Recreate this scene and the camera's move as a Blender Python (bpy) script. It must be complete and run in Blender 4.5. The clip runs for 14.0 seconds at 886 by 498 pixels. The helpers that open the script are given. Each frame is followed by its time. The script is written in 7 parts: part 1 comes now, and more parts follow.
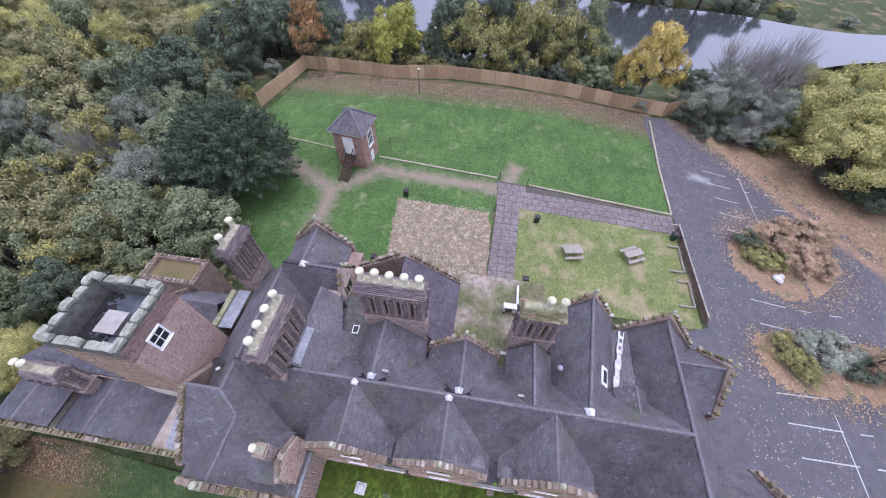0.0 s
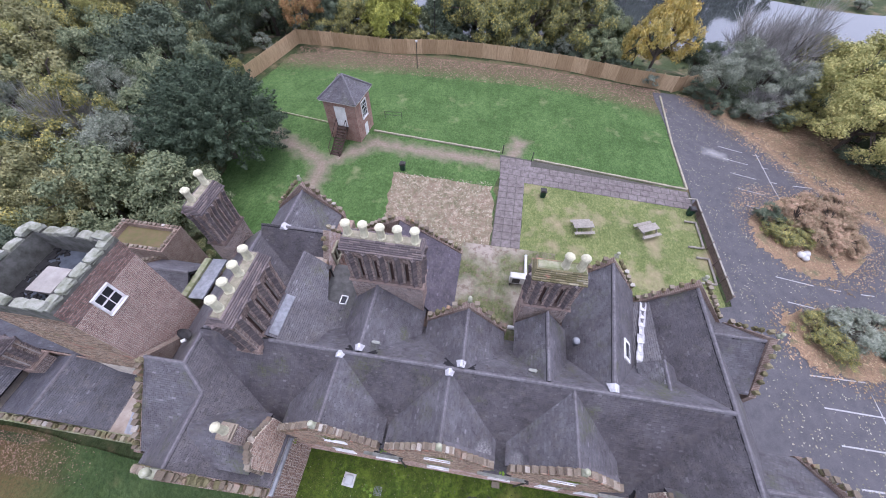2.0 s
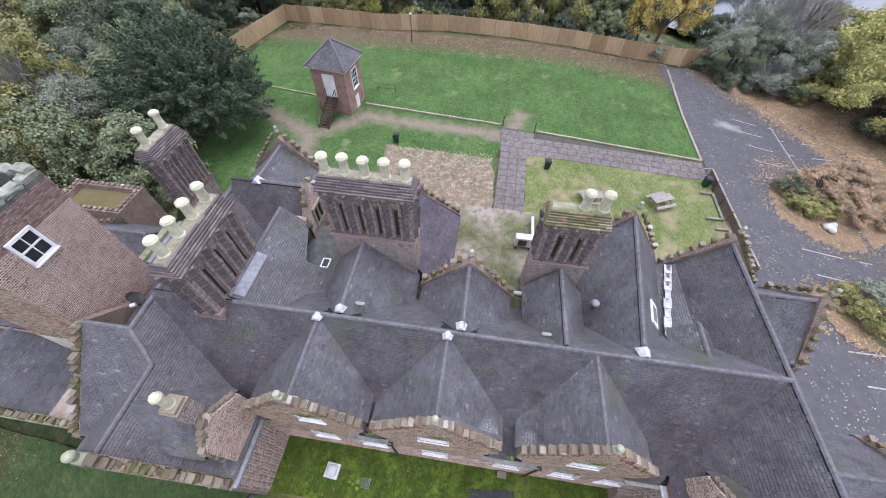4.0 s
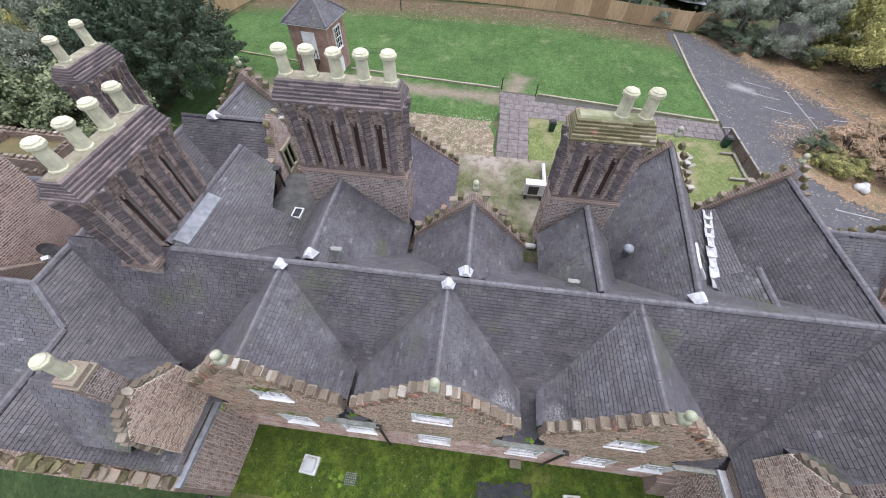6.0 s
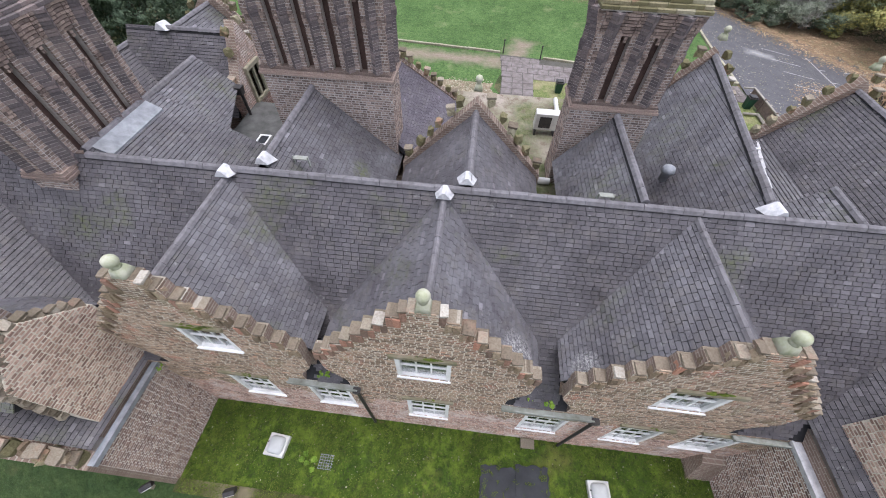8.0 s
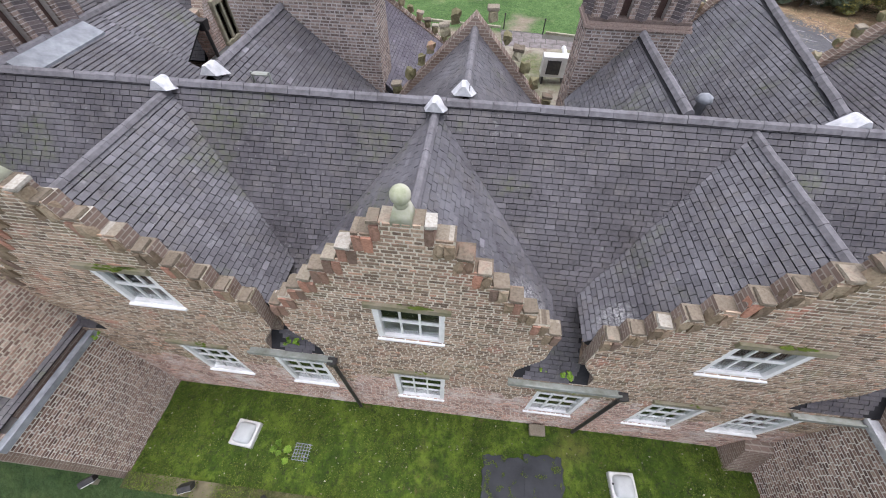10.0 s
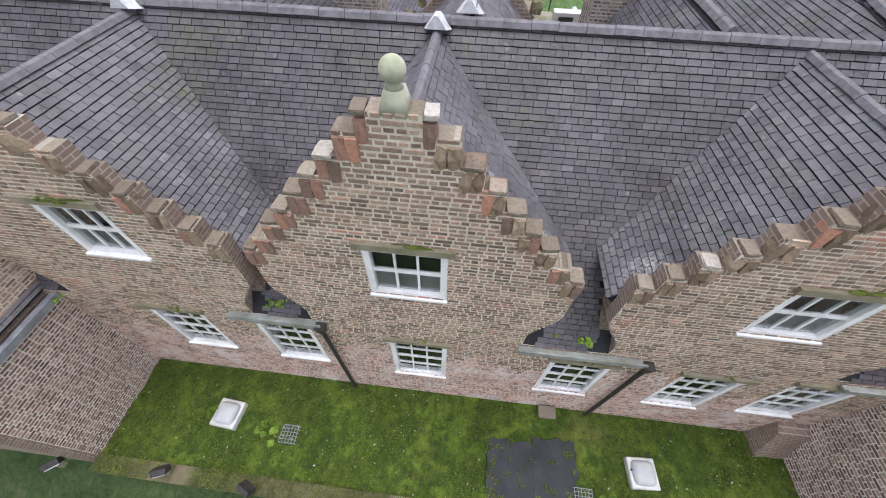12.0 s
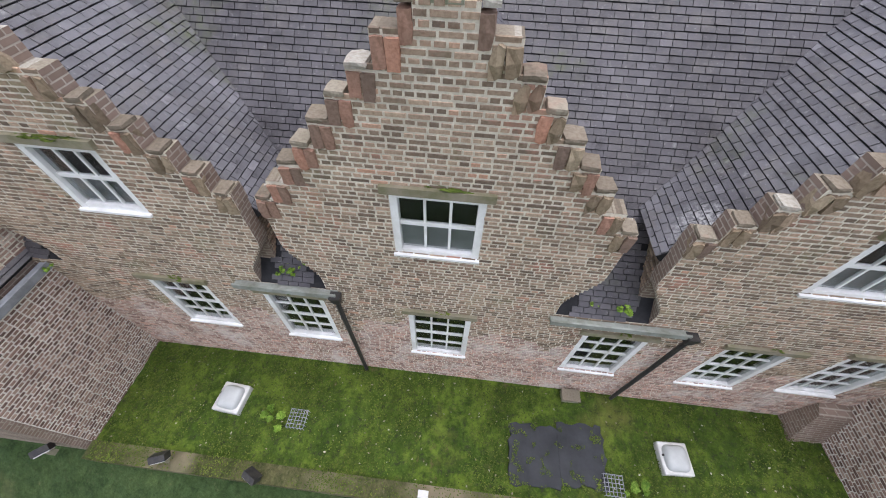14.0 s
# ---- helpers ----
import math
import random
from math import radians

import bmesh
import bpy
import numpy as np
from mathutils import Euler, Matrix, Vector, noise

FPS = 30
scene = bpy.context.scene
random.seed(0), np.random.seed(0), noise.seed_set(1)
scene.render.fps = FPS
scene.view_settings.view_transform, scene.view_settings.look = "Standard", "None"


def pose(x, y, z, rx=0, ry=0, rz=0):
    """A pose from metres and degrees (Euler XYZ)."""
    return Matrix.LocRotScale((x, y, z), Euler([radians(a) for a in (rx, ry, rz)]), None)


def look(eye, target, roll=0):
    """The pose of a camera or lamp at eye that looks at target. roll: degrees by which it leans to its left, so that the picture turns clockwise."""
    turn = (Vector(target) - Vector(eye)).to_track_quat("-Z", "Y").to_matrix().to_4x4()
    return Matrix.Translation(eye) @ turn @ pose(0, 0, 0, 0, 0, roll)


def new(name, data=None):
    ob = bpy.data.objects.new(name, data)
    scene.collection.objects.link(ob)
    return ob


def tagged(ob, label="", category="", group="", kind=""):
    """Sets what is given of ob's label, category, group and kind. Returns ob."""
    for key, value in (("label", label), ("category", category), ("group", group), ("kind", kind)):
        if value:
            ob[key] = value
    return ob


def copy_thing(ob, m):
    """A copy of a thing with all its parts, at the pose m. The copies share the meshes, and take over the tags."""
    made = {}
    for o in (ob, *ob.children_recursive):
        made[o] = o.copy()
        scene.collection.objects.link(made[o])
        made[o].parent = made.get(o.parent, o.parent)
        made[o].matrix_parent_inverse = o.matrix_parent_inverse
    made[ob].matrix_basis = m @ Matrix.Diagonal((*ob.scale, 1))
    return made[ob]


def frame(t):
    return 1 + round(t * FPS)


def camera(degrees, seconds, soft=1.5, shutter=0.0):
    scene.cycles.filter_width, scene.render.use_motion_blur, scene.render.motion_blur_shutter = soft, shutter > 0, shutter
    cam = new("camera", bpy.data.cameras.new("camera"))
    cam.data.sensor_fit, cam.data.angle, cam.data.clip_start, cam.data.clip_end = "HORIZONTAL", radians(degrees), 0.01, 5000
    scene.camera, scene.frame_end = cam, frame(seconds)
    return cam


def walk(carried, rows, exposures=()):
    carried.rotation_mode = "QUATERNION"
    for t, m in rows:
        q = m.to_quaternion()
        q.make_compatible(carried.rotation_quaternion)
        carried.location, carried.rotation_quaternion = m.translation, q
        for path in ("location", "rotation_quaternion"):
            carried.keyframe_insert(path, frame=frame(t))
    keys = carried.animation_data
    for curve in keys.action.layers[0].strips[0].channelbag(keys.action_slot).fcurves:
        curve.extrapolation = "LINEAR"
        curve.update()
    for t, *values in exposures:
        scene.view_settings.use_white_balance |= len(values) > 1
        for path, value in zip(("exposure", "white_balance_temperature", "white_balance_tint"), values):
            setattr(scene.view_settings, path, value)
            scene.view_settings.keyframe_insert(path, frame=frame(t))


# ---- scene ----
cam = camera(102.6, 14.0, soft=1.0)
PATH = [
    (0, (0.219, -1.62, 27.946), (0.061, -0.442, 26.337), 1.4),
    (0.5, (0.235, -1.664, 27.123), (0.077, -0.487, 25.514), 1.3),
    (1, (0.19, -1.729, 26.26), (0.034, -0.554, 24.65), 1.5),
    (1.5, (0.239, -1.849, 25.371), (0.082, -0.67, 23.763), 1.5),
    (2, (0.267, -1.877, 24.497), (0.116, -0.698, 22.888), 1.7),
    (2.5, (0.389, -1.92, 23.619), (0.242, -0.738, 22.012), 1.7),
    (4.8, (0.459, -2.338, 19.474), (0.323, -1.141, 17.878), 2.0),
    (5, (0.463, -2.272, 19.077), (0.328, -1.08, 17.477), 2.1),
    (5.5, (0.456, -2.28, 18.184), (0.331, -1.083, 16.586), 1.9),
    (6, (0.393, -2.255, 17.223), (0.282, -1.057, 15.626), 1.9),
    (6.5, (0.412, -2.316, 16.311), (0.306, -1.115, 14.715), 2.0),
    (7, (0.438, -2.461, 15.506), (0.337, -1.255, 13.915), 2.0),
    (7.5, (0.487, -2.551, 14.69), (0.384, -1.341, 13.101), 1.9),
    (8, (0.611, -2.608, 13.818), (0.503, -1.393, 12.234), 1.9),
    (8.5, (0.767, -2.594, 12.915), (0.655, -1.373, 11.335), 1.8),
    (8.7, (0.822, -2.612, 12.597), (0.708, -1.387, 11.02), 1.7),
    (11, (0.818, -2.671, 11.312), (0.707, -1.446, 9.735), 1.4),
    (11.5, (0.808, -2.716, 10.88), (0.698, -1.497, 9.298), 1.6),
    (12, (0.841, -2.875, 10.446), (0.724, -1.648, 8.871), 1.5),
    (12.5, (0.852, -2.995, 10.025), (0.736, -1.763, 8.453), 1.6),
    (13, (0.857, -3.07, 9.71), (0.741, -1.834, 8.143), 1.6),
    (13.5, (0.701, -3.095, 9.599), (0.59, -1.861, 8.029), 1.8),
    (14, (0.385, -3.145, 9.602), (0.281, -1.91, 8.032), 2.0),
]
walk(cam, [(t, look(eye, target, roll)) for t, eye, target, roll in PATH], [(0, 1.01, 5580, 30), (3.5, 1.08, 5800, 22), (7, 1.16, 6080, 16), (11, 1.2, 6160, 16), (14, 1.13, 6120, 15)])

# ---- world and light ----
world = bpy.data.worlds.new("overcast_sky")
scene.world = world
world.use_nodes = True
wn, wl = world.node_tree.nodes, world.node_tree.links
sky = wn.new("ShaderNodeTexSky")
sky.sky_type = "NISHITA"
sky.sun_disc = False
sky.sun_elevation, sky.sun_rotation = radians(82), radians(60)
sky.dust_density, sky.air_density = 3.0, 1.0
hs = wn.new("ShaderNodeHueSaturation")
hs.inputs["Saturation"].default_value = 0.3
wl.new(sky.outputs[0], hs.inputs["Color"])
wl.new(hs.outputs[0], wn["Background"].inputs[0])
wn["Background"].inputs[1].default_value = 0.15
sun = new("sun", bpy.data.lights.new("sun", "SUN"))
sun.data.energy, sun.data.angle, sun.data.color = 0.62, radians(60), (1.0, 0.97, 0.93)
sun.matrix_world = look((0, 0, 0), (-0.07, 0.05, -1.0))
scene.view_settings.exposure = 0.0


# ---- material helpers ----
class Mat:
    def __init__(self, name, rough=0.85):
        self.m = bpy.data.materials.new(name)
        self.m.use_nodes = True
        self.nt = self.m.node_tree
        self.b = self.nt.nodes["Principled BSDF"]
        self.b.inputs["Roughness"].default_value = rough
        self.b.inputs["Specular IOR Level"].default_value = 0.3
        self.geo = self.nt.nodes.new("ShaderNodeNewGeometry")

    def link(self, a, b):
        self.nt.links.new(a, b)

    def node(self, kind, **kw):
        n = self.nt.nodes.new(kind)
        for k, v in kw.items():
            n.inputs[k.replace("_", " ")].default_value = v
        return n

    def pos(self, sx=1, sy=1, sz=1):
        n = self.node("ShaderNodeMapping")
        n.inputs["Scale"].default_value = (sx, sy, sz)
        self.link(self.geo.outputs["Position"], n.inputs["Vector"])
        return n.outputs[0]

    def noise(self, scale, detail=4, rough=0.6, vec=None):
        n = self.node("ShaderNodeTexNoise", Scale=scale, Detail=detail, Roughness=rough)
        self.link(vec or self.geo.outputs["Position"], n.inputs["Vector"])
        return n.outputs["Fac"]

    def ramp(self, fac, stops):
        n = self.node("ShaderNodeValToRGB")
        els = n.color_ramp.elements
        while len(els) < len(stops):
            els.new(0.5)
        for e, (p, c) in zip(els, stops):
            e.position = p
            e.color = (*c, 1) if len(c) == 3 else c
        self.link(fac, n.inputs[0])
        return n.outputs[0]

    def step(self, fac, lo, hi):
        n = self.node("ShaderNodeMapRange")
        n.inputs["From Min"].default_value, n.inputs["From Max"].default_value = lo, hi
        self.link(fac, n.inputs["Value"])
        return n.outputs[0]

    def math(self, op, a, b=None):
        n = self.nt.nodes.new("ShaderNodeMath")
        n.operation = op
        for i, v in enumerate((a, b)):
            if v is None:
                continue
            if isinstance(v, (int, float)):
                n.inputs[i].default_value = v
            else:
                self.link(v, n.inputs[i])
        return n.outputs[0]

    def mix(self, fac, a, b, mode="MIX"):
        n = self.nt.nodes.new("ShaderNodeMix")
        n.data_type, n.blend_type = "RGBA", mode
        for i, v in ((0, fac), (6, a), (7, b)):
            if isinstance(v, (int, float)):
                n.inputs[i].default_value = v
            elif isinstance(v, tuple):
                n.inputs[i].default_value = (*v, 1)
            else:
                self.link(v, n.inputs[i])
        return n.outputs[2]

    def rand(self):
        o = self.nt.nodes.new("ShaderNodeObjectInfo")
        return self.math("FRACT", self.math("ADD", o.outputs["Random"], self.geo.outputs["Random Per Island"]))

    def color(self, c):
        if isinstance(c, tuple):
            self.b.inputs["Base Color"].default_value = (*c, 1)
        else:
            self.link(c, self.b.inputs["Base Color"])
        return self

    def bump(self, h, strength=0.4, dist=0.02):
        n = self.node("ShaderNodeBump", Strength=strength, Distance=dist)
        self.link(h, n.inputs["Height"])
        self.link(n.outputs[0], self.b.inputs["Normal"])
        return self


def mat_slate(name, dark, light, moss=0.55):
    k = Mat(name, 0.5)
    k.b.inputs["Specular IOR Level"].default_value = 0.42
    mid = tuple((a + b) / 2 for a, b in zip(dark, light))
    c = k.ramp(k.rand(), [(0.0, dark), (0.08, mid), (0.5, tuple(v * 1.05 for v in mid)), (0.9, light), (0.985, tuple(v * 1.1 for v in light)), (1.0, tuple(v * 1.7 for v in light))])
    c = k.mix(k.step(k.noise(0.8, 6, 0.7), 0.36, 0.66), c, (0.52, 0.5, 0.51), "MULTIPLY")
    c = k.mix(k.math("MULTIPLY", k.step(k.noise(1.9, 6, 0.8), 0.5, 0.68), 0.55), c, (0.13, 0.118, 0.105))
    c = k.mix(k.step(k.noise(7, 6, 0.7), 0.6, 0.85), c, (0.3, 0.3, 0.29))
    c = k.mix(k.step(k.noise(26, 5, 0.75), 0.63, 0.72), c, (0.34, 0.34, 0.32))
    c = k.mix(k.step(k.noise(3.2, 6, 0.8), 0.58, 0.7), c, (0.55, 0.53, 0.52), "MULTIPLY")
    c = k.mix(k.math("MULTIPLY", k.step(k.noise(0.55, 4), moss, moss + 0.16), k.step(k.noise(9, 4), 0.35, 0.65)), c, (0.085, 0.1, 0.035))
    for centre, reach in (((2.15, 0.45, 6.25), 0.75), ((3.62, 0.5, 6.05), 0.5), ((2.35, 0.4, 5.85), 0.4)):
        # pale lichen splashed behind the stepped copings
        dd = k.nt.nodes.new("ShaderNodeVectorMath")
        dd.operation = "DISTANCE"
        k.link(k.geo.outputs["Position"], dd.inputs[0])
        dd.inputs[1].default_value = centre
        near = k.step(k.math("ADD", dd.outputs["Value"], k.math("MULTIPLY", k.noise(6, 5, 0.8), 0.5)), reach + 0.2, reach - 0.2)
        c = k.mix(k.math("MULTIPLY", near, k.step(k.noise(17, 5, 0.8), 0.46, 0.56)), c, (0.4, 0.4, 0.39))
    k.color(c).bump(k.noise(30, 5), 0.35, 0.01)
    return k.m


def mat_brick(name, stops, grime=0.5, patches=0.0, lime=0.0):
    k = Mat(name, 0.92)
    c = k.ramp(k.rand(), stops)
    c = k.mix(k.step(k.noise(28, 4), 0.4, 0.75), c, (0.62, 0.58, 0.55), "MULTIPLY")
    c = k.mix(k.math("MULTIPLY", k.step(k.noise(0.9, 5), 0.5, 0.75), grime), c, (0.13, 0.115, 0.085))
    c = k.mix(k.step(k.noise(11, 5, 0.7), 0.68, 0.8), c, (0.42, 0.39, 0.33))
    if patches:
        c = k.mix(k.math("MULTIPLY", k.step(k.noise(1.6, 5, 0.65), 0.56, 0.68), patches), c, (0.4, 0.21, 0.15))
        c = k.mix(k.math("MULTIPLY", k.step(k.noise(0.75, 5, 0.7, k.pos(1.3, 1, 0.8)), 0.56, 0.7), patches * 0.6), c, (0.2, 0.205, 0.1))
    if lime:
        c = k.mix(k.math("MULTIPLY", k.step(k.noise(1.1, 5, 0.75), 0.5, 0.66), lime), c, (0.62, 0.56, 0.52))
    k.color(c).bump(k.noise(60, 4), 0.5, 0.006)
    return k.m


def mat_plain(name, a, b, scale=6, rough=0.8, bump=0.3, metal=0.0, big=1.0):
    k = Mat(name, rough)
    c = k.mix(k.step(k.noise(scale, 6, 0.65), 0.35, 0.68), a, b)
    c = k.mix(k.step(k.noise(scale * 0.12, 4), 0.4, 0.75), c, (0.72 * big, 0.7 * big, 0.68 * big), "MULTIPLY")
    k.color(c).bump(k.noise(scale * 4, 5), bump, 0.01)
    k.b.inputs["Metallic"].default_value = metal
    return k.m


def mat_brickwork(name, c1, c2, mortar, scale=1.0):
    """Brick courses on far walls, laid by world place."""
    k = Mat(name, 0.92)
    sep = k.nt.nodes.new("ShaderNodeSeparateXYZ")
    k.link(k.geo.outputs["Position"], sep.inputs[0])
    com = k.nt.nodes.new("ShaderNodeCombineXYZ")
    k.link(k.math("ADD", sep.outputs[0], sep.outputs[1]), com.inputs[0])
    k.link(sep.outputs[2], com.inputs[1])
    n = k.node("ShaderNodeTexBrick", Scale=1.0, Mortar_Size=0.009, Brick_Width=0.235 * scale, Row_Height=0.076 * scale, Bias=0.0)
    n.inputs["Color1"].default_value, n.inputs["Color2"].default_value, n.inputs["Mortar"].default_value = (*c1, 1), (*c2, 1), (*mortar, 1)
    k.link(com.outputs[0], n.inputs["Vector"])
    c = k.mix(k.step(k.noise(1.3, 5), 0.4, 0.72), n.outputs["Color"], (0.62, 0.56, 0.53), "MULTIPLY")
    c = k.mix(k.step(k.noise(14, 5), 0.55, 0.8), c, (0.2, 0.15, 0.12))
    k.color(c).bump(k.math("MULTIPLY", n.outputs["Fac"], -1.0), 0.6, 0.01)
    return k.m


def mat_leaf(name, a, b, c2):
    k = Mat(name, 0.75)
    c = k.ramp(k.rand(), [(0.0, a), (0.55, b), (1.0, c2)])
    c = k.mix(k.step(k.noise(0.5, 3), 0.35, 0.7), c, (0.58, 0.62, 0.56), "MULTIPLY")
    c = k.mix(k.step(k.noise(1.7, 4, 0.7), 0.42, 0.62), c, (0.55, 0.58, 0.52), "MULTIPLY")
    k.color(c)
    k.b.inputs["Transmission Weight"].default_value = 0.0
    return k.m


def seg_mask(k, segs, width, soft, wob=0.7):
    """1 near any of the line pieces on the ground, with a ragged edge."""
    out = None
    nz = k.math("MULTIPLY", k.math("SUBTRACT", k.noise(0.9, 5), 0.5), wob * 2)
    for (x0, y0), (x1, y1) in segs:
        d = Vector((x1 - x0, y1 - y0, 0))
        n = d.length
        d.normalize()
        sub = k.nt.nodes.new("ShaderNodeVectorMath")
        sub.operation = "SUBTRACT"
        k.link(k.geo.outputs["Position"], sub.inputs[0])
        sub.inputs[1].default_value = (x0, y0, 0)
        dot = k.nt.nodes.new("ShaderNodeVectorMath")
        dot.operation = "DOT_PRODUCT"
        k.link(sub.outputs[0], dot.inputs[0])
        dot.inputs[1].default_value = d
        side = k.nt.nodes.new("ShaderNodeVectorMath")
        side.operation = "DOT_PRODUCT"
        k.link(sub.outputs[0], side.inputs[0])
        side.inputs[1].default_value = (-d.y, d.x, 0)
        over = k.math("MAXIMUM", k.math("SUBTRACT", 0.0, dot.outputs["Value"]), k.math("SUBTRACT", dot.outputs["Value"], n))
        dist = k.math("MAXIMUM", k.math("ABSOLUTE", side.outputs["Value"]), over)
        m = k.step(k.math("ADD", dist, nz), width + soft, width - soft)
        out = m if out is None else k.math("MAXIMUM", out, m)
    return out


def mat_grass(name, a, b, dry, dry_at=0.6):
    k = Mat(name, 0.95)
    c = k.mix(k.step(k.noise(2.2, 6, 0.7), 0.35, 0.68), a, b)
    c = k.mix(k.step(k.noise(4.5, 6, 0.8, k.pos(1.3, 0.7, 1)), 0.62, 0.4), c, (0.52, 0.58, 0.48), "MULTIPLY")
    c = k.mix(k.step(k.noise(16, 5, 0.75), 0.42, 0.7), c, (0.58, 0.62, 0.52), "MULTIPLY")
    c = k.mix(k.step(k.noise(0.22, 4, 0.6), 0.38, 0.62), c, (0.72, 0.78, 0.7), "MULTIPLY")
    c = k.mix(k.step(k.noise(0.9, 5, 0.7, k.pos(1, 0.5, 1)), 0.4, 0.65), c, (0.68, 0.76, 0.62), "MULTIPLY")
    c = k.mix(k.math("MULTIPLY", k.step(k.noise(7, 6, 0.8), 0.56, 0.72), 0.5), c, dry)
    c = k.mix(k.step(k.noise(0.35, 5), dry_at, dry_at + 0.2), c, dry)
    return k, c


SLATE = mat_slate("slate", (0.092, 0.09, 0.098), (0.15, 0.146, 0.157))
SLATE_TILE = mat_slate("dark_roof_tile", (0.065, 0.055, 0.07), (0.11, 0.095, 0.115), 0.75)
# the slate colours about a quarter darker, with slightly less moss
SLATE_DARKER = mat_slate("darker_slate", (0.07, 0.065, 0.071), (0.113, 0.106, 0.114), 0.6)
SLATE_DAMP = mat_slate("damp_slate", (0.055, 0.055, 0.066), (0.1, 0.1, 0.115), 0.7)
# near-black boarding: paints shadow lines where gaps show between slate courses
DECK = mat_plain("shadow_black_boarding", (0.018, 0.018, 0.02), (0.03, 0.03, 0.033), 8)
BRICK = mat_brick("front_brick", [(0.0, (0.175, 0.133, 0.1)), (0.35, (0.305, 0.23, 0.166)), (0.7, (0.415, 0.31, 0.225)), (0.95, (0.51, 0.39, 0.285)), (1.0, (0.56, 0.33, 0.225))], 0.35, 0.85)
BRICK_LOW = mat_brick("pink_red_brick", [(0.0, (0.26, 0.175, 0.145)), (0.4, (0.43, 0.29, 0.24)), (0.8, (0.57, 0.42, 0.35)), (1.0, (0.62, 0.38, 0.29))], 0.1, 0.3, 0.8)
BRICK_DARK = mat_brick("sooty_brick", [(0.0, (0.16, 0.125, 0.11)), (0.5, (0.28, 0.215, 0.185)), (1.0, (0.42, 0.33, 0.28))], 0.25)
BRICK_PALE = mat_brick("pale_brick", [(0.0, (0.25, 0.165, 0.135)), (0.4, (0.42, 0.29, 0.23)), (0.75, (0.56, 0.4, 0.315)), (1.0, (0.7, 0.56, 0.46))], 0.03)
BRICK_COURT = mat_brick("court_brick", [(0.0, (0.15, 0.098, 0.082)), (0.4, (0.26, 0.172, 0.14)), (0.8, (0.37, 0.255, 0.205)), (1.0, (0.5, 0.38, 0.31))], 0.05)
TERRACOTTA = mat_brick("red_coping_brick", [(0.0, (0.19, 0.14, 0.11)), (0.35, (0.3, 0.19, 0.14)), (0.7, (0.42, 0.23, 0.165)), (1.0, (0.54, 0.28, 0.19))], 0.5)
BRICK_BLACK = mat_brick("blue_black_brick", [(0.0, (0.12, 0.105, 0.108)), (0.6, (0.17, 0.145, 0.145)), (1.0, (0.25, 0.205, 0.195))], 0.2)
MORTAR = mat_plain("mortar", (0.8, 0.74, 0.62), (0.56, 0.51, 0.42), 12, 0.95)
MORTAR_PALE = mat_plain("pale_mortar", (0.82, 0.78, 0.72), (0.68, 0.64, 0.58), 12, 0.95)
MORTAR_DARK = mat_plain("sooty_mortar", (0.58, 0.54, 0.5), (0.38, 0.355, 0.33), 12, 0.95)
WALLING = mat_brickwork("brickwork", (0.31, 0.23, 0.185), (0.23, 0.17, 0.135), (0.42, 0.37, 0.31))
WALLING_RED = mat_brickwork("red_brickwork", (0.42, 0.25, 0.2), (0.35, 0.21, 0.17), (0.46, 0.37, 0.32))
STONE = mat_plain("weathered_stone", (0.4, 0.37, 0.28), (0.25, 0.24, 0.16), 5, 0.9, 0.5)
STONE_GREEN = mat_plain("mossy_stone", (0.36, 0.36, 0.25), (0.16, 0.19, 0.07), 3, 0.95, 0.5)
COPE = mat_brick("coping_stone", [(0.0, (0.14, 0.115, 0.085)), (0.5, (0.215, 0.18, 0.135)), (0.85, (0.3, 0.265, 0.205)), (1.0, (0.46, 0.44, 0.39))], 0.45, 0.25)
COPE_BODY = mat_brick("worn_coping", [(0.0, (0.17, 0.14, 0.105)), (0.5, (0.25, 0.21, 0.16)), (0.85, (0.33, 0.285, 0.22)), (1.0, (0.42, 0.39, 0.33))], 0.35, 0.2)
COPE_MOSS = mat_brick("mossy_coping", [(0.0, (0.13, 0.12, 0.06)), (0.5, (0.2, 0.185, 0.1)), (0.85, (0.27, 0.24, 0.15)), (1.0, (0.36, 0.34, 0.24))], 0.3, 0.7)
COPE_TAN = mat_brick("tan_coping_stone", [(0.0, (0.19, 0.145, 0.1)), (0.5, (0.29, 0.225, 0.15)), (0.85, (0.38, 0.31, 0.215)), (1.0, (0.33, 0.22, 0.16))], 0.45, 0.2)
LINTEL = mat_plain("mossy_lintel", (0.33, 0.29, 0.22), (0.19, 0.185, 0.1), 4, 0.95, 0.6)
OLIVE = mat_plain("olive_moss", (0.13, 0.125, 0.05), (0.17, 0.125, 0.07), 3, 0.95, 0.8)
FINIAL = mat_plain("finial_stone", (0.5, 0.5, 0.4), (0.3, 0.33, 0.2), 4, 0.9, 0.3)
POT = mat_plain("cream_clay", (0.68, 0.66, 0.47), (0.42, 0.41, 0.3), 3, 0.8, 0.3)
GUTTER_DARK = mat_plain("dirty_lead", (0.13, 0.13, 0.125), (0.07, 0.072, 0.066), 3, 0.8, 0.4)
LEAD = mat_plain("lead", (0.34, 0.36, 0.385), (0.2, 0.215, 0.235), 4, 0.5, 0.2)
WHITE_FLASH = mat_plain("white_flashing", (0.72, 0.72, 0.73), (0.42, 0.43, 0.45), 6, 0.5, 0.2)
RIDGE = mat_plain("ridge_tile", (0.2, 0.193, 0.205), (0.12, 0.115, 0.122), 7, 0.7, 0.4)
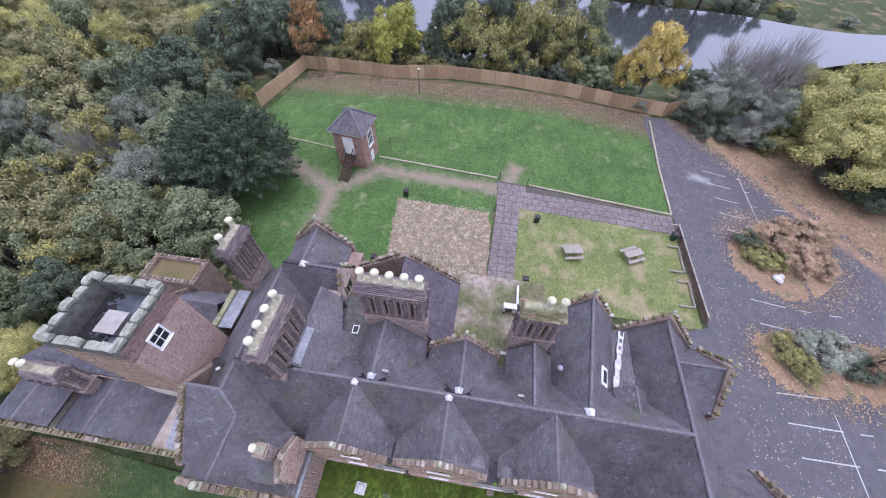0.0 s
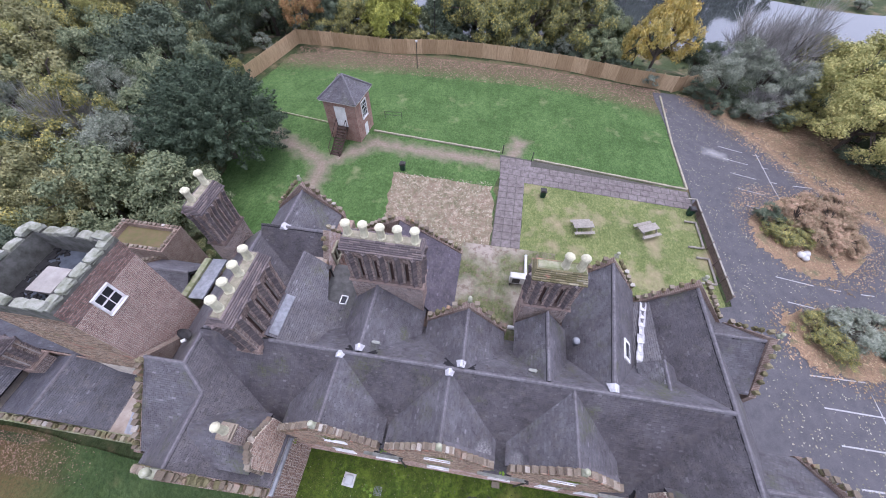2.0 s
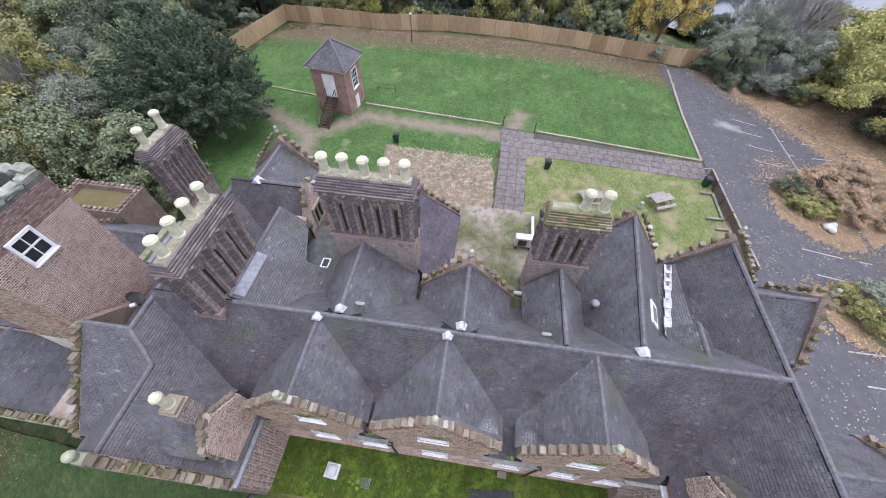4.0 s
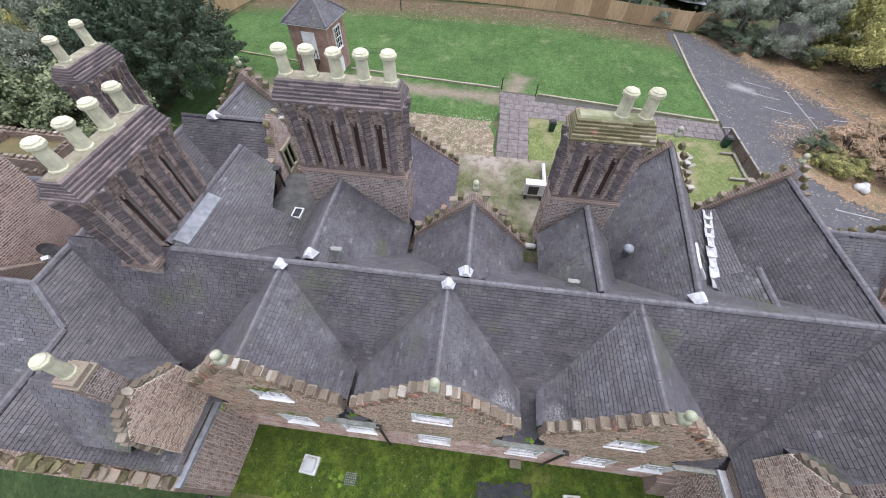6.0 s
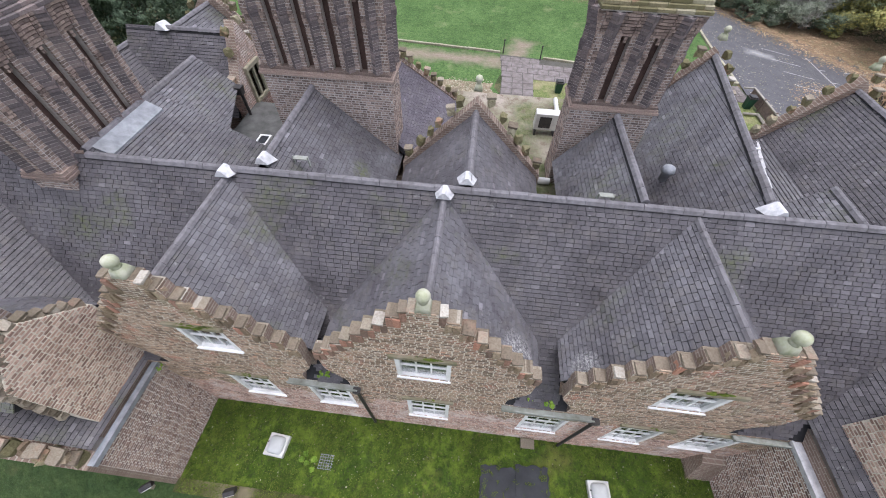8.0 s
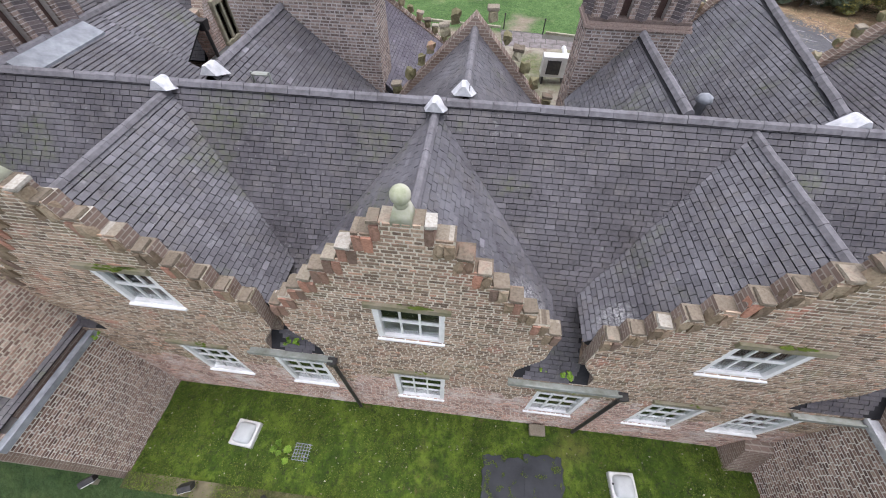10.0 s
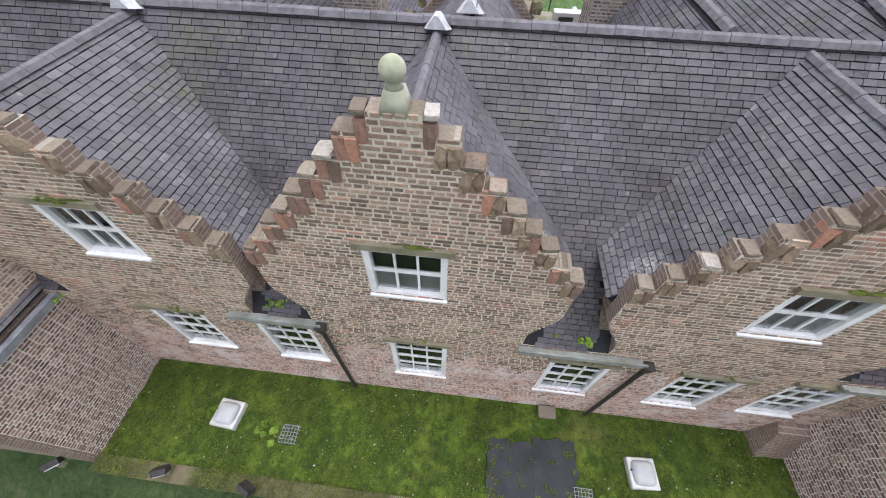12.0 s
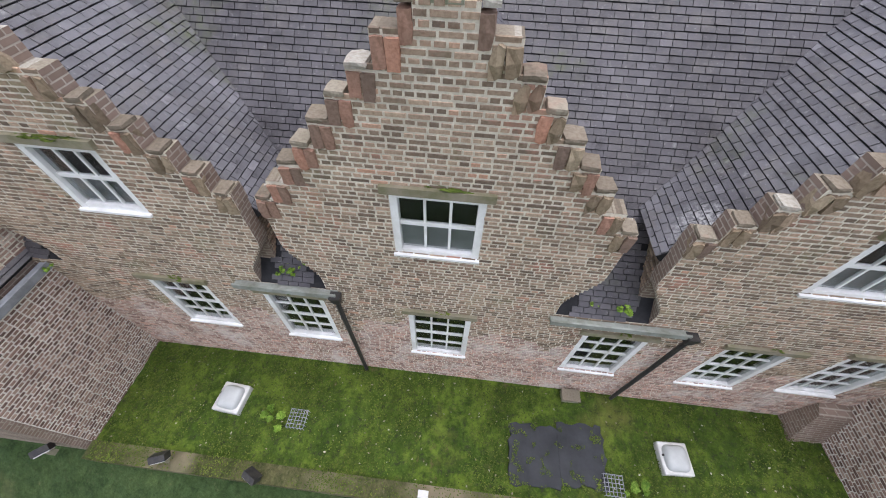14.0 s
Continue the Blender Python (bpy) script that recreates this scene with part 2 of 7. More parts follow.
PAINT = mat_plain("white_paint", (0.93, 0.93, 0.92), (0.82, 0.82, 0.8), 9, 0.5, 0.15)
IRON = mat_plain("black_iron", (0.03, 0.03, 0.032), (0.06, 0.055, 0.05), 10, 0.5, 0.2)
DARK = mat_plain("near_black", (0.02, 0.02, 0.02), (0.03, 0.03, 0.03), 5, 0.9, 0.1)
k = Mat("fence_board", 0.85)
c = k.ramp(k.rand(), [(0.0, (0.38, 0.27, 0.155)), (0.5, (0.5, 0.365, 0.215)), (1.0, (0.6, 0.45, 0.28))])
c = k.mix(k.step(k.noise(4, 5, 0.7, k.pos(3, 3, 0.25)), 0.4, 0.7), c, (0.62, 0.58, 0.52), "MULTIPLY")
k.color(c).bump(k.noise(30, 4), 0.3, 0.01)
WOOD_FENCE = k.m
WOOD_GREY = mat_plain("grey_timber", (0.36, 0.34, 0.29), (0.25, 0.23, 0.2), 6, 0.85, 0.4)
WOOD_DARK = mat_plain("dark_timber", (0.09, 0.06, 0.045), (0.05, 0.035, 0.03), 6, 0.85, 0.4)
WOOD_BROWN = mat_plain("brown_timber", (0.22, 0.165, 0.14), (0.13, 0.1, 0.085), 6, 0.85, 0.4)
BARK = mat_plain("bark", (0.12, 0.1, 0.08), (0.06, 0.05, 0.04), 8, 0.95, 0.6)
SLAB = mat_plain("paving_slab", (0.225, 0.2, 0.195), (0.125, 0.108, 0.1), 2.4, 0.85, 0.4)
ROOFFELT = mat_plain("roof_felt", (0.05, 0.053, 0.06), (0.024, 0.027, 0.031), 2, 0.75, 0.3)
PLASTIC = mat_plain("pale_plastic", (0.66, 0.66, 0.64), (0.5, 0.5, 0.48), 3, 0.4, 0.1)
GREENBIN = mat_plain("green_plastic", (0.02, 0.07, 0.04), (0.015, 0.045, 0.03), 3, 0.45, 0.1)
GREYPANE = mat_plain("grey_pane", (0.05, 0.053, 0.06), (0.03, 0.032, 0.036), 2, 0.07, 0.02)
PANE_BOARD = mat_plain("grey_board", (0.3, 0.31, 0.31), (0.22, 0.23, 0.23), 3, 0.8, 0.1)
k = Mat("window_glass", 0.06)
k.color((0.85, 0.88, 0.88))
k.b.inputs["Transmission Weight"].default_value = 1.0
k.b.inputs["IOR"].default_value = 1.35
GLASS = k.m


# ---- mesh helpers ----
class Geo:
    def __init__(self):
        self.v, self.f = [], []

    def poly(self, pts):
        i = len(self.v)
        self.v += [tuple(p) for p in pts]
        self.f.append(tuple(range(i, i + len(pts))))

    def box(self, x0, y0, z0, x1, y1, z1, m=None):
        i = len(self.v)
        c = [(x0, y0, z0), (x1, y0, z0), (x1, y1, z0), (x0, y1, z0), (x0, y0, z1), (x1, y0, z1), (x1, y1, z1), (x0, y1, z1)]
        self.v += [tuple(m @ Vector(p)) for p in c] if m else c
        self.f += [tuple(i + j for j in q) for q in ((3, 2, 1, 0), (4, 5, 6, 7), (0, 1, 5, 4), (1, 2, 6, 5), (2, 3, 7, 6), (3, 0, 4, 7))]
        return self

    def prism(self, bottom, top):
        """Closed solid between two loops of equal length."""
        i, n = len(self.v), len(bottom)
        self.v += [tuple(p) for p in bottom] + [tuple(p) for p in top]
        self.f.append(tuple(range(i + n - 1, i - 1, -1)))
        self.f.append(tuple(range(i + n, i + 2 * n)))
        for j in range(n):
            k2 = (j + 1) % n
            self.f.append((i + j, i + k2, i + n + k2, i + n + j))
        return self

    def lathe(self, profile, seg=16, centre=(0, 0, 0)):
        """Turned solid from (radius, height) pairs."""
        i, cx, cy, cz = len(self.v), *centre
        for r, z in profile:
            for s in range(seg):
                a = 2 * math.pi * s / seg
                self.v.append((cx + r * math.cos(a), cy + r * math.sin(a), cz + z))
        for q in range(len(profile) - 1):
            for s in range(seg):
                t = (s + 1) % seg
                self.f.append((i + q * seg + s, i + q * seg + t, i + (q + 1) * seg + t, i + (q + 1) * seg + s))
        self.f.append(tuple(i + s for s in reversed(range(seg))))
        n = len(profile) - 1
        self.f.append(tuple(i + n * seg + s for s in range(seg)))
        return self

    def tube(self, pts, radii, seg=6):
        i = len(self.v)
        pts = [Vector(p) for p in pts]
        for q, (p, r) in enumerate(zip(pts, radii)):
            d = (pts[min(q + 1, len(pts) - 1)] - pts[max(q - 1, 0)]).normalized()
            a = d.orthogonal().normalized()
            b = d.cross(a)
            for s in range(seg):
                w = 2 * math.pi * s / seg
                self.v.append(tuple(p + r * (math.cos(w) * a + math.sin(w) * b)))
        for q in range(len(pts) - 1):
            for s in range(seg):
                t = (s + 1) % seg
                self.f.append((i + q * seg + s, i + q * seg + t, i + (q + 1) * seg + t, i + (q + 1) * seg + s))
        self.f.append(tuple(i + s for s in reversed(range(seg))))
        n = len(pts) - 1
        self.f.append(tuple(i + n * seg + s for s in range(seg)))
        return self

    def mesh(self, name, mat, smooth=False):
        me = bpy.data.meshes.new(name)
        me.from_pydata(self.v, [], self.f)
        me.materials.append(mat)
        if smooth:
            me.polygons.foreach_set("use_smooth", [True] * len(me.polygons))
        me.update()
        return me


def fix(me):
    bm = bmesh.new()
    bm.from_mesh(me)
    bmesh.ops.recalc_face_normals(bm, faces=bm.faces)
    bm.to_mesh(me)
    bm.free()
    return me


def part(name, geo, mat, parent=None, label="", smooth=False, m=None, recalc=True):
    me = geo.mesh(name, mat, smooth)
    if recalc and len(me.polygons) < 4000:
        fix(me)
    ob = new(name, me)
    ob.parent = parent
    if m is not None:
        ob.matrix_basis = m
    if label:
        ob["label"] = label
    return ob


def shared(name, me, parent, m, label=""):
    ob = new(name, me)
    ob.parent = parent
    ob.matrix_basis = m
    if label:
        ob["label"] = label
    return ob


def thing(name, label, category, group="", kind="", at=(0, 0, 0)):
    ob = new(name)
    ob.empty_display_size = 0.2
    ob.location = at
    return tagged(ob, label, category, group, kind)


def bevelled_box(name, sx, sy, sz, mat, bev=0.012, segments=1):
    bm = bmesh.new()
    bmesh.ops.create_cube(bm, size=1, matrix=Matrix.Diagonal((sx, sy, sz, 1)))
    bmesh.ops.bevel(bm, geom=bm.edges[:], offset=bev, segments=segments, affect="EDGES")
    me = bpy.data.meshes.new(name)
    bm.to_mesh(me)
    bm.free()
    me.materials.append(mat)
    return me


# ---- the lie of the land ----
def smooth01(t):
    t = max(0.0, min(1.0, t))
    return t * t * (3 - 2 * t)


def land(x, y):
    z = -1.3 * smooth01((x - 21) / 12)
    z -= 2.6 * smooth01((y - 51) / 9)
    if y < 8:
        z -= 1.6 * smooth01((-2.2 - y) / 2.5) + 0.6 * smooth01((-12 - x) / 8) * smooth01((8 - y) / 8)
    z -= 1.2 * smooth01((-30 - x) / 14)
    return z


def sheet(xs, ys, lift=0.0):
    g = Geo()
    n = len(xs)
    for y in ys:
        for x in xs:
            g.v.append((x, y, land(x, y) + lift))
    for j in range(len(ys) - 1):
        for i in range(n - 1):
            a = j * n + i
            g.f.append((a, a + 1, a + n + 1, a + n))
    return g


def span(a, b, step):
    n = max(1, round((b - a) / step))
    return [a + (b - a) * i / n for i in range(n + 1)]


def patch(pts, lift, ragged=0.0, step=0.6, rnd=None):
    """A thin plot that lies on the land, with an outline through the given corners."""
    out = []
    for (x0, y0), (x1, y1) in zip(pts, pts[1:] + pts[:1]):
        n = max(1, int(math.hypot(x1 - x0, y1 - y0) / step))
        for i in range(n):
            t = i / n
            j = ragged * (noise.noise(Vector((x0 + t * 7.3, y0 + t * 9.1, lift * 50))))
            out.append((x0 + (x1 - x0) * t + j, y0 + (y1 - y0) * t + j * 0.8))
    bm = bmesh.new()
    vs = [bm.verts.new((x, y, 0)) for x, y in out]
    bm.faces.new(vs)
    x_lo, x_hi = min(p[0] for p in out), max(p[0] for p in out)
    y_lo, y_hi = min(p[1] for p in out), max(p[1] for p in out)
    for v in span(x_lo, x_hi, 2.5)[1:-1]:
        bmesh.ops.bisect_plane(bm, geom=bm.verts[:] + bm.edges[:] + bm.faces[:], plane_co=(v, 0, 0), plane_no=(1, 0, 0))
    for v in span(y_lo, y_hi, 2.5)[1:-1]:
        bmesh.ops.bisect_plane(bm, geom=bm.verts[:] + bm.edges[:] + bm.faces[:], plane_co=(0, v, 0), plane_no=(0, 1, 0))
    bmesh.ops.triangulate(bm, faces=bm.faces[:])
    for v in bm.verts:
        v.co.z = land(v.co.x, v.co.y) + lift
    g = Geo()
    bm.verts.index_update()
    g.v = [tuple(v.co) for v in bm.verts]
    g.f = [tuple(v.index for v in f.verts) for f in bm.faces]
    bm.free()
    return g


def setting(name, geo, mat, label, category, smooth=False):
    ob = part(name, geo, mat, None, label, smooth)
    for p in ob.data.polygons[:1]:
        if p.normal.z < 0 and name != "wall":
            ob.data.flip_normals()
    return tagged(ob, label, category, "", "structure")


k, c = mat_grass("lawn_grass", (0.1, 0.185, 0.058), (0.165, 0.265, 0.09), (0.23, 0.245, 0.125), 0.6)
worn = seg_mask(k, [((-22.6, 28.8), (-15.8, 24.8)), ((-15.8, 24.8), (-15.9, 18.5)), ((-15.0, 25.8), (-11.5, 29.0)), ((-11.5, 29.0), (2.3, 28.1)), ((3.2, 29), (4.1, 31.6))], 0.75, 0.75, 1.3)
dirt = k.mix(k.step(k.noise(4, 6, 0.7), 0.35, 0.7), (0.19, 0.155, 0.115), (0.29, 0.24, 0.185))
c = k.mix(worn, c, dirt)
litter = k.math("MULTIPLY", seg_mask(k, [((-30, 46.5), (-10, 48.3)), ((-10, 48.3), (8, 48)), ((8, 48), (24, 44.5)), ((17, 45.5), (22, 43.5))], 2.9, 1.6, 1.6), k.step(k.noise(3, 6, 0.75), 0.3, 0.6))
c = k.mix(litter, c, k.mix(k.step(k.noise(8, 5, 0.7), 0.35, 0.7), (0.19, 0.115, 0.08), (0.11, 0.08, 0.055)))
k.color(c).bump(k.noise(40, 5, 0.75), 0.8, 0.05)
LAWN = k.m
k, c = mat_grass("rough_ground", (0.075, 0.105, 0.045), (0.13, 0.145, 0.065), (0.2, 0.15, 0.09), 0.5)
k.color(c).bump(k.noise(20, 5, 0.75), 0.9, 0.08)
ROUGH = k.m
# lawn grass in darker colours: the shade south of the house is painted in
k, c = mat_grass("shaded_lawn_grass", (0.06, 0.105, 0.036), (0.115, 0.165, 0.058), (0.15, 0.15, 0.065), 0.58)
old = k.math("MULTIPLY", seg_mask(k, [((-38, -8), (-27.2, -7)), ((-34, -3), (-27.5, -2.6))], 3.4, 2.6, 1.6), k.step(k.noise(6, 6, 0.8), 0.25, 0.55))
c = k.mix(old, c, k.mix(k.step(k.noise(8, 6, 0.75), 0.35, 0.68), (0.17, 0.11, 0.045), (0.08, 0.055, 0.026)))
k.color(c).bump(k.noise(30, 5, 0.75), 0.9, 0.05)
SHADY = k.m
k, c = mat_grass("yellow_grass", (0.24, 0.275, 0.11), (0.36, 0.36, 0.16), (0.31, 0.26, 0.16), 0.5)
k.color(c).bump(k.noise(40, 5, 0.75), 0.7, 0.04)
LAWN_DRY = k.m
k, c = mat_grass("bare_bed", (0.29, 0.235, 0.17), (0.41, 0.335, 0.25), (0.22, 0.165, 0.115), 0.48)
c = k.mix(k.step(k.noise(3.0, 5), 0.6, 0.75), c, (0.14, 0.17, 0.06))
c = k.mix(k.step(k.noise(2.2, 6, 0.8), 0.48, 0.62), c, (0.2, 0.145, 0.105))
c = k.mix(k.step(k.noise(1.5, 6, 0.85), 0.48, 0.66), c, (0.46, 0.385, 0.29))
c = k.mix(k.step(k.noise(1.9, 6, 0.85, k.pos(1, 1.3, 1)), 0.5, 0.64), c, (0.17, 0.125, 0.09))
k.color(c).bump(k.noise(30, 5, 0.75), 0.8, 0.04)
BED = k.m
k = Mat("asphalt", 0.7)
c = k.mix(k.step(k.noise(1.2, 6, 0.7), 0.35, 0.7), (0.06, 0.06, 0.067), (0.1, 0.097, 0.104))
c = k.mix(k.step(k.noise(40, 3), 0.5, 0.8), c, (0.16, 0.155, 0.16))
c = k.mix(k.math("MULTIPLY", seg_mask(k, [((25.1, 34.4), (26.4, 34.2))], 0.45, 0.5, 0.6), 0.75), c, (0.36, 0.36, 0.355))
drift = seg_mask(k, [((27.0, 46.0), (32.5, 38.8)), ((32.5, 38.8), (36.3, 30.5)), ((36.3, 30.5), (42.0, 23.0))], 0.6, 2.2, 1.2)
drift = k.step(k.math("SUBTRACT", drift, k.noise(7, 6, 0.8)), -0.12, 0.12)
rust = k.mix(k.step(k.noise(9, 6, 0.8), 0.38, 0.62), (0.36, 0.24, 0.14), (0.16, 0.11, 0.075))
c = k.mix(drift, c, rust)
k.color(c).bump(k.noise(80, 3), 0.4, 0.01)
ASPHALT = k.m
k = Mat("leaf_litter", 0.9)
c = k.mix(k.step(k.noise(9, 6, 0.8), 0.38, 0.62), (0.36, 0.24, 0.14), (0.16, 0.11, 0.075))
c = k.mix(k.step(k.noise(22, 5, 0.75), 0.5, 0.7), c, (0.42, 0.3, 0.185))
c = k.mix(k.step(k.noise(0.6, 5), 0.52, 0.66), c, (0.13, 0.14, 0.07))
k.color(c).bump(k.noise(30, 5, 0.8), 0.9, 0.05)
LITTER = k.m
k = Mat("river_water", 0.08)
k.color((0.05, 0.058, 0.058)).bump(k.noise(0.8, 3), 0.05, 0.05)
k.b.inputs["Specular IOR Level"].default_value = 1.0
k.b.inputs["IOR"].default_value = 2.1
WATER = k.m
k, c = mat_grass("moss", (0.085, 0.145, 0.018), (0.185, 0.255, 0.03), (0.21, 0.19, 0.055), 0.62)
c = k.mix(k.step(k.noise(6, 6, 0.8), 0.52, 0.64), c, (0.035, 0.045, 0.018))
c = k.mix(k.math("MULTIPLY", k.step(k.noise(1.1, 5, 0.75), 0.52, 0.68), 0.6), c, (0.19, 0.275, 0.03))
c = k.mix(k.step(k.noise(1.7, 6, 0.75), 0.62, 0.72), c, (0.14, 0.105, 0.05))
c = k.mix(k.step(k.noise(13, 5, 0.8), 0.66, 0.73), c, (0.3, 0.27, 0.16))
k.color(c).bump(k.noise(22, 6, 0.8), 1.0, 0.05)
MOSS = k.m
k, c = mat_grass("flat_roof_moss", (0.17, 0.19, 0.08), (0.27, 0.25, 0.14), (0.33, 0.29, 0.24), 0.45)
c = k.mix(k.step(k.noise(2.6, 6, 0.75), 0.5, 0.64), c, (0.16, 0.125, 0.095))
k.color(c).bump(k.noise(22, 6, 0.8), 0.8, 0.04)
FLATROOF = k.m

setting("ground", sheet([-900, -300, -120] + span(-80, 90, 2.5) + [140, 300, 900], [-500, -150, -60] + span(-40, 60, 2.0) + span(64, 130, 6) + [200, 400, 900, 2500]), ROUGH, "rough grassy ground with leaf litter under the trees", "ground")
setting("lawn", patch([(-29.5, 38), (-28.5, 46.5), (-22, 49.2), (-6, 50), (3, 49.8), (12, 48.3), (22, 45.6), (21.0, 34.6), (20.75, 27.1), (5.6, 29.2), (4.7, 25.8), (2.0, 25.8), (1.5, 12), (-14, 12), (-24, 17), (-27, 28)], 0.012, 0.4), LAWN, "green lawn with worn earth paths and fallen leaves", "lawn")
setting("rough_lawn", patch([(-38, -1.9), (-25.2, -1.65), (-14.5, -2.4), (-7.4, -2.5), (9.2, -2.5), (17.5, -3.2), (17.5, -18), (-38, -18)], 0.15, 0.12), SHADY, "lawn painted darker for shade, with drifted golden leaves below the court", "lawn")
setting("dry_lawn", patch([(4.35, 14), (20.5, 14), (20.6, 24.5), (4.75, 25.8)], 0.016, 0.15), LAWN_DRY, "yellowish dry mown lawn beside the paved path", "lawn")
setting("bare_bed", patch([(-7.4, 14), (-8.5, 24.9), (1.5, 24.4), (1.95, 22), (1.85, 14)], 0.02, 0.25), BED, "bare brown earth bed with dead leaves", "ground")
setting("road", patch([(17.8, -30), (17.8, 3), (16.6, 5), (16.6, 9.6), (18.5, 13.4), (20.95, 14.2), (20.95, 45.4), (23.7, 45.8), (27.5, 45.6), (31.0, 42.5), (35.0, 37.5), (38.5, 32), (46, 22), (46, 0), (44, -30)], 0.05, 0.25), ASPHALT, "damp grey tarmac car park with scattered leaves", "car park")
setting("leaf_litter", patch([(26.6, 45.6), (29.2, 43), (33, 39.0), (36.2, 34.2), (38.6, 29.5), (43, 24), (48, 30), (40, 43), (29, 48)], 0.058, 1.4, 0.35), LITTER, "deep drift of orange fallen leaves at the tarmac edge", "leaf litter")
def banks(x):
    """The near and far edge of the river."""
    y_near = 63 + 7 * math.exp(-((x - 18) / 9) ** 2) + 14 * smooth01((x - 38) / 40) + 1.0 * math.sin(x / 7)
    return y_near, 93.5 - 7 * smooth01((x - 46) / 26) + 1.2 * math.sin(x / 11)


g = Geo()
xs = span(-120, 160, 5)
for x in xs:
    y_near, y_far = banks(x)
    g.v += [(x, y_near, -2.35), (x, y_far, -2.35)]
for i in range(len(xs) - 1):
    g.f.append((2 * i, 2 * i + 2, 2 * i + 3, 2 * i + 1))
setting("water", g, WATER, "calm grey river reflecting trees and sky", "river")

# ---- the house: roofs ----
house = thing("manor_house", "old brick manor house with slate roofs and stepped gables", "house")


def clip(poly, a, b, c2):
    """Keep the side a*u + b*v <= c2 of a flat outline."""
    out = []
    for p, q in zip(poly, poly[1:] + poly[:1]):
        dp, dq = a * p[0] + b * p[1] - c2, a * q[0] + b * q[1] - c2
        if dp <= 0:
            out.append(p)
        if (dp < 0 < dq) or (dq < 0 < dp):
            t = dp / (dp - dq)
            out.append((p[0] + (q[0] - p[0]) * t, p[1] + (q[1] - p[1]) * t))
    return out


LATER = []


def roof(name, corners, keep=None, w=0.2, e=0.108, mat=SLATE, label="", single=None, under=0.14, gap=0.013):
    """A roof slope: boarding with courses of slates, each with its own edges. keep leaves out what lies under another roof."""
    P = [Vector(p) for p in corners]
    n = (P[1] - P[0]).cross(P[2] - P[0]).normalized()
    if n.z < 0:
        n, P = -n, P[::-1]
    s = (Vector((0, 0, 1)) - n * n.z).normalized()
    h = s.cross(n)
    o = P[0]
    flat = [((p - o).dot(h), (p - o).dot(s)) for p in P]
    # boarding under the slates; its black stands for shadow in the course gaps
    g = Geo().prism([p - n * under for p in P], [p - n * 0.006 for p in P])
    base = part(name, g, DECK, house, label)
    edges = []
    for p, q in zip(flat, flat[1:] + flat[:1]):
        a, b = q[1] - p[1], -(q[0] - p[0])
        ln = math.hypot(a, b) or 1
        edges.append((a / ln, b / ln, (a * p[0] + b * p[1]) / ln))
    cu, cv = sum(p[0] for p in flat) / len(flat), sum(p[1] for p in flat) / len(flat)
    edges = [(a, b, c2) if a * cu + b * cv <= c2 else (-a, -b, -c2) for a, b, c2 in edges]
    us, vs = [p[0] for p in flat], [p[1] for p in flat]
    rest, rnd = Geo(), random.Random(name)
    row, v = 0, min(vs) - 0.02
    while v < max(vs):
        u = min(us) - w * (0.5 if row % 2 else 0) - 0.05
        while u < max(us):
            ww = w * rnd.uniform(0.9, 1.1)
            q = [(u + 0.0045, v + rnd.uniform(-0.004, 0.004)), (u + ww - 0.0045, v + rnd.uniform(-0.004, 0.004)), (u + ww - 0.0045, v + e - gap), (u + 0.0045, v + e - gap)]
            u += ww
            for a, b, c2 in edges:
                q = clip(q, a, b, c2)
                if len(q) < 3:
                    break
            if len(q) < 3:
                continue
            m = o + h * (q[0][0] + q[2][0]) / 2 + s * (q[0][1] + q[2][1]) / 2
            if keep and not keep(m.x, m.y, m.z):
                continue
            lift = rnd.uniform(0.018, 0.027)
            tilt = rnd.uniform(-0.004, 0.004)
            top = []
            for uu, vv in q:
                t = (vv - v) / e
                top.append(o + h * uu + s * vv + n * (lift * (1 - t) + 0.01 * t + tilt * (uu - u) / w))
            bot = [p - n * 0.014 for p in top]
            dest = Geo() if single and single(m.x, m.y) else rest
            i, kk = len(dest.v), len(q)
            dest.v += [tuple(p) for p in bot] + [tuple(p) for p in top]
            dest.f.append(tuple(range(i + kk, i + 2 * kk)))
            for j in range(kk):
                j2 = (j + 1) % kk
                dest.f.append((i + j, i + j2, i + kk + j2, i + kk + j))
            if dest is not rest:
                LATER.append((dest, mat, base))
        v += e
        row += 1
    ob = part("slating", rest, mat, base, recalc=False)
    tagged(ob, "", "", "", "stuff")
    return base


def ridge(a, b, parent=house, r=0.078, name="ridge_tile", mat=RIDGE):
    """Half-round ridge tiles in short lengths from a to b."""
    a, b = Vector(a), Vector(b)
    L = (b - a).length
    n = max(1, round(L / 0.42))
    d = (b - a).normalized()
    side = d.cross(Vector((0, 0, 1))).normalized()
    up = side.cross(d)
    g = Geo()
    rnd = random.Random(str(tuple(a)))
    for i in range(n):
        p, q = a + d * (L * i / n + 0.004), a + d * (L * (i + 1) / n - 0.004)
        lift = up * rnd.uniform(0, 0.012)
        prof = [(-1.25, -0.95), (-0.7, 0.05), (0, 0.42), (0.7, 0.05), (1.25, -0.95), (0.6, -0.9), (-0.6, -0.9)]
        g.prism([p + lift + side * r * x + up * r * z for x, z in prof], [q + lift + side * r * x + up * r * z for x, z in prof])
    return part(name, g, mat, parent, "grey clay ridge tiles")


def solid(name, outline, z0, z1, mat, parent, label=""):
    return part(name, Geo().prism([(x, y, z0) for x, y in outline], [(x, y, z1) for x, y in outline]), mat, parent, label)


ZR, YR = 8.25, 3.4
GABLES = [(-5.08, 2.33), (0.08, 2.46), (5.7, 2.42)]
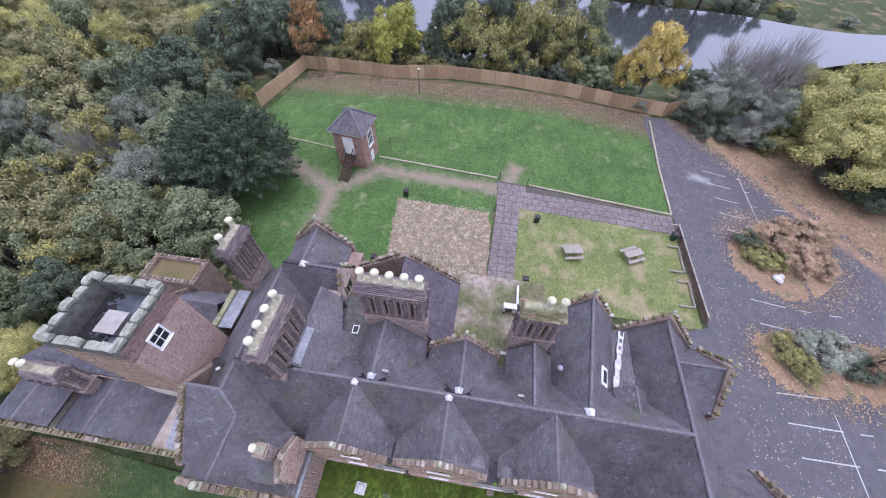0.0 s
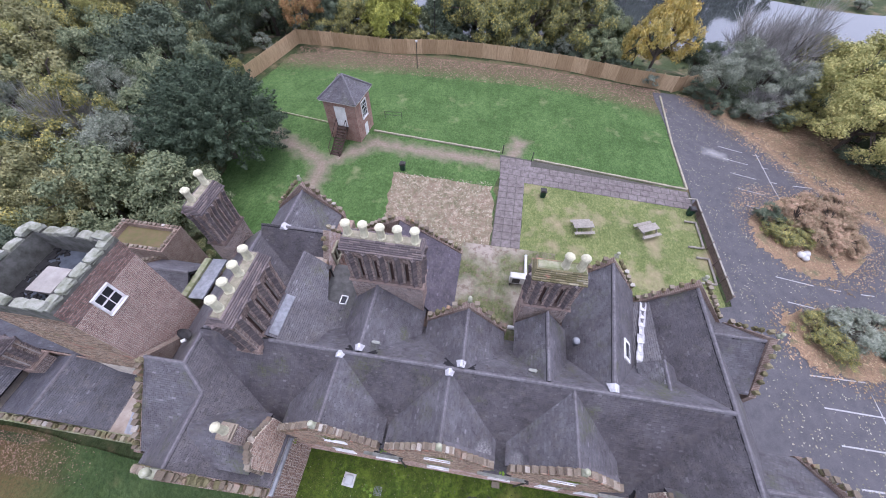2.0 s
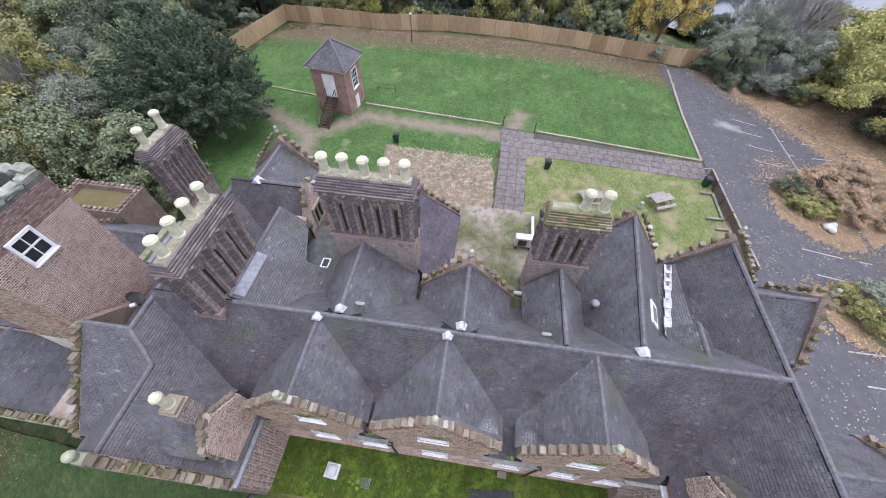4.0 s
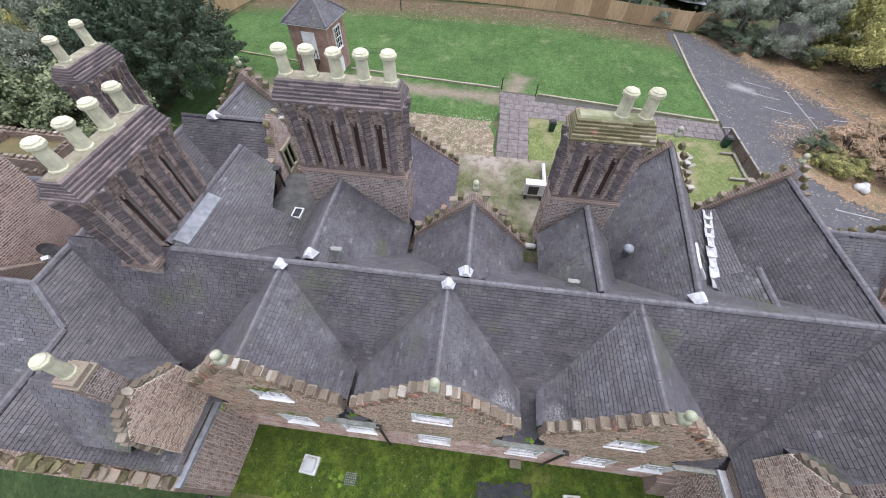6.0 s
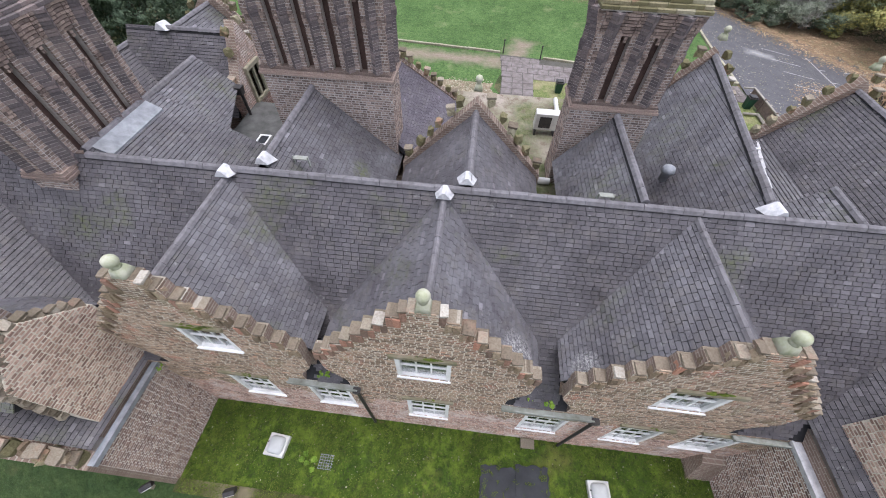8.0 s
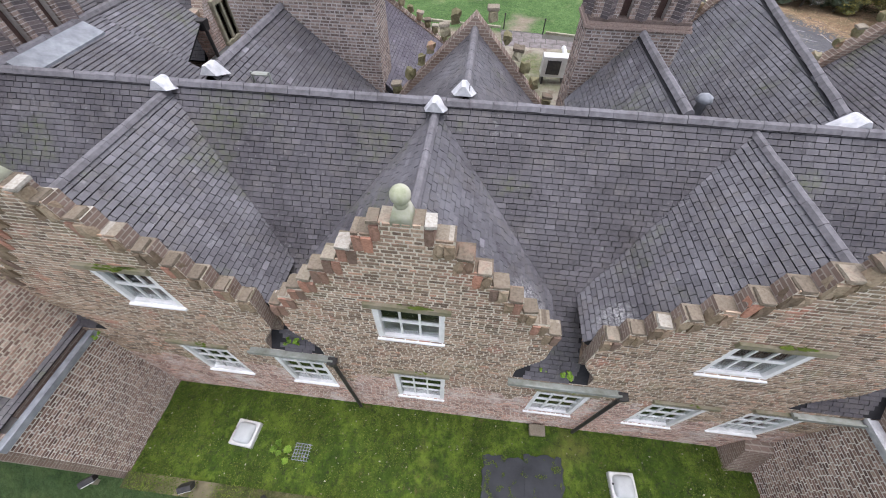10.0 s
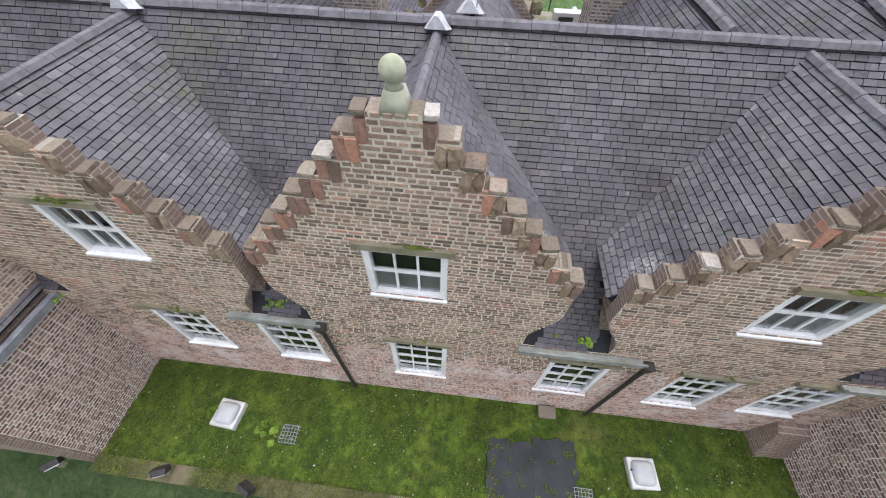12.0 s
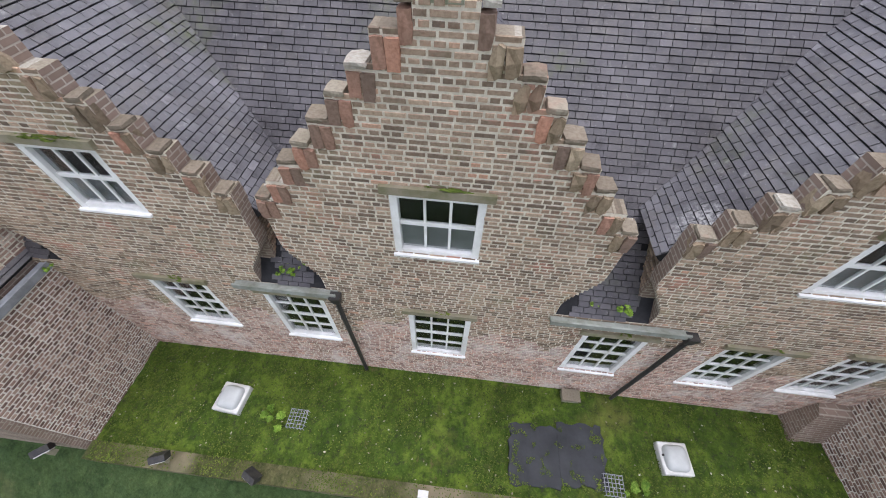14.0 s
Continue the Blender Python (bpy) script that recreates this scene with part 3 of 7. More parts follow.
SL = (ZR - 4.1) / YR


def main_keep(x, y, z):
    for gx, hw in GABLES:
        if abs(x - gx) < hw - 0.12 and 8.15 - abs(x - gx) - 0.25 > 4.1 + SL * y:
            return False
    return z > 8.0 - 0.86 * (x + 12.1) - 0.12 and z > 8.2 - 1.125 * (12.6 - x) - 0.12


roof("roof_front", [(-12.1, 0, 4.1), (12.4, 0, 4.1), (12.4, YR, ZR), (-12.1, YR, ZR)], main_keep, mat=SLATE_DARKER, label="grey slate main roof slope with mossy stains", single=lambda x, y: 1.2 < x < 3.2 and y > 0.9)
ridge((-8.6, YR, ZR + 0.05), (12.5, YR, ZR + 0.05))
for gx, hw in GABLES:
    hw += 0.12
    ev = 8.15 - hw
    yv = (ev - 4.1) / SL
    for sgn in (-1, 1):
        roof("gable_roof", [(gx, 0.25, 8.15), (gx, 3.32, 8.15), (gx + sgn * hw, yv, ev), (gx + sgn * hw, 0.25, ev)], None, label="steep slate slope behind a stepped gable")
    ridge((gx, 0.24, 8.18), (gx, 3.35, 8.18), r=0.066)
# north slope and its cross roofs
roof("roof_north", [(-6.5, YR, ZR), (12.4, YR, ZR), (12.4, 6.6, 5.2), (-6.5, 6.6, 5.2)], lambda x, y, z: not (-4.9 < x < -3.5 and y < 5) and not (-.2 < x < 1.2 and y < 5), label="shaded north slate slope")


def cross_roof(name, x, z, y0, y1, left, right, mat=SLATE):
    """A roof with its ridge from south to north; left and right: how far out and down each slope goes."""
    for sgn, (run, drop) in ((-1, left), (1, right)):
        if run:
            roof(name, [(x, y0, z), (x, y1, z), (x + sgn * run, y1, z - drop), (x + sgn * run, y0, z - drop)], None, mat=mat, label="slate roof slope")
    ridge((x, y0, z + 0.05), (x, y1, z + 0.05))


cross_roof("roof_h", -4.25, 8.4, YR + 0.1, 7.2, (1.5, 1.7), (2.5, 2.3))
cross_roof("roof_f", 0.6, 8.35, YR + 0.1, 6.45, (2.1, 2.1), (2.1, 2.1))
cross_roof("roof_g", 4.55, 8.3, YR + 0.1, 6.95, (1.35, 1.75), (1.35, 1.75))
D0, D1 = Vector((7.45, YR + 0.15, 8.2)), Vector((8.05, 10.2, 8.75))
for run, drop in ((-1.9, 2.4), (2.1, 2.6)):
    off = Vector((run, 0, -drop))
    roof("roof_d", [D0, D1, D1 + off, D0 + off], None, label="slate roof slope")
ridge(D0 + Vector((0, 0, 0.04)), D1 + Vector((0, 0, 0.04)))
# east wing
roof("roof_east_w", [(12.6, -4.5, 8.2), (12.6, 9.7, 8.2), (9.4, 9.7, 4.6), (9.4, -4.5, 4.6)], lambda x, y, z: not (y > 3.6 and z < 6.3) and not (0 < y < 3.4 and z < 4.1 + SL * y - .1), mat=SLATE_DARKER, label="slate slope of the east wing")
roof("roof_east_e", [(12.6, -4.5, 8.2), (12.6, 9.7, 8.2), (15.6, 9.7, 4.8), (15.6, -4.5, 4.8)], None, label="slate slope of the east wing")
ridge((12.6, -4.5, 8.25), (12.6, 9.8, 8.25))
for sgn in (-1, 1):
    roof("roof_east_gable", [(12.9, 7.3, 7.9), (15.5, 7.3, 7.9), (15.5, 7.3 + sgn * 2.0, 5.6), (12.9, 7.3 + sgn * 2.0, 5.6)], None, label="slate slope of the east cross gable")
    roof("roof_small_dormer", [(10.4, 4.0, 7.45), (10.4, 5.7, 7.45), (10.4 + sgn * 0.95, 5.7, 6.6), (10.4 + sgn * 0.95, 4.0, 6.6)], None, label="small slate cross roof")
    roof("roof_east_porch", [(13.5, 0.9, 6.6), (17.3, 0.9, 6.6), (17.3, 0.9 + sgn * 1.9, 4.9), (13.5, 0.9 + sgn * 1.9, 4.9)], None, label="slate slope of the lower east gable")
ridge((12.8, 7.3, 7.95), (15.5, 7.3, 7.95))
ridge((10.4, 4.0, 7.5), (10.4, 5.7, 7.5))
ridge((13.5, 0.9, 6.65), (17.3, 0.9, 6.65))
roof("valley_roof", [(9.6, 3.7, 6.0), (10.95, 3.7, 6.33), (10.95, 9.6, 6.33), (9.6, 9.6, 6.0)], None, label="low-pitched slates in the valley")
# west wing
WZ = lambda x: 8.0 - 0.86 * (x + 12.1)
west_keep = lambda x, y, z: not (0.2 < y < 3.4 and z < 4.1 + SL * y - 0.12) and not (y > 3.2 and x > -9.6)
roof("roof_west_e", [(-12.1, 1.8, 8.0), (-12.1, 10.0, 8.0), (-7.6, 10.0, WZ(-7.6)), (-7.6, 0.85, WZ(-7.6)), (-11.1, 0.85, WZ(-11.1))], west_keep, mat=SLATE_DARKER, label="long slate slope of the west wing")
roof("roof_west_front_e", [(-11.1, 0.85, WZ(-11.1)), (-7.6, 0.85, WZ(-7.6)), (-7.6, -2.2, WZ(-7.6)), (-11.1, -2.2, WZ(-11.1))], west_keep, mat=SLATE_DARKER, label="slate slope of the west wing above the court")
roof("roof_west_w", [(-12.1, 1.8, 8.0), (-12.1, 10.0, 8.0), (-14.4, 10.0, 6.0), (-14.4, 1.8, 6.0)], None, label="slate slope of the west wing")
roof("roof_west_s", [(-14.05, 1.8, 8.0), (-12.1, 1.8, 8.0), (-11.1, 0.85, 7.14), (-11.1, -1.7, 4.85), (-14.05, -1.7, 4.85)], None, label="slate slope at the end of the west wing")
roof("roof_west_front_w", [(-11.1, 0.85, 7.14), (-11.1, -2.2, 7.14), (-13.9, -2.2, 4.72), (-13.9, 0.85, 4.72)], lambda x, y, z: z > 4.85 + 0.9 * (y + 1.7) - 0.1, label="slate slope of the west front gable")
ridge((-14.05, 1.8, 8.05), (-12.1, 1.8, 8.05))
ridge((-12.1, 1.8, 8.05), (-12.1, 10.0, 8.05))
ridge((-12.1, 1.8, 8.05), (-11.1, 0.85, 7.2))
ridge((-11.1, 0.85, 7.2), (-11.1, -2.2, 7.2))
# roofs behind the west wing
part("valley_floor", Geo().prism([(-7.7, 6.3, 6.2), (-5.5, 6.3, 6.2), (-5.5, 9.2, 6.2), (-7.7, 9.2, 6.2)], [(-7.7, 6.3, 6.42), (-5.5, 6.3, 6.32), (-5.5, 9.2, 6.32), (-7.7, 9.2, 6.42)]), GUTTER_DARK, house, "dark leaded valley between the roofs")
KZ = lambda x: 8.2 - 0.576 * (x + 8.9)
roof("roof_k_e", [(-8.9, 3.6, 8.2), (-8.9, 6.4, 8.2), (-5.6, 6.4, KZ(-5.6)), (-5.6, 3.6, KZ(-5.6))], None, label="slate slope between the chimneys")
roof("roof_k_n", [(-8.9, 6.4, 8.2), (-8.9, 8.65, 8.2), (-7.6, 8.4, KZ(-7.6)), (-7.05, 6.4, KZ(-7.05))], None, label="slate slope between the chimneys")
ridge((-8.9, 3.6, 8.25), (-8.9, 8.6, 8.25))
for sgn in (-1, 1):
    roof("roof_nw_cross", [(-12.0, 9.95, 8.5), (-8.0, 9.95, 8.5), (-8.0, 9.95 + sgn * 1.75, 6.3), (-12.0, 9.95 + sgn * 1.75, 6.3)], None, mat=SLATE_DARKER, label="slate slope of the rear cross roof")
    roof("roof_nw_gable", [(-10.9, 10.25, 8.2), (-10.9, 13.2, 8.2), (-10.9 + sgn * 2.2, 13.2, 6.2), (-10.9 + sgn * 2.2, 10.25, 6.2)], None, label="slate slope of the north-west gable")
ridge((-10.6, 9.95, 8.55), (-8.0, 9.95, 8.55))
ridge((-10.9, 10.2, 8.25), (-10.9, 13.2, 8.25))
roof("roof_j_e", [(-4.2, 8.3, 8.0), (-4.2, 12.0, 8.0), (-0.25, 11.8, 5.5), (-0.25, 6.4, 5.5)], None, mat=SLATE_TILE, label="dark purple tiled slope")

# ---- the house: walls ----
SHELL = [
    ([(-7.4, 0.4), (9.3, 0.4), (9.3, 6.3), (-7.4, 6.3)], 4.0),
    ([(-13.95, -1.9), (-7.7, -1.9), (-7.7, 9.8), (-13.95, 9.8)], 4.0),
    ([(9.5, -6), (15.5, -6), (15.5, 9.6), (9.5, 9.6)], 4.4),
    ([(-13, 9), (-7.8, 9), (-7.8, 13), (-13, 13)], 6.1),
    ([(-6.3, 6.3), (-0.4, 6.3), (-0.4, 11.8), (-6.3, 11.8)], 5.3),
    ([(5.9, 6.3), (9.7, 6.3), (9.7, 10.0), (5.9, 10.0)], 5.8),
    ([(15, 5.4), (15.4, 5.4), (15.4, 9.2), (15, 9.2)], 5.5),
    ([(15, -0.9), (17.2, -0.9), (17.2, 2.7), (15, 2.7)], 4.8),
]
for outline, top in SHELL:
    solid("house_wall", outline, -3.0, top, WALLING, house, "brown brick wall below the eaves")
solid("flat_roof", [(-0.3, 6.3), (5.9, 6.3), (5.9, 12.9), (-0.3, 12.9)], -1.0, 5.45, FLATROOF, house, "mossy gravel flat roof between the wings")


def brick_face(parent, origin, u, n, width, height, inside, mat, name="brickwork", proud=0.008, course=0.075, length=0.232, single=None, pick=None):
    """Courses of bricks on a wall: u runs along the wall, n out of it; inside(s, z) says where the wall is."""
    u, n, o = Vector(u).normalized(), Vector(n).normalized(), Vector(origin)
    rest, rnd = Geo(), random.Random(str(origin) + name)
    row = 0
    z = 0.0
    while z < height:
        ln = length if row % 2 else length / 2 + 0.003
        s = -(0.06 if row % 2 else 0.0)
        while s < width:
            w = ln * rnd.uniform(0.93, 1.07)
            s0, s1, z0, z1 = s + 0.0088, s + w - 0.0088, z + 0.0098 + rnd.uniform(-0.003, 0.003), z + course - 0.0098 + rnd.uniform(-0.003, 0.003)
            s += w
            c0, c1 = max(0.0, s0), min(width, s1)
            d = proud + rnd.uniform(-0.004, 0.005)
            if pick and not pick((c0 + c1) / 2, z):
                continue
            zm = (z0 + z1) / 2
            if c1 - c0 < 0.03:
                continue
            in0, in1 = inside(c0 + 0.008, zm), inside(c1 - 0.008, zm)
            if not (in0 or in1):
                continue
            if in0 != in1:
                # cut the brick where the wall ends
                lo, hi = (c0, c1) if in0 else (c1, c0)
                for cut in range(7):
                    mid = (lo + hi) / 2
                    lo, hi = (mid, hi) if inside(mid, zm) else (lo, mid)
                c0, c1 = (c0, lo - 0.003) if in0 else (lo + 0.003, c1)
                if c1 - c0 < 0.02:
                    continue
            dest = rest
            if single and single(c0, z):
                dest = Geo()
            i = len(dest.v)
            b = 0.006
            for ss, zz, dd in ((c0, z0, -0.01), (c1, z0, -0.01), (c1, z1, -0.01), (c0, z1, -0.01), (c0 + b, z0 + b, d), (c1 - b, z0 + b, d), (c1 - b, z1 - b, d), (c0 + b, z1 - b, d)):
                dest.v.append(tuple(o + u * ss + Vector((0, 0, zz)) + n * dd))
            dest.f += [(i + 4, i + 5, i + 6, i + 7), (i, i + 1, i + 5, i + 4), (i + 1, i + 2, i + 6, i + 5), (i + 2, i + 3, i + 7, i + 6), (i + 3, i, i + 4, i + 7)]
            if dest is not rest:
                LATER.append((dest, mat, parent))
        z += course
        row += 1
    ob = part(name, rest, mat, parent, recalc=False)
    # outward faces whatever the hand of (u, n)
    if u.cross(Vector((0, 0, 1))).dot(n) < 0:
        ob.data.flip_normals()
    return tagged(ob, "", "", "", "stuff")


# front wall: one wall with three stepped gables; windows go through it
GZ = 0.35
STEP_W, STEP_H, SHOULDER = 0.262, 0.303, 6.0
WIN_UP = [(-4.74, 1.08, 5.74, 6.9), (0.03, 1.22, 5.43, 6.63), (5.75, 1.2, 5.43, 6.63)]
WIN_LOW = [(-5.0, 1.2, 2.1, 3.85), (-2.72, 1.2, 1.95, 3.78), (0.1, 1.2, 1.76, 3.6), (3.42, 1.2, 1.74, 3.55), (5.95, 1.2, 1.76, 3.6), (7.95, 1.2, 1.95, 3.75)]
WINS = WIN_UP + WIN_LOW


def gable_half(hw, z):
    """Half width of a gable at a height: corbelled out below, stepped above."""
    if z < SHOULDER:
        zq = math.floor((z - GZ) / 0.075) * 0.075 + GZ
        return hw - 0.42 * (1 - smooth01((zq - 4.35) / 0.95))
    return hw + 0.02 - STEP_W * math.floor(max(0.0, z - SHOULDER) / STEP_H)


def front_solid(x, z):
    if z > SHOULDER + 8 * STEP_H:
        return any(abs(x - gx) < 0.27 and z < 8.66 for gx, hw in GABLES)
    for wx, ww, z0, z1 in WINS:
        if abs(x - wx) < ww / 2 and z0 < z < z1:
            return False
    if z < 4.1:
        return True
    return any(abs(x - gx) < gable_half(hw, z) for gx, hw in GABLES)


def wall_cells(x0, x1, z0, z1, xs, zs, fill, y0, y1):
    """A wall built up out of the cells of a grid of breaks, with only its outer faces."""
    xs = sorted({round(v, 4) for v in xs + [x0, x1] if x0 <= v <= x1})
    zs = sorted({round(v, 4) for v in zs + [z0, z1] if z0 <= v <= z1})
    on = [[fill((a + b) / 2, (c2 + d) / 2) for c2, d in zip(zs, zs[1:])] for a, b in zip(xs, xs[1:])]
    g = Geo()
    nx, nz = len(xs) - 1, len(zs) - 1
    for i in range(nx):
        for j in range(nz):
            if not on[i][j]:
                continue
            a, b, c2, d = xs[i], xs[i + 1], zs[j], zs[j + 1]
            g.poly([(a, y0, c2), (b, y0, c2), (b, y0, d), (a, y0, d)])
            g.poly([(b, y1, c2), (a, y1, c2), (a, y1, d), (b, y1, d)])
            if i == 0 or not on[i - 1][j]:
                g.poly([(a, y1, c2), (a, y0, c2), (a, y0, d), (a, y1, d)])
            if i == nx - 1 or not on[i + 1][j]:
                g.poly([(b, y0, c2), (b, y1, c2), (b, y1, d), (b, y0, d)])
            if j == 0 or not on[i][j - 1]:
                g.poly([(a, y1, c2), (b, y1, c2), (b, y0, c2), (a, y0, c2)])
            if j == nz - 1 or not on[i][j + 1]:
                g.poly([(a, y0, d), (b, y0, d), (b, y1, d), (a, y1, d)])
    return g


X0, X1 = -7.9, 9.3
bx = [v for wx, ww, a, b in WINS for v in (wx - ww / 2, wx + ww / 2)]
bz = [v for wx, ww, a, b in WINS for v in (a, b)] + [4.1, SHOULDER + 8 * STEP_H, 8.66] + [GZ + 0.075 * i for i in range(50, 78)] + [SHOULDER + STEP_H * i for i in range(10)]
for gx, hw in GABLES:
    bx += [gx + s * v for s in (-1, 1) for v in {gable_half(hw, z) - 0.0 for z in bz if z > 4.1} | {gable_half(hw, z + 0.01) for z in bz if z > 4.1} | {0.27}]
front = part("wall_front", wall_cells(X0, X1, -0.6, 8.66, bx, bz, front_solid, 0.0, 0.27), MORTAR, house, "weathered brown brick front wall with three stepped gables", recalc=False)
front.data.materials.append(WALLING)
front.data.materials.append(COPE)
for p in front.data.polygons:
    if abs(p.normal.x) > 0.5:
        p.material_index = 1
    elif p.normal.z > 0.5:
        p.material_index = 2
low_wall = lambda s, z: z < 2.5 + 1.1 * noise.noise(Vector((s * 0.45, 0, 2))) + 0.5 * noise.noise(Vector((s * 2.2, z * 2.2, 7)))
brick_face(front, (X0, 0, GZ), (1, 0, 0), (0, -1, 0), X1 - X0, 8.4, lambda s, z: front_solid(X0 + s, GZ + z), BRICK_LOW, pick=low_wall)
brick_face(front, (X0, 0, GZ), (1, 0, 0), (0, -1, 0), X1 - X0, 8.4, lambda s, z: front_solid(X0 + s, GZ + z), BRICK, pick=lambda s, z: not low_wall(s, z), single=lambda s, z: -0.1 < X0 + s - 0.1 < 0.95 and 3.3 < z < 6.6)
for gx, hw in GABLES:
    for sgn in (-1, 1):
        x = gx + sgn * (hw - 0.14)
        g = Geo().prism([(x - sgn * 0.3, 0.3, 4.0), (x - sgn * 0.3, 0.3, 5.4), (x - sgn * 0.3, 1.3, 5.4)], [(x, 0.3, 4.0), (x, 0.3, 5.4), (x, 1.3, 5.4)])
        cheek = part("gable_cheek", g, WALLING, house, "brick side of the gable above the valley")
        brick_face(cheek, (x, 0.0, 4.15), (0, 1, 0), (sgn, 0, 0), 1.25, 1.4, lambda s, z: z > SL * s - 0.1 and (s > 0.36 or z > 1.0), BRICK)

# crow steps: a pair of worn upright bricks under a cap on each step
def rough_block(name, sx, sy, sz, mat, seed, amp=0.02, worn=0.88):
    """A worn block: corners rubbed off, faces uneven."""
    bm = bmesh.new()
    bmesh.ops.create_cube(bm, size=1)
    bmesh.ops.subdivide_edges(bm, edges=bm.edges[:], cuts=1, use_grid_fill=True)
    rg = random.Random(name + str(seed))
    for v in bm.verts:
        n = sum(abs(q) > 0.4 for q in v.co)
        k2 = worn if n == 3 else (1 + worn) / 2 if n == 2 else 1.04
        v.co = Vector((v.co.x * sx * k2, v.co.y * sy * k2, v.co.z * sz * k2)) + Vector((rg.uniform(-amp, amp), rg.uniform(-amp, amp), rg.uniform(-amp, amp)))
    me = bpy.data.meshes.new(name)
    bm.to_mesh(me)
    bm.free()
    me.materials.append(mat)
    return me


CAPS = [rough_block("coping_cap", 0.265, 0.24, 0.065, COPE, i, 0.008, 0.95) for i in range(5)]
UPRIGHTS = [rough_block("coping_brick", 0.115, 0.14, 0.28, TERRACOTTA, i, 0.008, 0.94) for i in range(5)]
RUBBLE = [rough_block("coping_stone", 0.12, 0.16, 0.28, COPE_TAN, i, 0.018, 0.87) for i in range(6)]
MOSSY = [rough_block("coping_stone", 0.22, 0.26, 0.25, COPE_MOSS, i, 0.035, 0.8) for i in range(6)]
BODIES = [rough_block("coping_stone", 0.23, 0.27, 0.26, COPE_BODY, i, 0.03, 0.82) for i in range(6)]


def crow_steps(a, b, parent, n=None, face=1.0, scale=1.0, detail=False, seed=1, wild=1.0, ups=None, bodies=None):
    """Stepped coping climbing from a to b along a gable's rake."""
    a, b = Vector(a), Vector(b)
    d = b - a
    flat = Vector((d.x, d.y, 0))
    n = n or max(2, round(flat.length / 0.3))
    ang = math.atan2(flat.y, flat.x)
    rnd = random.Random(seed)
    for i in range(n):
        p = a + d * ((i + 0.5 + rnd.uniform(-0.08, 0.08) * wild) / n)
        m = Matrix.Translation(p) @ Matrix.Rotation(ang + rnd.uniform(-0.05, 0.05) * wild, 4, "Z") @ Matrix.Rotation(rnd.uniform(-0.07, 0.07) * wild, 4, "Y") @ Matrix.Scale(scale * rnd.uniform(0.9, 1.07), 4)
        if not detail:
            shared("coping_stone", rnd.choice(bodies or BODIES), parent, m @ Matrix.Translation((0, 0, 0.05)) @ Matrix.Rotation(rnd.uniform(-0.12, 0.12) * wild, 4, "X"))
        else:
            for s in (0.0, 0.12):
                shared("coping_brick", rnd.choice(ups or UPRIGHTS), parent, m @ Matrix.Translation((s, -0.085 * face + rnd.uniform(-0.015, 0.015), -0.14 + rnd.uniform(-0.02, 0.02))) @ Matrix.Rotation(rnd.uniform(-0.07, 0.07), 4, "Y"))
        if rnd.random() < (0.5 if bodies else 0.93):
            shared("coping_cap", rnd.choice(CAPS), parent, m @ Matrix.Translation((0, 0, 0.035 if detail else 0.19)) @ Matrix.Rotation(rnd.uniform(-0.06, 0.06) * wild, 4, "X"))


fin_g = Geo().prism([(-0.27, -0.27, -0.32), (0.27, -0.27, -0.32), (0.27, 0.27, -0.32), (-0.27, 0.27, -0.32)], [(-0.17, -0.17, 0.08), (0.17, -0.17, 0.08), (0.17, 0.17, 0.08), (-0.17, 0.17, 0.08)])
fin_g.lathe([(0.16, 0.08), (0.13, 0.14), (0.14, 0.19)] + [(0.235 * math.sin(math.pi * (0.2 + 0.8 * i / 9)), 0.385 - 0.235 * math.cos(math.pi * (0.2 + 0.8 * i / 9))) for i in range(9)] + [(0.02, 0.62)], 20)
fin_me = fix(fin_g.mesh("ball_finial", FINIAL, True))
def step_stones(gx, hw, sgn, k, ups, rg):
    """One step of a front gable: two worn uprights side by side under a small cap."""
    top = SHOULDER + STEP_H * (k + 1) + rg.uniform(-0.012, 0.012)
    xc = hw + 0.02 - STEP_W * (k + 0.5)
    if k == 8:
        xc, top = 0.33, 8.64
    for s in ((-0.066, 0.066) if k < 8 else (0.0,)):
        hgt = rg.uniform(0.9, 1.12)
        m = pose(gx + sgn * (xc + s), 0.045 + rg.uniform(-0.012, 0.012), top - 0.05 - 0.14 * hgt, rg.uniform(-2, 2), rg.uniform(-3.5, 3.5), rg.uniform(-4, 4))
        shared("coping_brick", rg.choice(ups), front, m @ Matrix.Diagonal((1.1, 1.15, hgt, 1)))
    if rg.random() < 0.92:
        cap = pose(gx + sgn * (xc + 0.015), 0.1 + rg.uniform(-0.02, 0.01), top + 0.015, rg.uniform(-3, 3), rg.uniform(-4, 4), rg.uniform(-4, 4))
        shared("coping_cap", rg.choice(CAPS), front, cap @ Matrix.Diagonal((rg.uniform(0.72, 0.9) * (1.0 if abs(gx) < 1 else 0.85) if k < 8 else 0.55, rg.uniform(0.9, 1.1), 0.9, 1)))


for gx, hw in GABLES:
    for sgn in (-1, 1):
        ups = (UPRIGHTS if sgn < 0 else UPRIGHTS[:2] + RUBBLE[:3]) if abs(gx) < 1 else RUBBLE + UPRIGHTS[:2]
        rg = random.Random(int(gx * 10) + sgn)
        for k in range(9):
            step_stones(gx, hw, sgn, k, ups, rg)
    shared("ball_finial", fin_me, house, pose(gx, 0.13, 8.8) @ Matrix.Scale(0.52, 4), "pale stone ball finial on a pedestal")


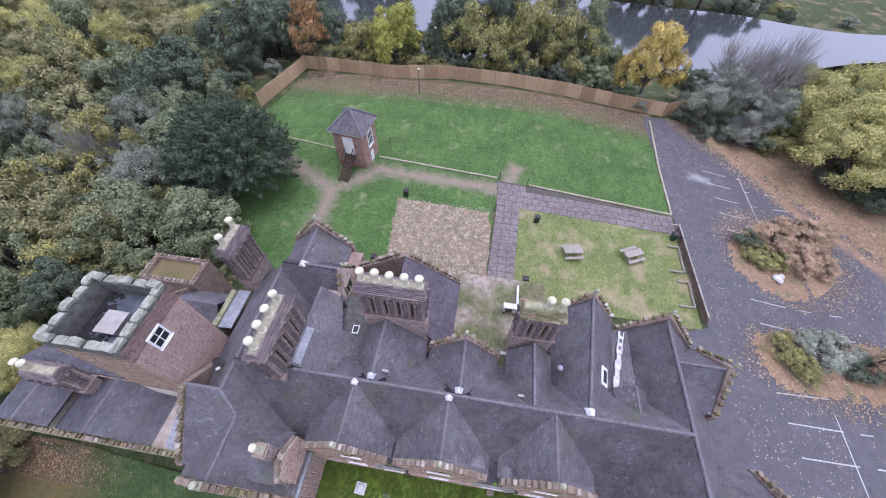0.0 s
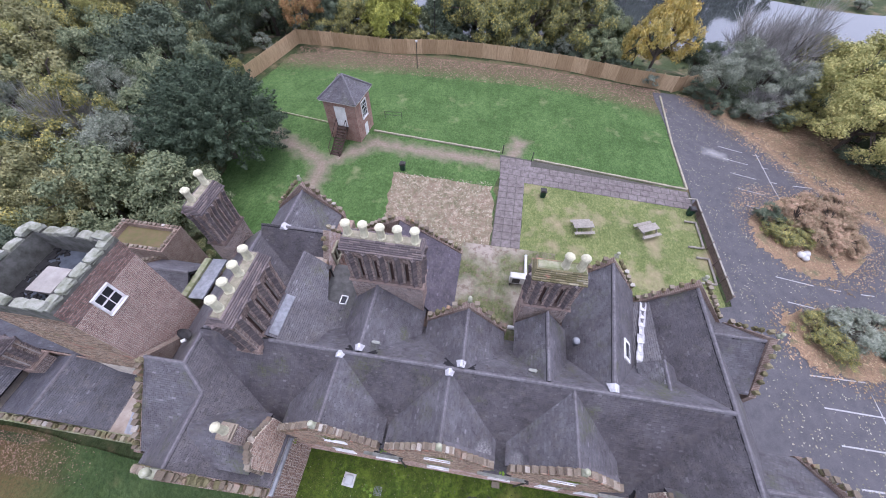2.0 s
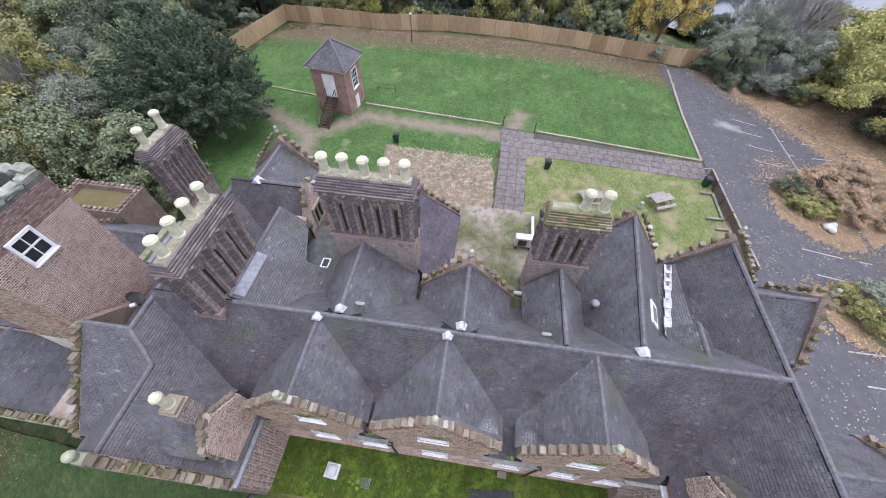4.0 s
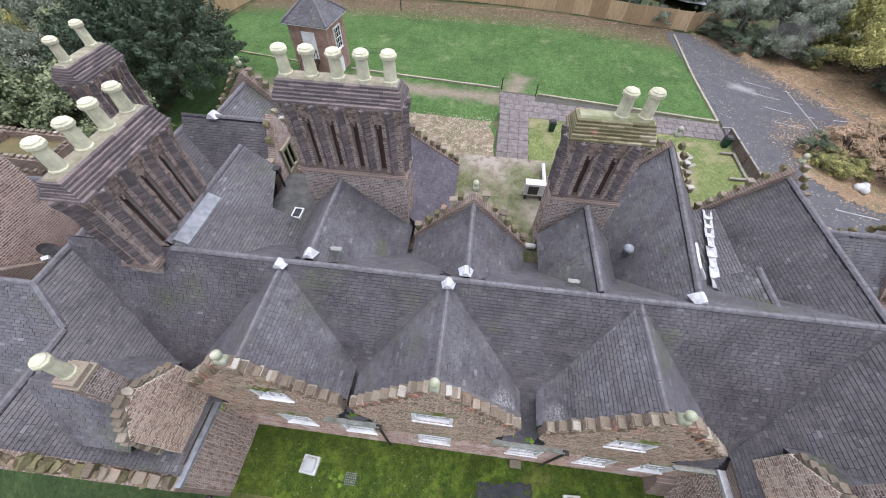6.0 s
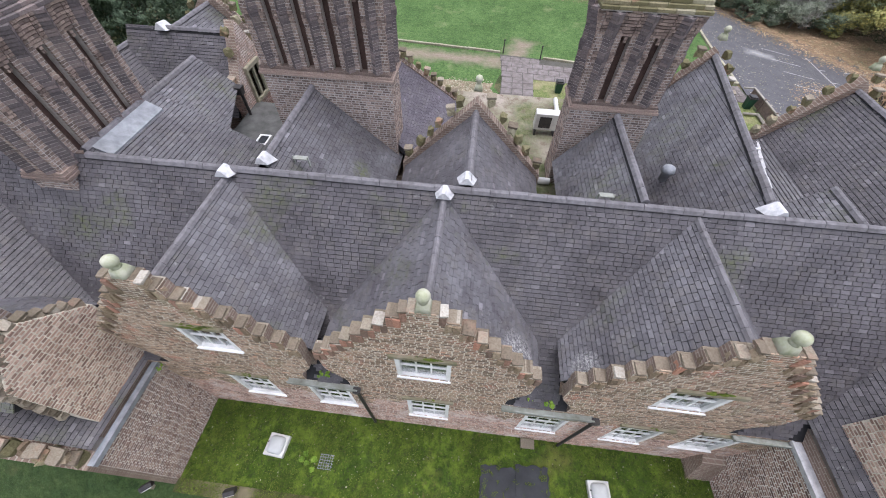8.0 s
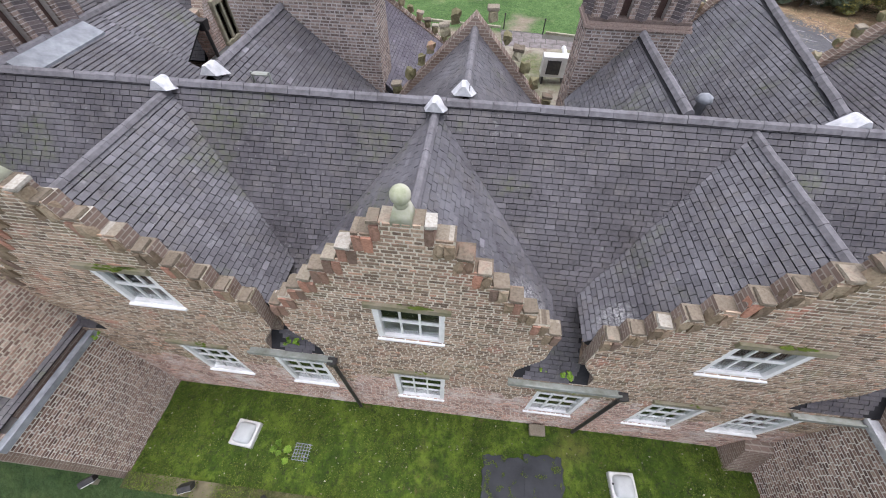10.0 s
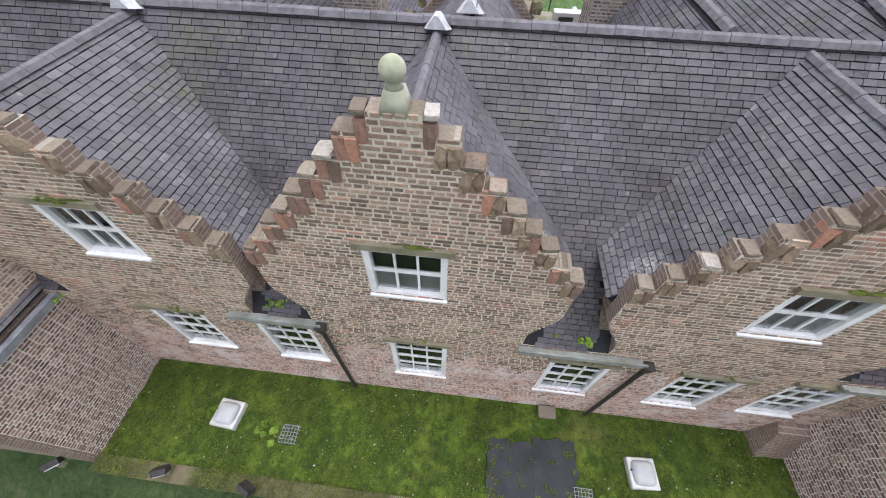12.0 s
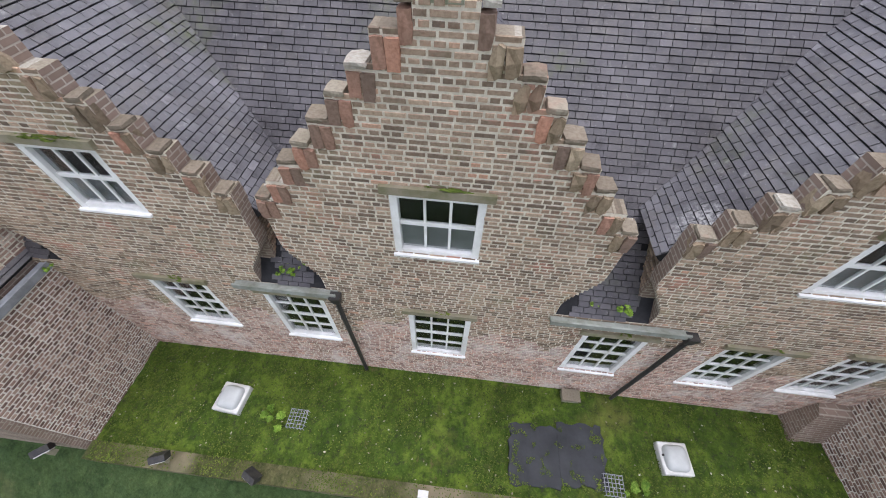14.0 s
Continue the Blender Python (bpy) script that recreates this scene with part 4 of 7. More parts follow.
for gx, hw in GABLES[1:]:
    a, b = Vector((gx + 0.12, 0.27, 8.06)), Vector((gx + hw + 0.1, 0.27, 8.08 - hw))
    n2 = Vector((1, 0, 1)).normalized()
    part("lead_soaker", Geo().prism([a + n2 * 0.005, b + n2 * 0.005, b + n2 * 0.005 + Vector((0, 0.26, 0)), a + n2 * 0.005 + Vector((0, 0.22, 0))], [a + n2 * 0.06, b + n2 * 0.06, b + n2 * 0.045 + Vector((0, 0.26, 0)), a + n2 * 0.045 + Vector((0, 0.22, 0))]), RIDGE, house, "dull lead strip behind the stepped coping")


# sash windows
def window(x, w, z0, z1, rows, y=0.0, parent=house, cols=3, name="sash_window", turn=0.0):
    m0 = pose(x, y, z0, 0, 0, turn) @ Matrix.Translation((0, -0.015, 0))
    h = z1 - z0
    ob = new(name)
    ob.parent = parent
    ob.matrix_basis = m0
    ob["label"] = "white painted timber sash window"
    fr = Geo()
    t = 0.1
    fr.box(-w / 2, 0.02, 0, -w / 2 + t, 0.14, h).box(w / 2 - t, 0.02, 0, w / 2, 0.14, h).box(-w / 2 + t, 0.02, h - t, w / 2 - t, 0.14, h).box(-w / 2 + t, 0.03, 0, w / 2 - t, 0.14, 0.07)
    part("window_frame", fr, PAINT, ob)
    part("window_sill", Geo().prism([(-w / 2 - 0.02, -0.035, -0.045), (w / 2 + 0.02, -0.035, -0.045), (w / 2 + 0.02, 0.2, -0.045), (-w / 2 - 0.02, 0.2, -0.045)], [(-w / 2 - 0.02, -0.035, -0.005), (w / 2 + 0.02, -0.035, -0.005), (w / 2 + 0.02, 0.2, 0.02), (-w / 2 - 0.02, 0.2, 0.02)]), PAINT, ob)
    ba = Geo()
    iw, ih = w - 2 * t, h - t - 0.1
    for i in range(1, cols):
        xx = -w / 2 + t + iw * i / cols
        ba.box(xx - 0.018, 0.07, 0.1, xx + 0.018, 0.11, h - t)
    for j in range(1, rows):
        zz = 0.1 + ih * j / rows
        b2 = 0.035 if j == rows // 2 else 0.018
        ba.box(-w / 2 + t, 0.068, zz - b2, w / 2 - t, 0.112, zz + b2)
    part("glazing_bar", ba, PAINT, ob)
    for i in range(cols):
        for j in range(rows):
            gx0 = -w / 2 + t + iw * i / cols
            gz0 = 0.1 + ih * j / rows
            part("pane", Geo().box(gx0, 0.088, gz0, gx0 + iw / cols, 0.094, gz0 + ih / rows), GREYPANE if turn else GLASS, ob)
    # near-black board behind the glass: the room's darkness is painted, not built
    part("reveal", Geo().box(-w / 2, 0.22, 0, w / 2, 0.26, h), DARK, ob, "near-black board painted for the unlit room behind the glass")
    if rows == 2 and cols == 3:
        # grey board added to make the lower panes of the upper windows paler
        part("blind", Geo().box(-w / 2 + 0.04, 0.145, 0.03, w / 2 - 0.04, 0.155, h * 0.49), PANE_BOARD, ob, "grey half-height board behind the lower panes")
    return ob


for wx, ww, z0, z1 in WIN_UP:
    window(wx, ww, z0, z1, 2)
for wx, ww, z0, z1 in WIN_LOW:
    window(wx, ww, z0, z1, 4)
for wx, ww, z0, z1 in WINS:
    g = Geo().box(wx - ww / 2 - 0.1, -0.065, z1, wx + ww / 2 + 0.1, 0.1, z1 + 0.12)
    part("lintel", g, LINTEL, house, "mossy weathered stone lintel")

# ---- chimneys ----
pot_me = fix(Geo().lathe([(0.21, 0), (0.21, 0.1), (0.18, 0.13), (0.172, 0.4), (0.16, 0.72), (0.168, 0.74), (0.168, 0.77), (0.22, 0.82), (0.225, 0.92), (0.19, 0.97), (0.185, 1.0), (0.1, 1.05), (0.02, 1.06)], 8).mesh("chimney_pot", POT, False))


# dark red-brown filling at the back of the slots
SLOT = mat_plain("red_brown_slot", (0.1, 0.062, 0.052), (0.06, 0.038, 0.032), 8)


def stack(x, y, length, depth, z0, z1, turn, pots, piers, label, base_z, pot_h=1.0, slab=STONE, capping=None):
    """A ribbed brick stack: a plain base, V-shaped piers with slots between them, a corbelled head and clay pots."""
    st = new("chimney_stack")
    st.parent = house
    st.matrix_basis = pose(x, y, 0, 0, 0, turn)
    st["label"] = label
    L, D = length / 2, depth / 2
    head = z1 - 0.72
    core = Geo().box(-L + 0.28, -D + 0.3, base_z, L - 0.28, D - 0.3, z1 - 0.05)
    part("core", core, MORTAR_DARK, st)
    base = part("base", Geo().box(-L + 0.03, -D + 0.03, base_z, L - 0.03, D - 0.03, z0), MORTAR_DARK, st, "plain brick base of the stack")
    for o, u, n, w in (((-L + 0.03, -D + 0.03), (1, 0, 0), (0, -1, 0), 2 * L - 0.06), ((L - 0.03, -D + 0.03), (0, 1, 0), (1, 0, 0), 2 * D - 0.06), ((-L + 0.03, -D + 0.03), (0, 1, 0), (-1, 0, 0), 2 * D - 0.06)):
        brick_face(base, (*o, base_z), u, n, w, z0 - base_z, lambda s, z: True, BRICK_DARK)
    ledge = Geo()
    for i in range(3):
        e = 0.1 - 0.03 * i
        ledge.box(-L - e + 0.05, -D - e + 0.05, z0 + 0.07 * i, L + e - 0.05, D + e - 0.05, z0 + 0.07 * (i + 1) - 0.006)
    part("ledge", ledge, BRICK_DARK, st, "moulded brick ledge")
    # diagonal flues: a V-shaped pier for each, laid course by course
    pw = 2 * L / piers
    rnd = random.Random(label)
    courses = Geo()

    dark = Geo()

    def pier(cx, cy, ux, uy, nx2, ny2, half):
        """A flat flank on either side of a narrow V-shaped prow; (cx, cy) is the middle of the flat face."""
        prow = min(0.19, half * 0.5)

        def ring(prof):
            return [(cx + ux * along + nx2 * out, cy + uy * along + ny2 * out) for along, out in prof]

        core_ring = ring([(-half + 0.008, -0.006), (-prow + 0.004, -0.006), (0, 0.132), (prow - 0.004, -0.006), (half - 0.008, -0.006), (half - 0.01, -0.3), (-half + 0.01, -0.3)])
        part("pier", Geo().prism([(px, py, z0 + 0.2) for px, py in core_ring], [(px, py, head + 0.3) for px, py in core_ring]), MORTAR_DARK, st)
        z, row = z0 + 0.2, 0
        while z < head + 0.26:
            grow = 0.016 * max(0, round((z - head) / 0.075) + 4) if z > head - 0.3 else 0.028 * (abs(z - z0 - 0.2 - (head - z0) * 0.55) < 0.1)
            for s in (-1, 1):
                j = rnd.uniform(-0.004, 0.004)
                pts = ring([(0.003 * s, 0.14 + j + grow), (prow * s, 0.0 + j + grow), (prow * s, -0.05), (0.003 * s, -0.05)])
                dark.prism([(px, py, z + 0.005) for px, py in pts], [(px, py, z + 0.071) for px, py in pts])
                cut = prow + (half - prow) * (0.66 if (row + (s > 0)) % 2 else 0.34)
                for a, b in ((prow, cut), (cut, half)):
                    j = rnd.uniform(-0.004, 0.006)
                    pts = ring([((a + 0.006) * s, j + grow), ((b - 0.006) * s, j + grow), ((b - 0.006) * s, -0.05), ((a + 0.006) * s, -0.05)])
                    courses.prism([(px, py, z + 0.009) for px, py in pts], [(px, py, z + 0.067) for px, py in pts])
            z += 0.075
            row += 1

    for i in range(piers):
        cx = -L + pw * (i + 0.5)
        for sgn in (-1, 1):
            pier(cx, sgn * (D - 0.06), 1, 0, 0, sgn, pw * 0.36)
    for sgn in (-1, 1):
        for cy in ([0] if depth < 1.0 else [-D * 0.46, D * 0.46]):
            pier(sgn * (L - 0.06), cy, 0, 1, sgn, 0, 0.3 if depth < 1.0 else D * 0.42)
    for i in range(1, piers):
        cx, z, row = -L + pw * i, head - 0.42, 0
        while z < head + 0.26:
            grow = 0.016 * max(0, round((z - head) / 0.075) + 4) if z > head - 0.3 else 0.0
            wide = pw * (0.05 if z < head - 0.3 else 0.14)
            for sgn in (-1, 1):
                for a, b in (((-wide, wide),) if row % 2 else ((-wide, -0.004), (0.004, wide))):
                    y0, y1 = sgn * (D - 0.3), sgn * (D - 0.075 + grow + rnd.uniform(-0.004, 0.004))
                    pts = [(cx + a, y0), (cx + b, y0), (cx + b, y1), (cx + a, y1)]
                    courses.prism([(px, py, z + 0.009) for px, py in pts], [(px, py, z + 0.067) for px, py in pts])
            z += 0.075
            row += 1
    tagged(part("brickwork", courses, BRICK_DARK, st, recalc=False), "", "", "", "stuff")
    tagged(part("prow_brickwork", dark, BRICK_BLACK, st, recalc=False), "", "", "", "stuff")
    for i in range(1, piers):
        part("slot", Geo().box(-L + pw * i - pw * 0.145, -D + 0.26, z0 + 0.2, -L + pw * i + pw * 0.145, D - 0.26, head - 0.1), SLOT, st, "deep dark red-brown slot between two flues")
    # tapering head of blue-black bricks over the corbels, closed by a narrow mortar bed
    z = head + 0.3
    part("head_course", Geo().box(-L - 0.02, -D - 0.02, z - 0.02, L + 0.02, D + 0.02, z + 0.02), MORTAR_DARK, st)
    z += 0.02
    rows, rise = 6, 0.088
    lx = [L + 0.06 - 0.14 * i / rows for i in range(rows + 1)]
    ly = [D + 0.06 - (D - 0.2) * (i / rows) ** 0.9 for i in range(rows + 1)]
    top_z = z + rows * rise
    part("head_core", Geo().prism([(-lx[0] + 0.05, -ly[0] + 0.05, z), (lx[0] - 0.05, -ly[0] + 0.05, z), (lx[0] - 0.05, ly[0] - 0.05, z), (-lx[0] + 0.05, ly[0] - 0.05, z)], [(-lx[-1], -ly[-1], top_z - 0.03), (lx[-1], -ly[-1], top_z - 0.03), (lx[-1], ly[-1], top_z - 0.03), (-lx[-1], ly[-1], top_z - 0.03)]), MORTAR_DARK, st)
    for i in range(rows):
        zz = z + rise * i
        for ax, out, inn, run in ((0, ly[i], ly[i + 1] - 0.03, lx[i]), (1, lx[i], lx[i + 1] - 0.03, ly[i + 1])):
            nn = max(1, round(2 * run / 0.44))
            cuts = [-run + 2 * run * min(nn, max(0, q + (0.5 if i % 2 and 0 < q < nn else 0.0))) / nn for q in range(nn + 1)]
            for sgn in (-1, 1):
                for a, b in zip(cuts, cuts[1:]):
                    if b - a < 0.06:
                        continue
                    wob = rnd.uniform(-0.008, 0.008)
                    base4 = [(a + 0.006, out + wob), (b - 0.006, out + wob), (b - 0.006, inn), (a + 0.006, inn)]
                    if ax == 0:
                        ring4 = [(p, sgn * q) for p, q in base4]
                    else:
                        ring4 = [(sgn * q, p) for p, q in base4]
                    tops = (0.064, 0.064, rise - 0.004, rise - 0.004)
                    part("head_slab", Geo().prism([(p, q, zz) for p, q in ring4], [(p, q, zz + h + rnd.uniform(-0.004, 0.004)) for (p, q), h in zip(ring4, tops)]), capping or BRICK_BLACK, st)
    z = top_z - 0.03
    ex, ey = lx[-1] - 0.02, ly[-1] - 0.02
    part("mortar_bed", Geo().prism([(-ex, -ey, z), (ex, -ey, z), (ex, ey, z), (-ex, ey, z)], [(-ex + 0.04, -ey + 0.08, z + 0.08), (ex - 0.04, -ey + 0.08, z + 0.08), (ex - 0.04, ey - 0.08, z + 0.08), (-ex + 0.04, ey - 0.08, z + 0.08)]), slab, st, "pale mortar bed under the pots")
    for i in pots:
        px = -L + 0.34 + (2 * L - 0.68) * i
        sc = 0.84 * pot_h * rnd.uniform(0.95, 1.05)
        shared("chimney_pot", pot_me, st, Matrix.Translation((px, 0, z + 0.03)) @ Matrix.Rotation(rnd.uniform(-0.03, 0.03), 4, "X") @ Matrix.Rotation(rnd.uniform(0, 0.8), 4, "Z") @ Matrix.Diagonal((1.05, 1.05, sc, 1)), "cream clay chimney pot")
    return st


stack(-3.75, 7.55, 3.8, 1.15, 8.72, 11.75, 0, [0, 0.25, 0.5, 0.75, 1.0], 5, "broad ribbed brick stack with five cream pots", 5.0)
stack(4.45, 7.7, 2.38, 1.1, 8.3, 11.2, 0, [0.58, 0.98], 3, "ribbed brick stack with mossy top and two pots", 5.0, slab=STONE_GREEN, capping=COPE_MOSS)
stack(-9.45, 4.55, 3.5, 1.1, 7.9, 11.2, 90, [0.06, 0.36, 0.66, 0.96], 4, "ribbed brick stack with four pots on the west ridge", 5.5)
stack(-14.5, 9.75, 2.2, 1.05, 7.6, 10.65, 90, [0.1, 0.95], 4, "ribbed brick stack with two pale pots", 4.0)

# ---- west wing: court wall, dormer, copings ----
court_w = part("court_wall", Geo().box(-7.9, -2.45, -1.2, -7.5, 0.0, 3.85), MORTAR_PALE, house, "pale brick side wall of the mossy court")
brick_face(court_w, (-7.5, -2.45, 0.1), (0, 1, 0), (1, 0, 0), 2.44, 3.75, lambda s, z: True, BRICK_COURT)
part("stone_gutter", Geo().box(-7.62, -2.5, 3.85, -7.42, 0.02, 3.95).box(-7.46, -2.5, 3.95, -7.42, 0.02, 4.0), LEAD, house, "pale lead-lined gutter on the wall top")


def chimney_dormer(x, side, yc, parent):
    """A brick gable flush with the court wall, small slates behind it, coping and a single-pot stack."""
    x1 = x - side * 0.3
    h = 1.03
    prof = [(yc - h, 3.7), (yc + h, 3.7), (yc + h, 6.4), (yc + 0.08, 7.36), (yc - 0.42, 7.36), (yc - h, 6.62)]
    wall = part("dormer_gable", Geo().prism([(x1, y, z) for y, z in prof], [(x, y, z) for y, z in prof]), MORTAR, parent, "pale brick dormer gable")
    top = lambda s: min(7.34, 6.4 + (2 * h - s) * 1.01, 6.62 + s * 1.2)
    brick_face(wall, (x, yc - h, 3.7), (0, 1, 0), (side, 0, 0), 2 * h, 3.7, lambda s, z: z + 3.7 < top(s), BRICK_PALE)
    xs2 = x - side * 0.14
    crow_steps((xs2, yc - h + 0.02, 6.5), (xs2, yc - 0.4, 7.3), wall, 4, scale=1.05, seed=8, wild=2.5)
    crow_steps((xs2, yc - 0.4, 7.34), (xs2, yc + 0.1, 7.34), wall, 2, scale=1.05, seed=9, wild=2.5)
    crow_steps((xs2, yc + h - 0.02, 6.42), (xs2, yc + 0.1, 7.3), wall, 5, scale=0.85, seed=10, wild=2.0)
    crow_steps((xs2, yc - h - 0.05, 5.0), (xs2, yc - h + 0.02, 6.5), wall, 5, scale=0.9, seed=11, wild=2.5)
    for sg in (-1, 1):
        far = x - side * 3.2
        roof("dormer_roof", [(x1, yc, 7.2), (far, yc, 7.2), (far, yc + sg * 1.25, 5.95), (x1, yc + sg * 1.25, 5.95)], None, label="small slate dormer slope")
    st = new("small_stack")
    st.parent = parent
    st.matrix_basis = pose(x - side * 0.75, yc, 0)
    st["label"] = "short brick stack with one cream pot"
    sm = part("shaft", Geo().box(-0.3, -0.3, 6.2, 0.3, 0.3, 8.4), MORTAR_DARK, st)
    for o, u, n in (((-0.3, -0.3), (1, 0, 0), (0, -1, 0)), ((0.3, -0.3), (0, 1, 0), (1, 0, 0)), ((-0.3, -0.3), (0, 1, 0), (-1, 0, 0))):
        brick_face(sm, (*o, 6.5), u, n, 0.6, 1.9, lambda s, z: True, BRICK_DARK)
    part("cap", Geo().box(-0.33, -0.33, 8.4, 0.33, 0.33, 8.48).box(-0.27, -0.27, 8.48, 0.27, 0.27, 8.62), COPE_BODY, st, "stone cap")
    shared("chimney_pot", pot_me, st, pose(0, 0, 8.6) @ Matrix.Diagonal((0.9, 0.9, 0.9, 1)), "cream clay chimney pot")


chimney_dormer(-7.72, 1, -0.6, house)
chimney_dormer(9.75, -1, -0.8, house)
gable_w = part("west_front_gable", Geo().prism([(-13.9, -2.6, -3), (-7.6, -2.6, -3), (-7.6, -2.6, 3.9), (-11.1, -2.6, 7.35), (-13.9, -2.6, 4.6)], [(-13.9, -2.2, -3), (-7.6, -2.2, -3), (-7.6, -2.2, 3.9), (-11.1, -2.2, 7.35), (-13.9, -2.2, 4.6)]), WALLING, house, "brick front gable of the west wing")
crow_steps((-7.75, -2.4, 3.95), (-11.0, -2.4, 7.35), gable_w, 24, scale=1.3, seed=21, wild=4.0, bodies=MOSSY + RUBBLE)
crow_steps((-13.85, -2.4, 4.7), (-11.2, -2.4, 7.35), gable_w, 17, scale=1.3, seed=22, wild=4.0, bodies=MOSSY + RUBBLE)
shared("ball_finial", fin_me, house, pose(-11.15, -2.4, 7.65) @ Matrix.Scale(0.8, 4), "pale stone ball finial on a pedestal")
gable_ww = part("west_end_gable", Geo().prism([(-14.38, -1.8, -3), (-14.38, 5, -3), (-14.38, 5, 5.1), (-14.38, 1.8, 8.0), (-14.38, -1.8, 4.8)], [(-14.03, -1.8, -3), (-14.03, 5, -3), (-14.03, 5, 5.1), (-14.03, 1.8, 8.0), (-14.03, -1.8, 4.8)]), WALLING, house, "brick end gable of the west wing")
crow_steps((-14.2, -1.75, 4.85), (-14.2, 1.75, 8.0), gable_ww, 15, scale=1.1, seed=23, wild=2.6, bodies=MOSSY)


def gable_y(name, x, y, hw, z_ap, z_ev, label, seed, fin=True, extra=0.25):
    g = Geo().prism([(x - hw, y, -1), (x + hw, y, -1), (x + hw, y, z_ev), (x, y, z_ap), (x - hw, y, z_ev)], [(x - hw, y + 0.35, -1), (x + hw, y + 0.35, -1), (x + hw, y + 0.35, z_ev), (x, y + 0.35, z_ap), (x - hw, y + 0.35, z_ev)])
    w = part(name, g, WALLING, house, label)
    for sg in (-1, 1):
        crow_steps((x + sg * (hw - 0.05), y + 0.17, z_ev + extra * 0.5), (x + sg * 0.25, y + 0.17, z_ap + extra * 0.3), w, scale=0.98, seed=seed + sg, wild=2.2, bodies=MOSSY)
    if fin:
        shared("ball_finial", fin_me, house, pose(x, y + 0.17, z_ap + 0.4) @ Matrix.Scale(0.42, 4), "small weathered ball finial")
    return w


gable_y("gable_wall", 0.6, 6.45, 2.2, 8.65, 6.35, "stepped brick gable above the flat roof", 31)
gable_y("gable_wall", 8.05, 10.2, 2.1, 8.9, 6.2, "stepped brick gable with mossy coping", 34)
gable_y("gable_wall", 12.6, 9.7, 3.1, 8.55, 5.0, "stepped brick gable of the east wing", 37)
gable_y("gable_wall", -10.9, 13.2, 2.3, 8.7, 6.3, "stepped brick gable of the west wing", 40)
gable_y("gable_wall", -4.2, 11.9, 4.0, 8.1, 5.5, "stepped brick gable behind the broad stack", 43, False)


def gable_x(name, x, y, hw, z_ap, z_ev, label, seed, fin=True):
    g = Geo().prism([(x, y - hw, -3), (x, y + hw, -3), (x, y + hw, z_ev), (x, y, z_ap), (x, y - hw, z_ev)], [(x + 0.35, y - hw, -3), (x + 0.35, y + hw, -3), (x + 0.35, y + hw, z_ev), (x + 0.35, y, z_ap), (x + 0.35, y - hw, z_ev)])
    w = part(name, g, WALLING, house, label)
    for sg in (-1, 1):
        crow_steps((x + 0.17, y + sg * (hw - 0.05), z_ev + 0.15), (x + 0.17, y + sg * 0.25, z_ap + 0.08), w, scale=1.0, seed=seed + sg, wild=2.2, bodies=MOSSY)
    if fin:
        shared("ball_finial", fin_me, house, pose(x + 0.17, y, z_ap + 0.4) @ Matrix.Scale(0.42, 4), "small weathered ball finial")
    return w


gable_x("gable_wall", 15.4, 7.3, 2.1, 8.2, 5.6, "stepped brick gable facing the car park", 50)
gable_x("gable_wall", 17.2, 0.9, 2.0, 6.9, 4.9, "lower stepped brick gable facing the car park", 53)
win_gable = gable_x("gable_wall", -8.05, 9.7, 1.3, 9.0, 7.0, "narrow weathered brick gable with a mullioned window", 56, False)
brick_face(win_gable, (-7.7, 8.4, 4.0), (0, 1, 0), (1, 0, 0), 2.6, 5.0, lambda s, z: abs(s - 1.3) < (5.0 - z) * 0.65 and not (0.72 < s < 1.68 and 2.45 < z < 3.65), BRICK_LOW)
brick_face(win_gable, (-8.05, 8.4, 4.0), (1, 0, 0), (0, -1, 0), 0.35, 3.1, lambda s, z: True, BRICK_LOW)
part("house_wall", Geo().box(-9.0, 8.68, 4.0, -8.05, 8.95, 7.3), WALLING, house, "weathered brick wall below the gable's eaves")
g = Geo()
for y in (9.2, 9.6, 10.0):
    g.box(-7.72, y - 0.05, 6.5, -7.6, y + 0.05, 7.55)
g.box(-7.72, 9.12, 6.4, -7.57, 10.08, 6.5).box(-7.72, 9.12, 7.55, -7.57, 10.08, 7.68)
part("stone_mullions", g, STONE, win_gable, "pale stone mullioned window frame")
for y in (9.22, 9.62):
    part("pane", Geo().box(-7.7, y + 0.02, 6.5, -7.67, y + 0.34, 7.55), GLASS, win_gable)
part("hopper", Geo().prism([(-7.66, 8.2, 7.2), (-7.46, 8.2, 7.2), (-7.46, 8.39, 7.2), (-7.66, 8.39, 7.2)], [(-7.74, 8.12, 7.5), (-7.4, 8.12, 7.5), (-7.4, 8.39, 7.5), (-7.74, 8.39, 7.5)]), IRON, win_gable, "black iron rainwater hopper")
part("downpipe", Geo().tube([(-7.56, 8.32, 7.25), (-7.56, 8.32, 5.4)], [0.055, 0.055], 8), IRON, win_gable, "black iron downpipe")
part("skylight", Geo().box(-6.65, 6.6, 6.36, -6.25, 6.65, 6.47).box(-6.65, 7.1, 6.36, -6.25, 7.15, 6.47).box(-6.65, 6.65, 6.36, -6.6, 7.1, 6.47).box(-6.3, 6.65, 6.36, -6.25, 7.1, 6.47), PAINT, house, "white rooflight frame in the valley")
part("pane", Geo().box(-6.6, 6.65, 6.36, -6.3, 7.1, 6.44), GREYPANE, house, "grey rooflight pane")

GUTTER = mat_plain("gutter_lead", (0.36, 0.38, 0.35), (0.2, 0.21, 0.17), 4, 0.7, 0.3)
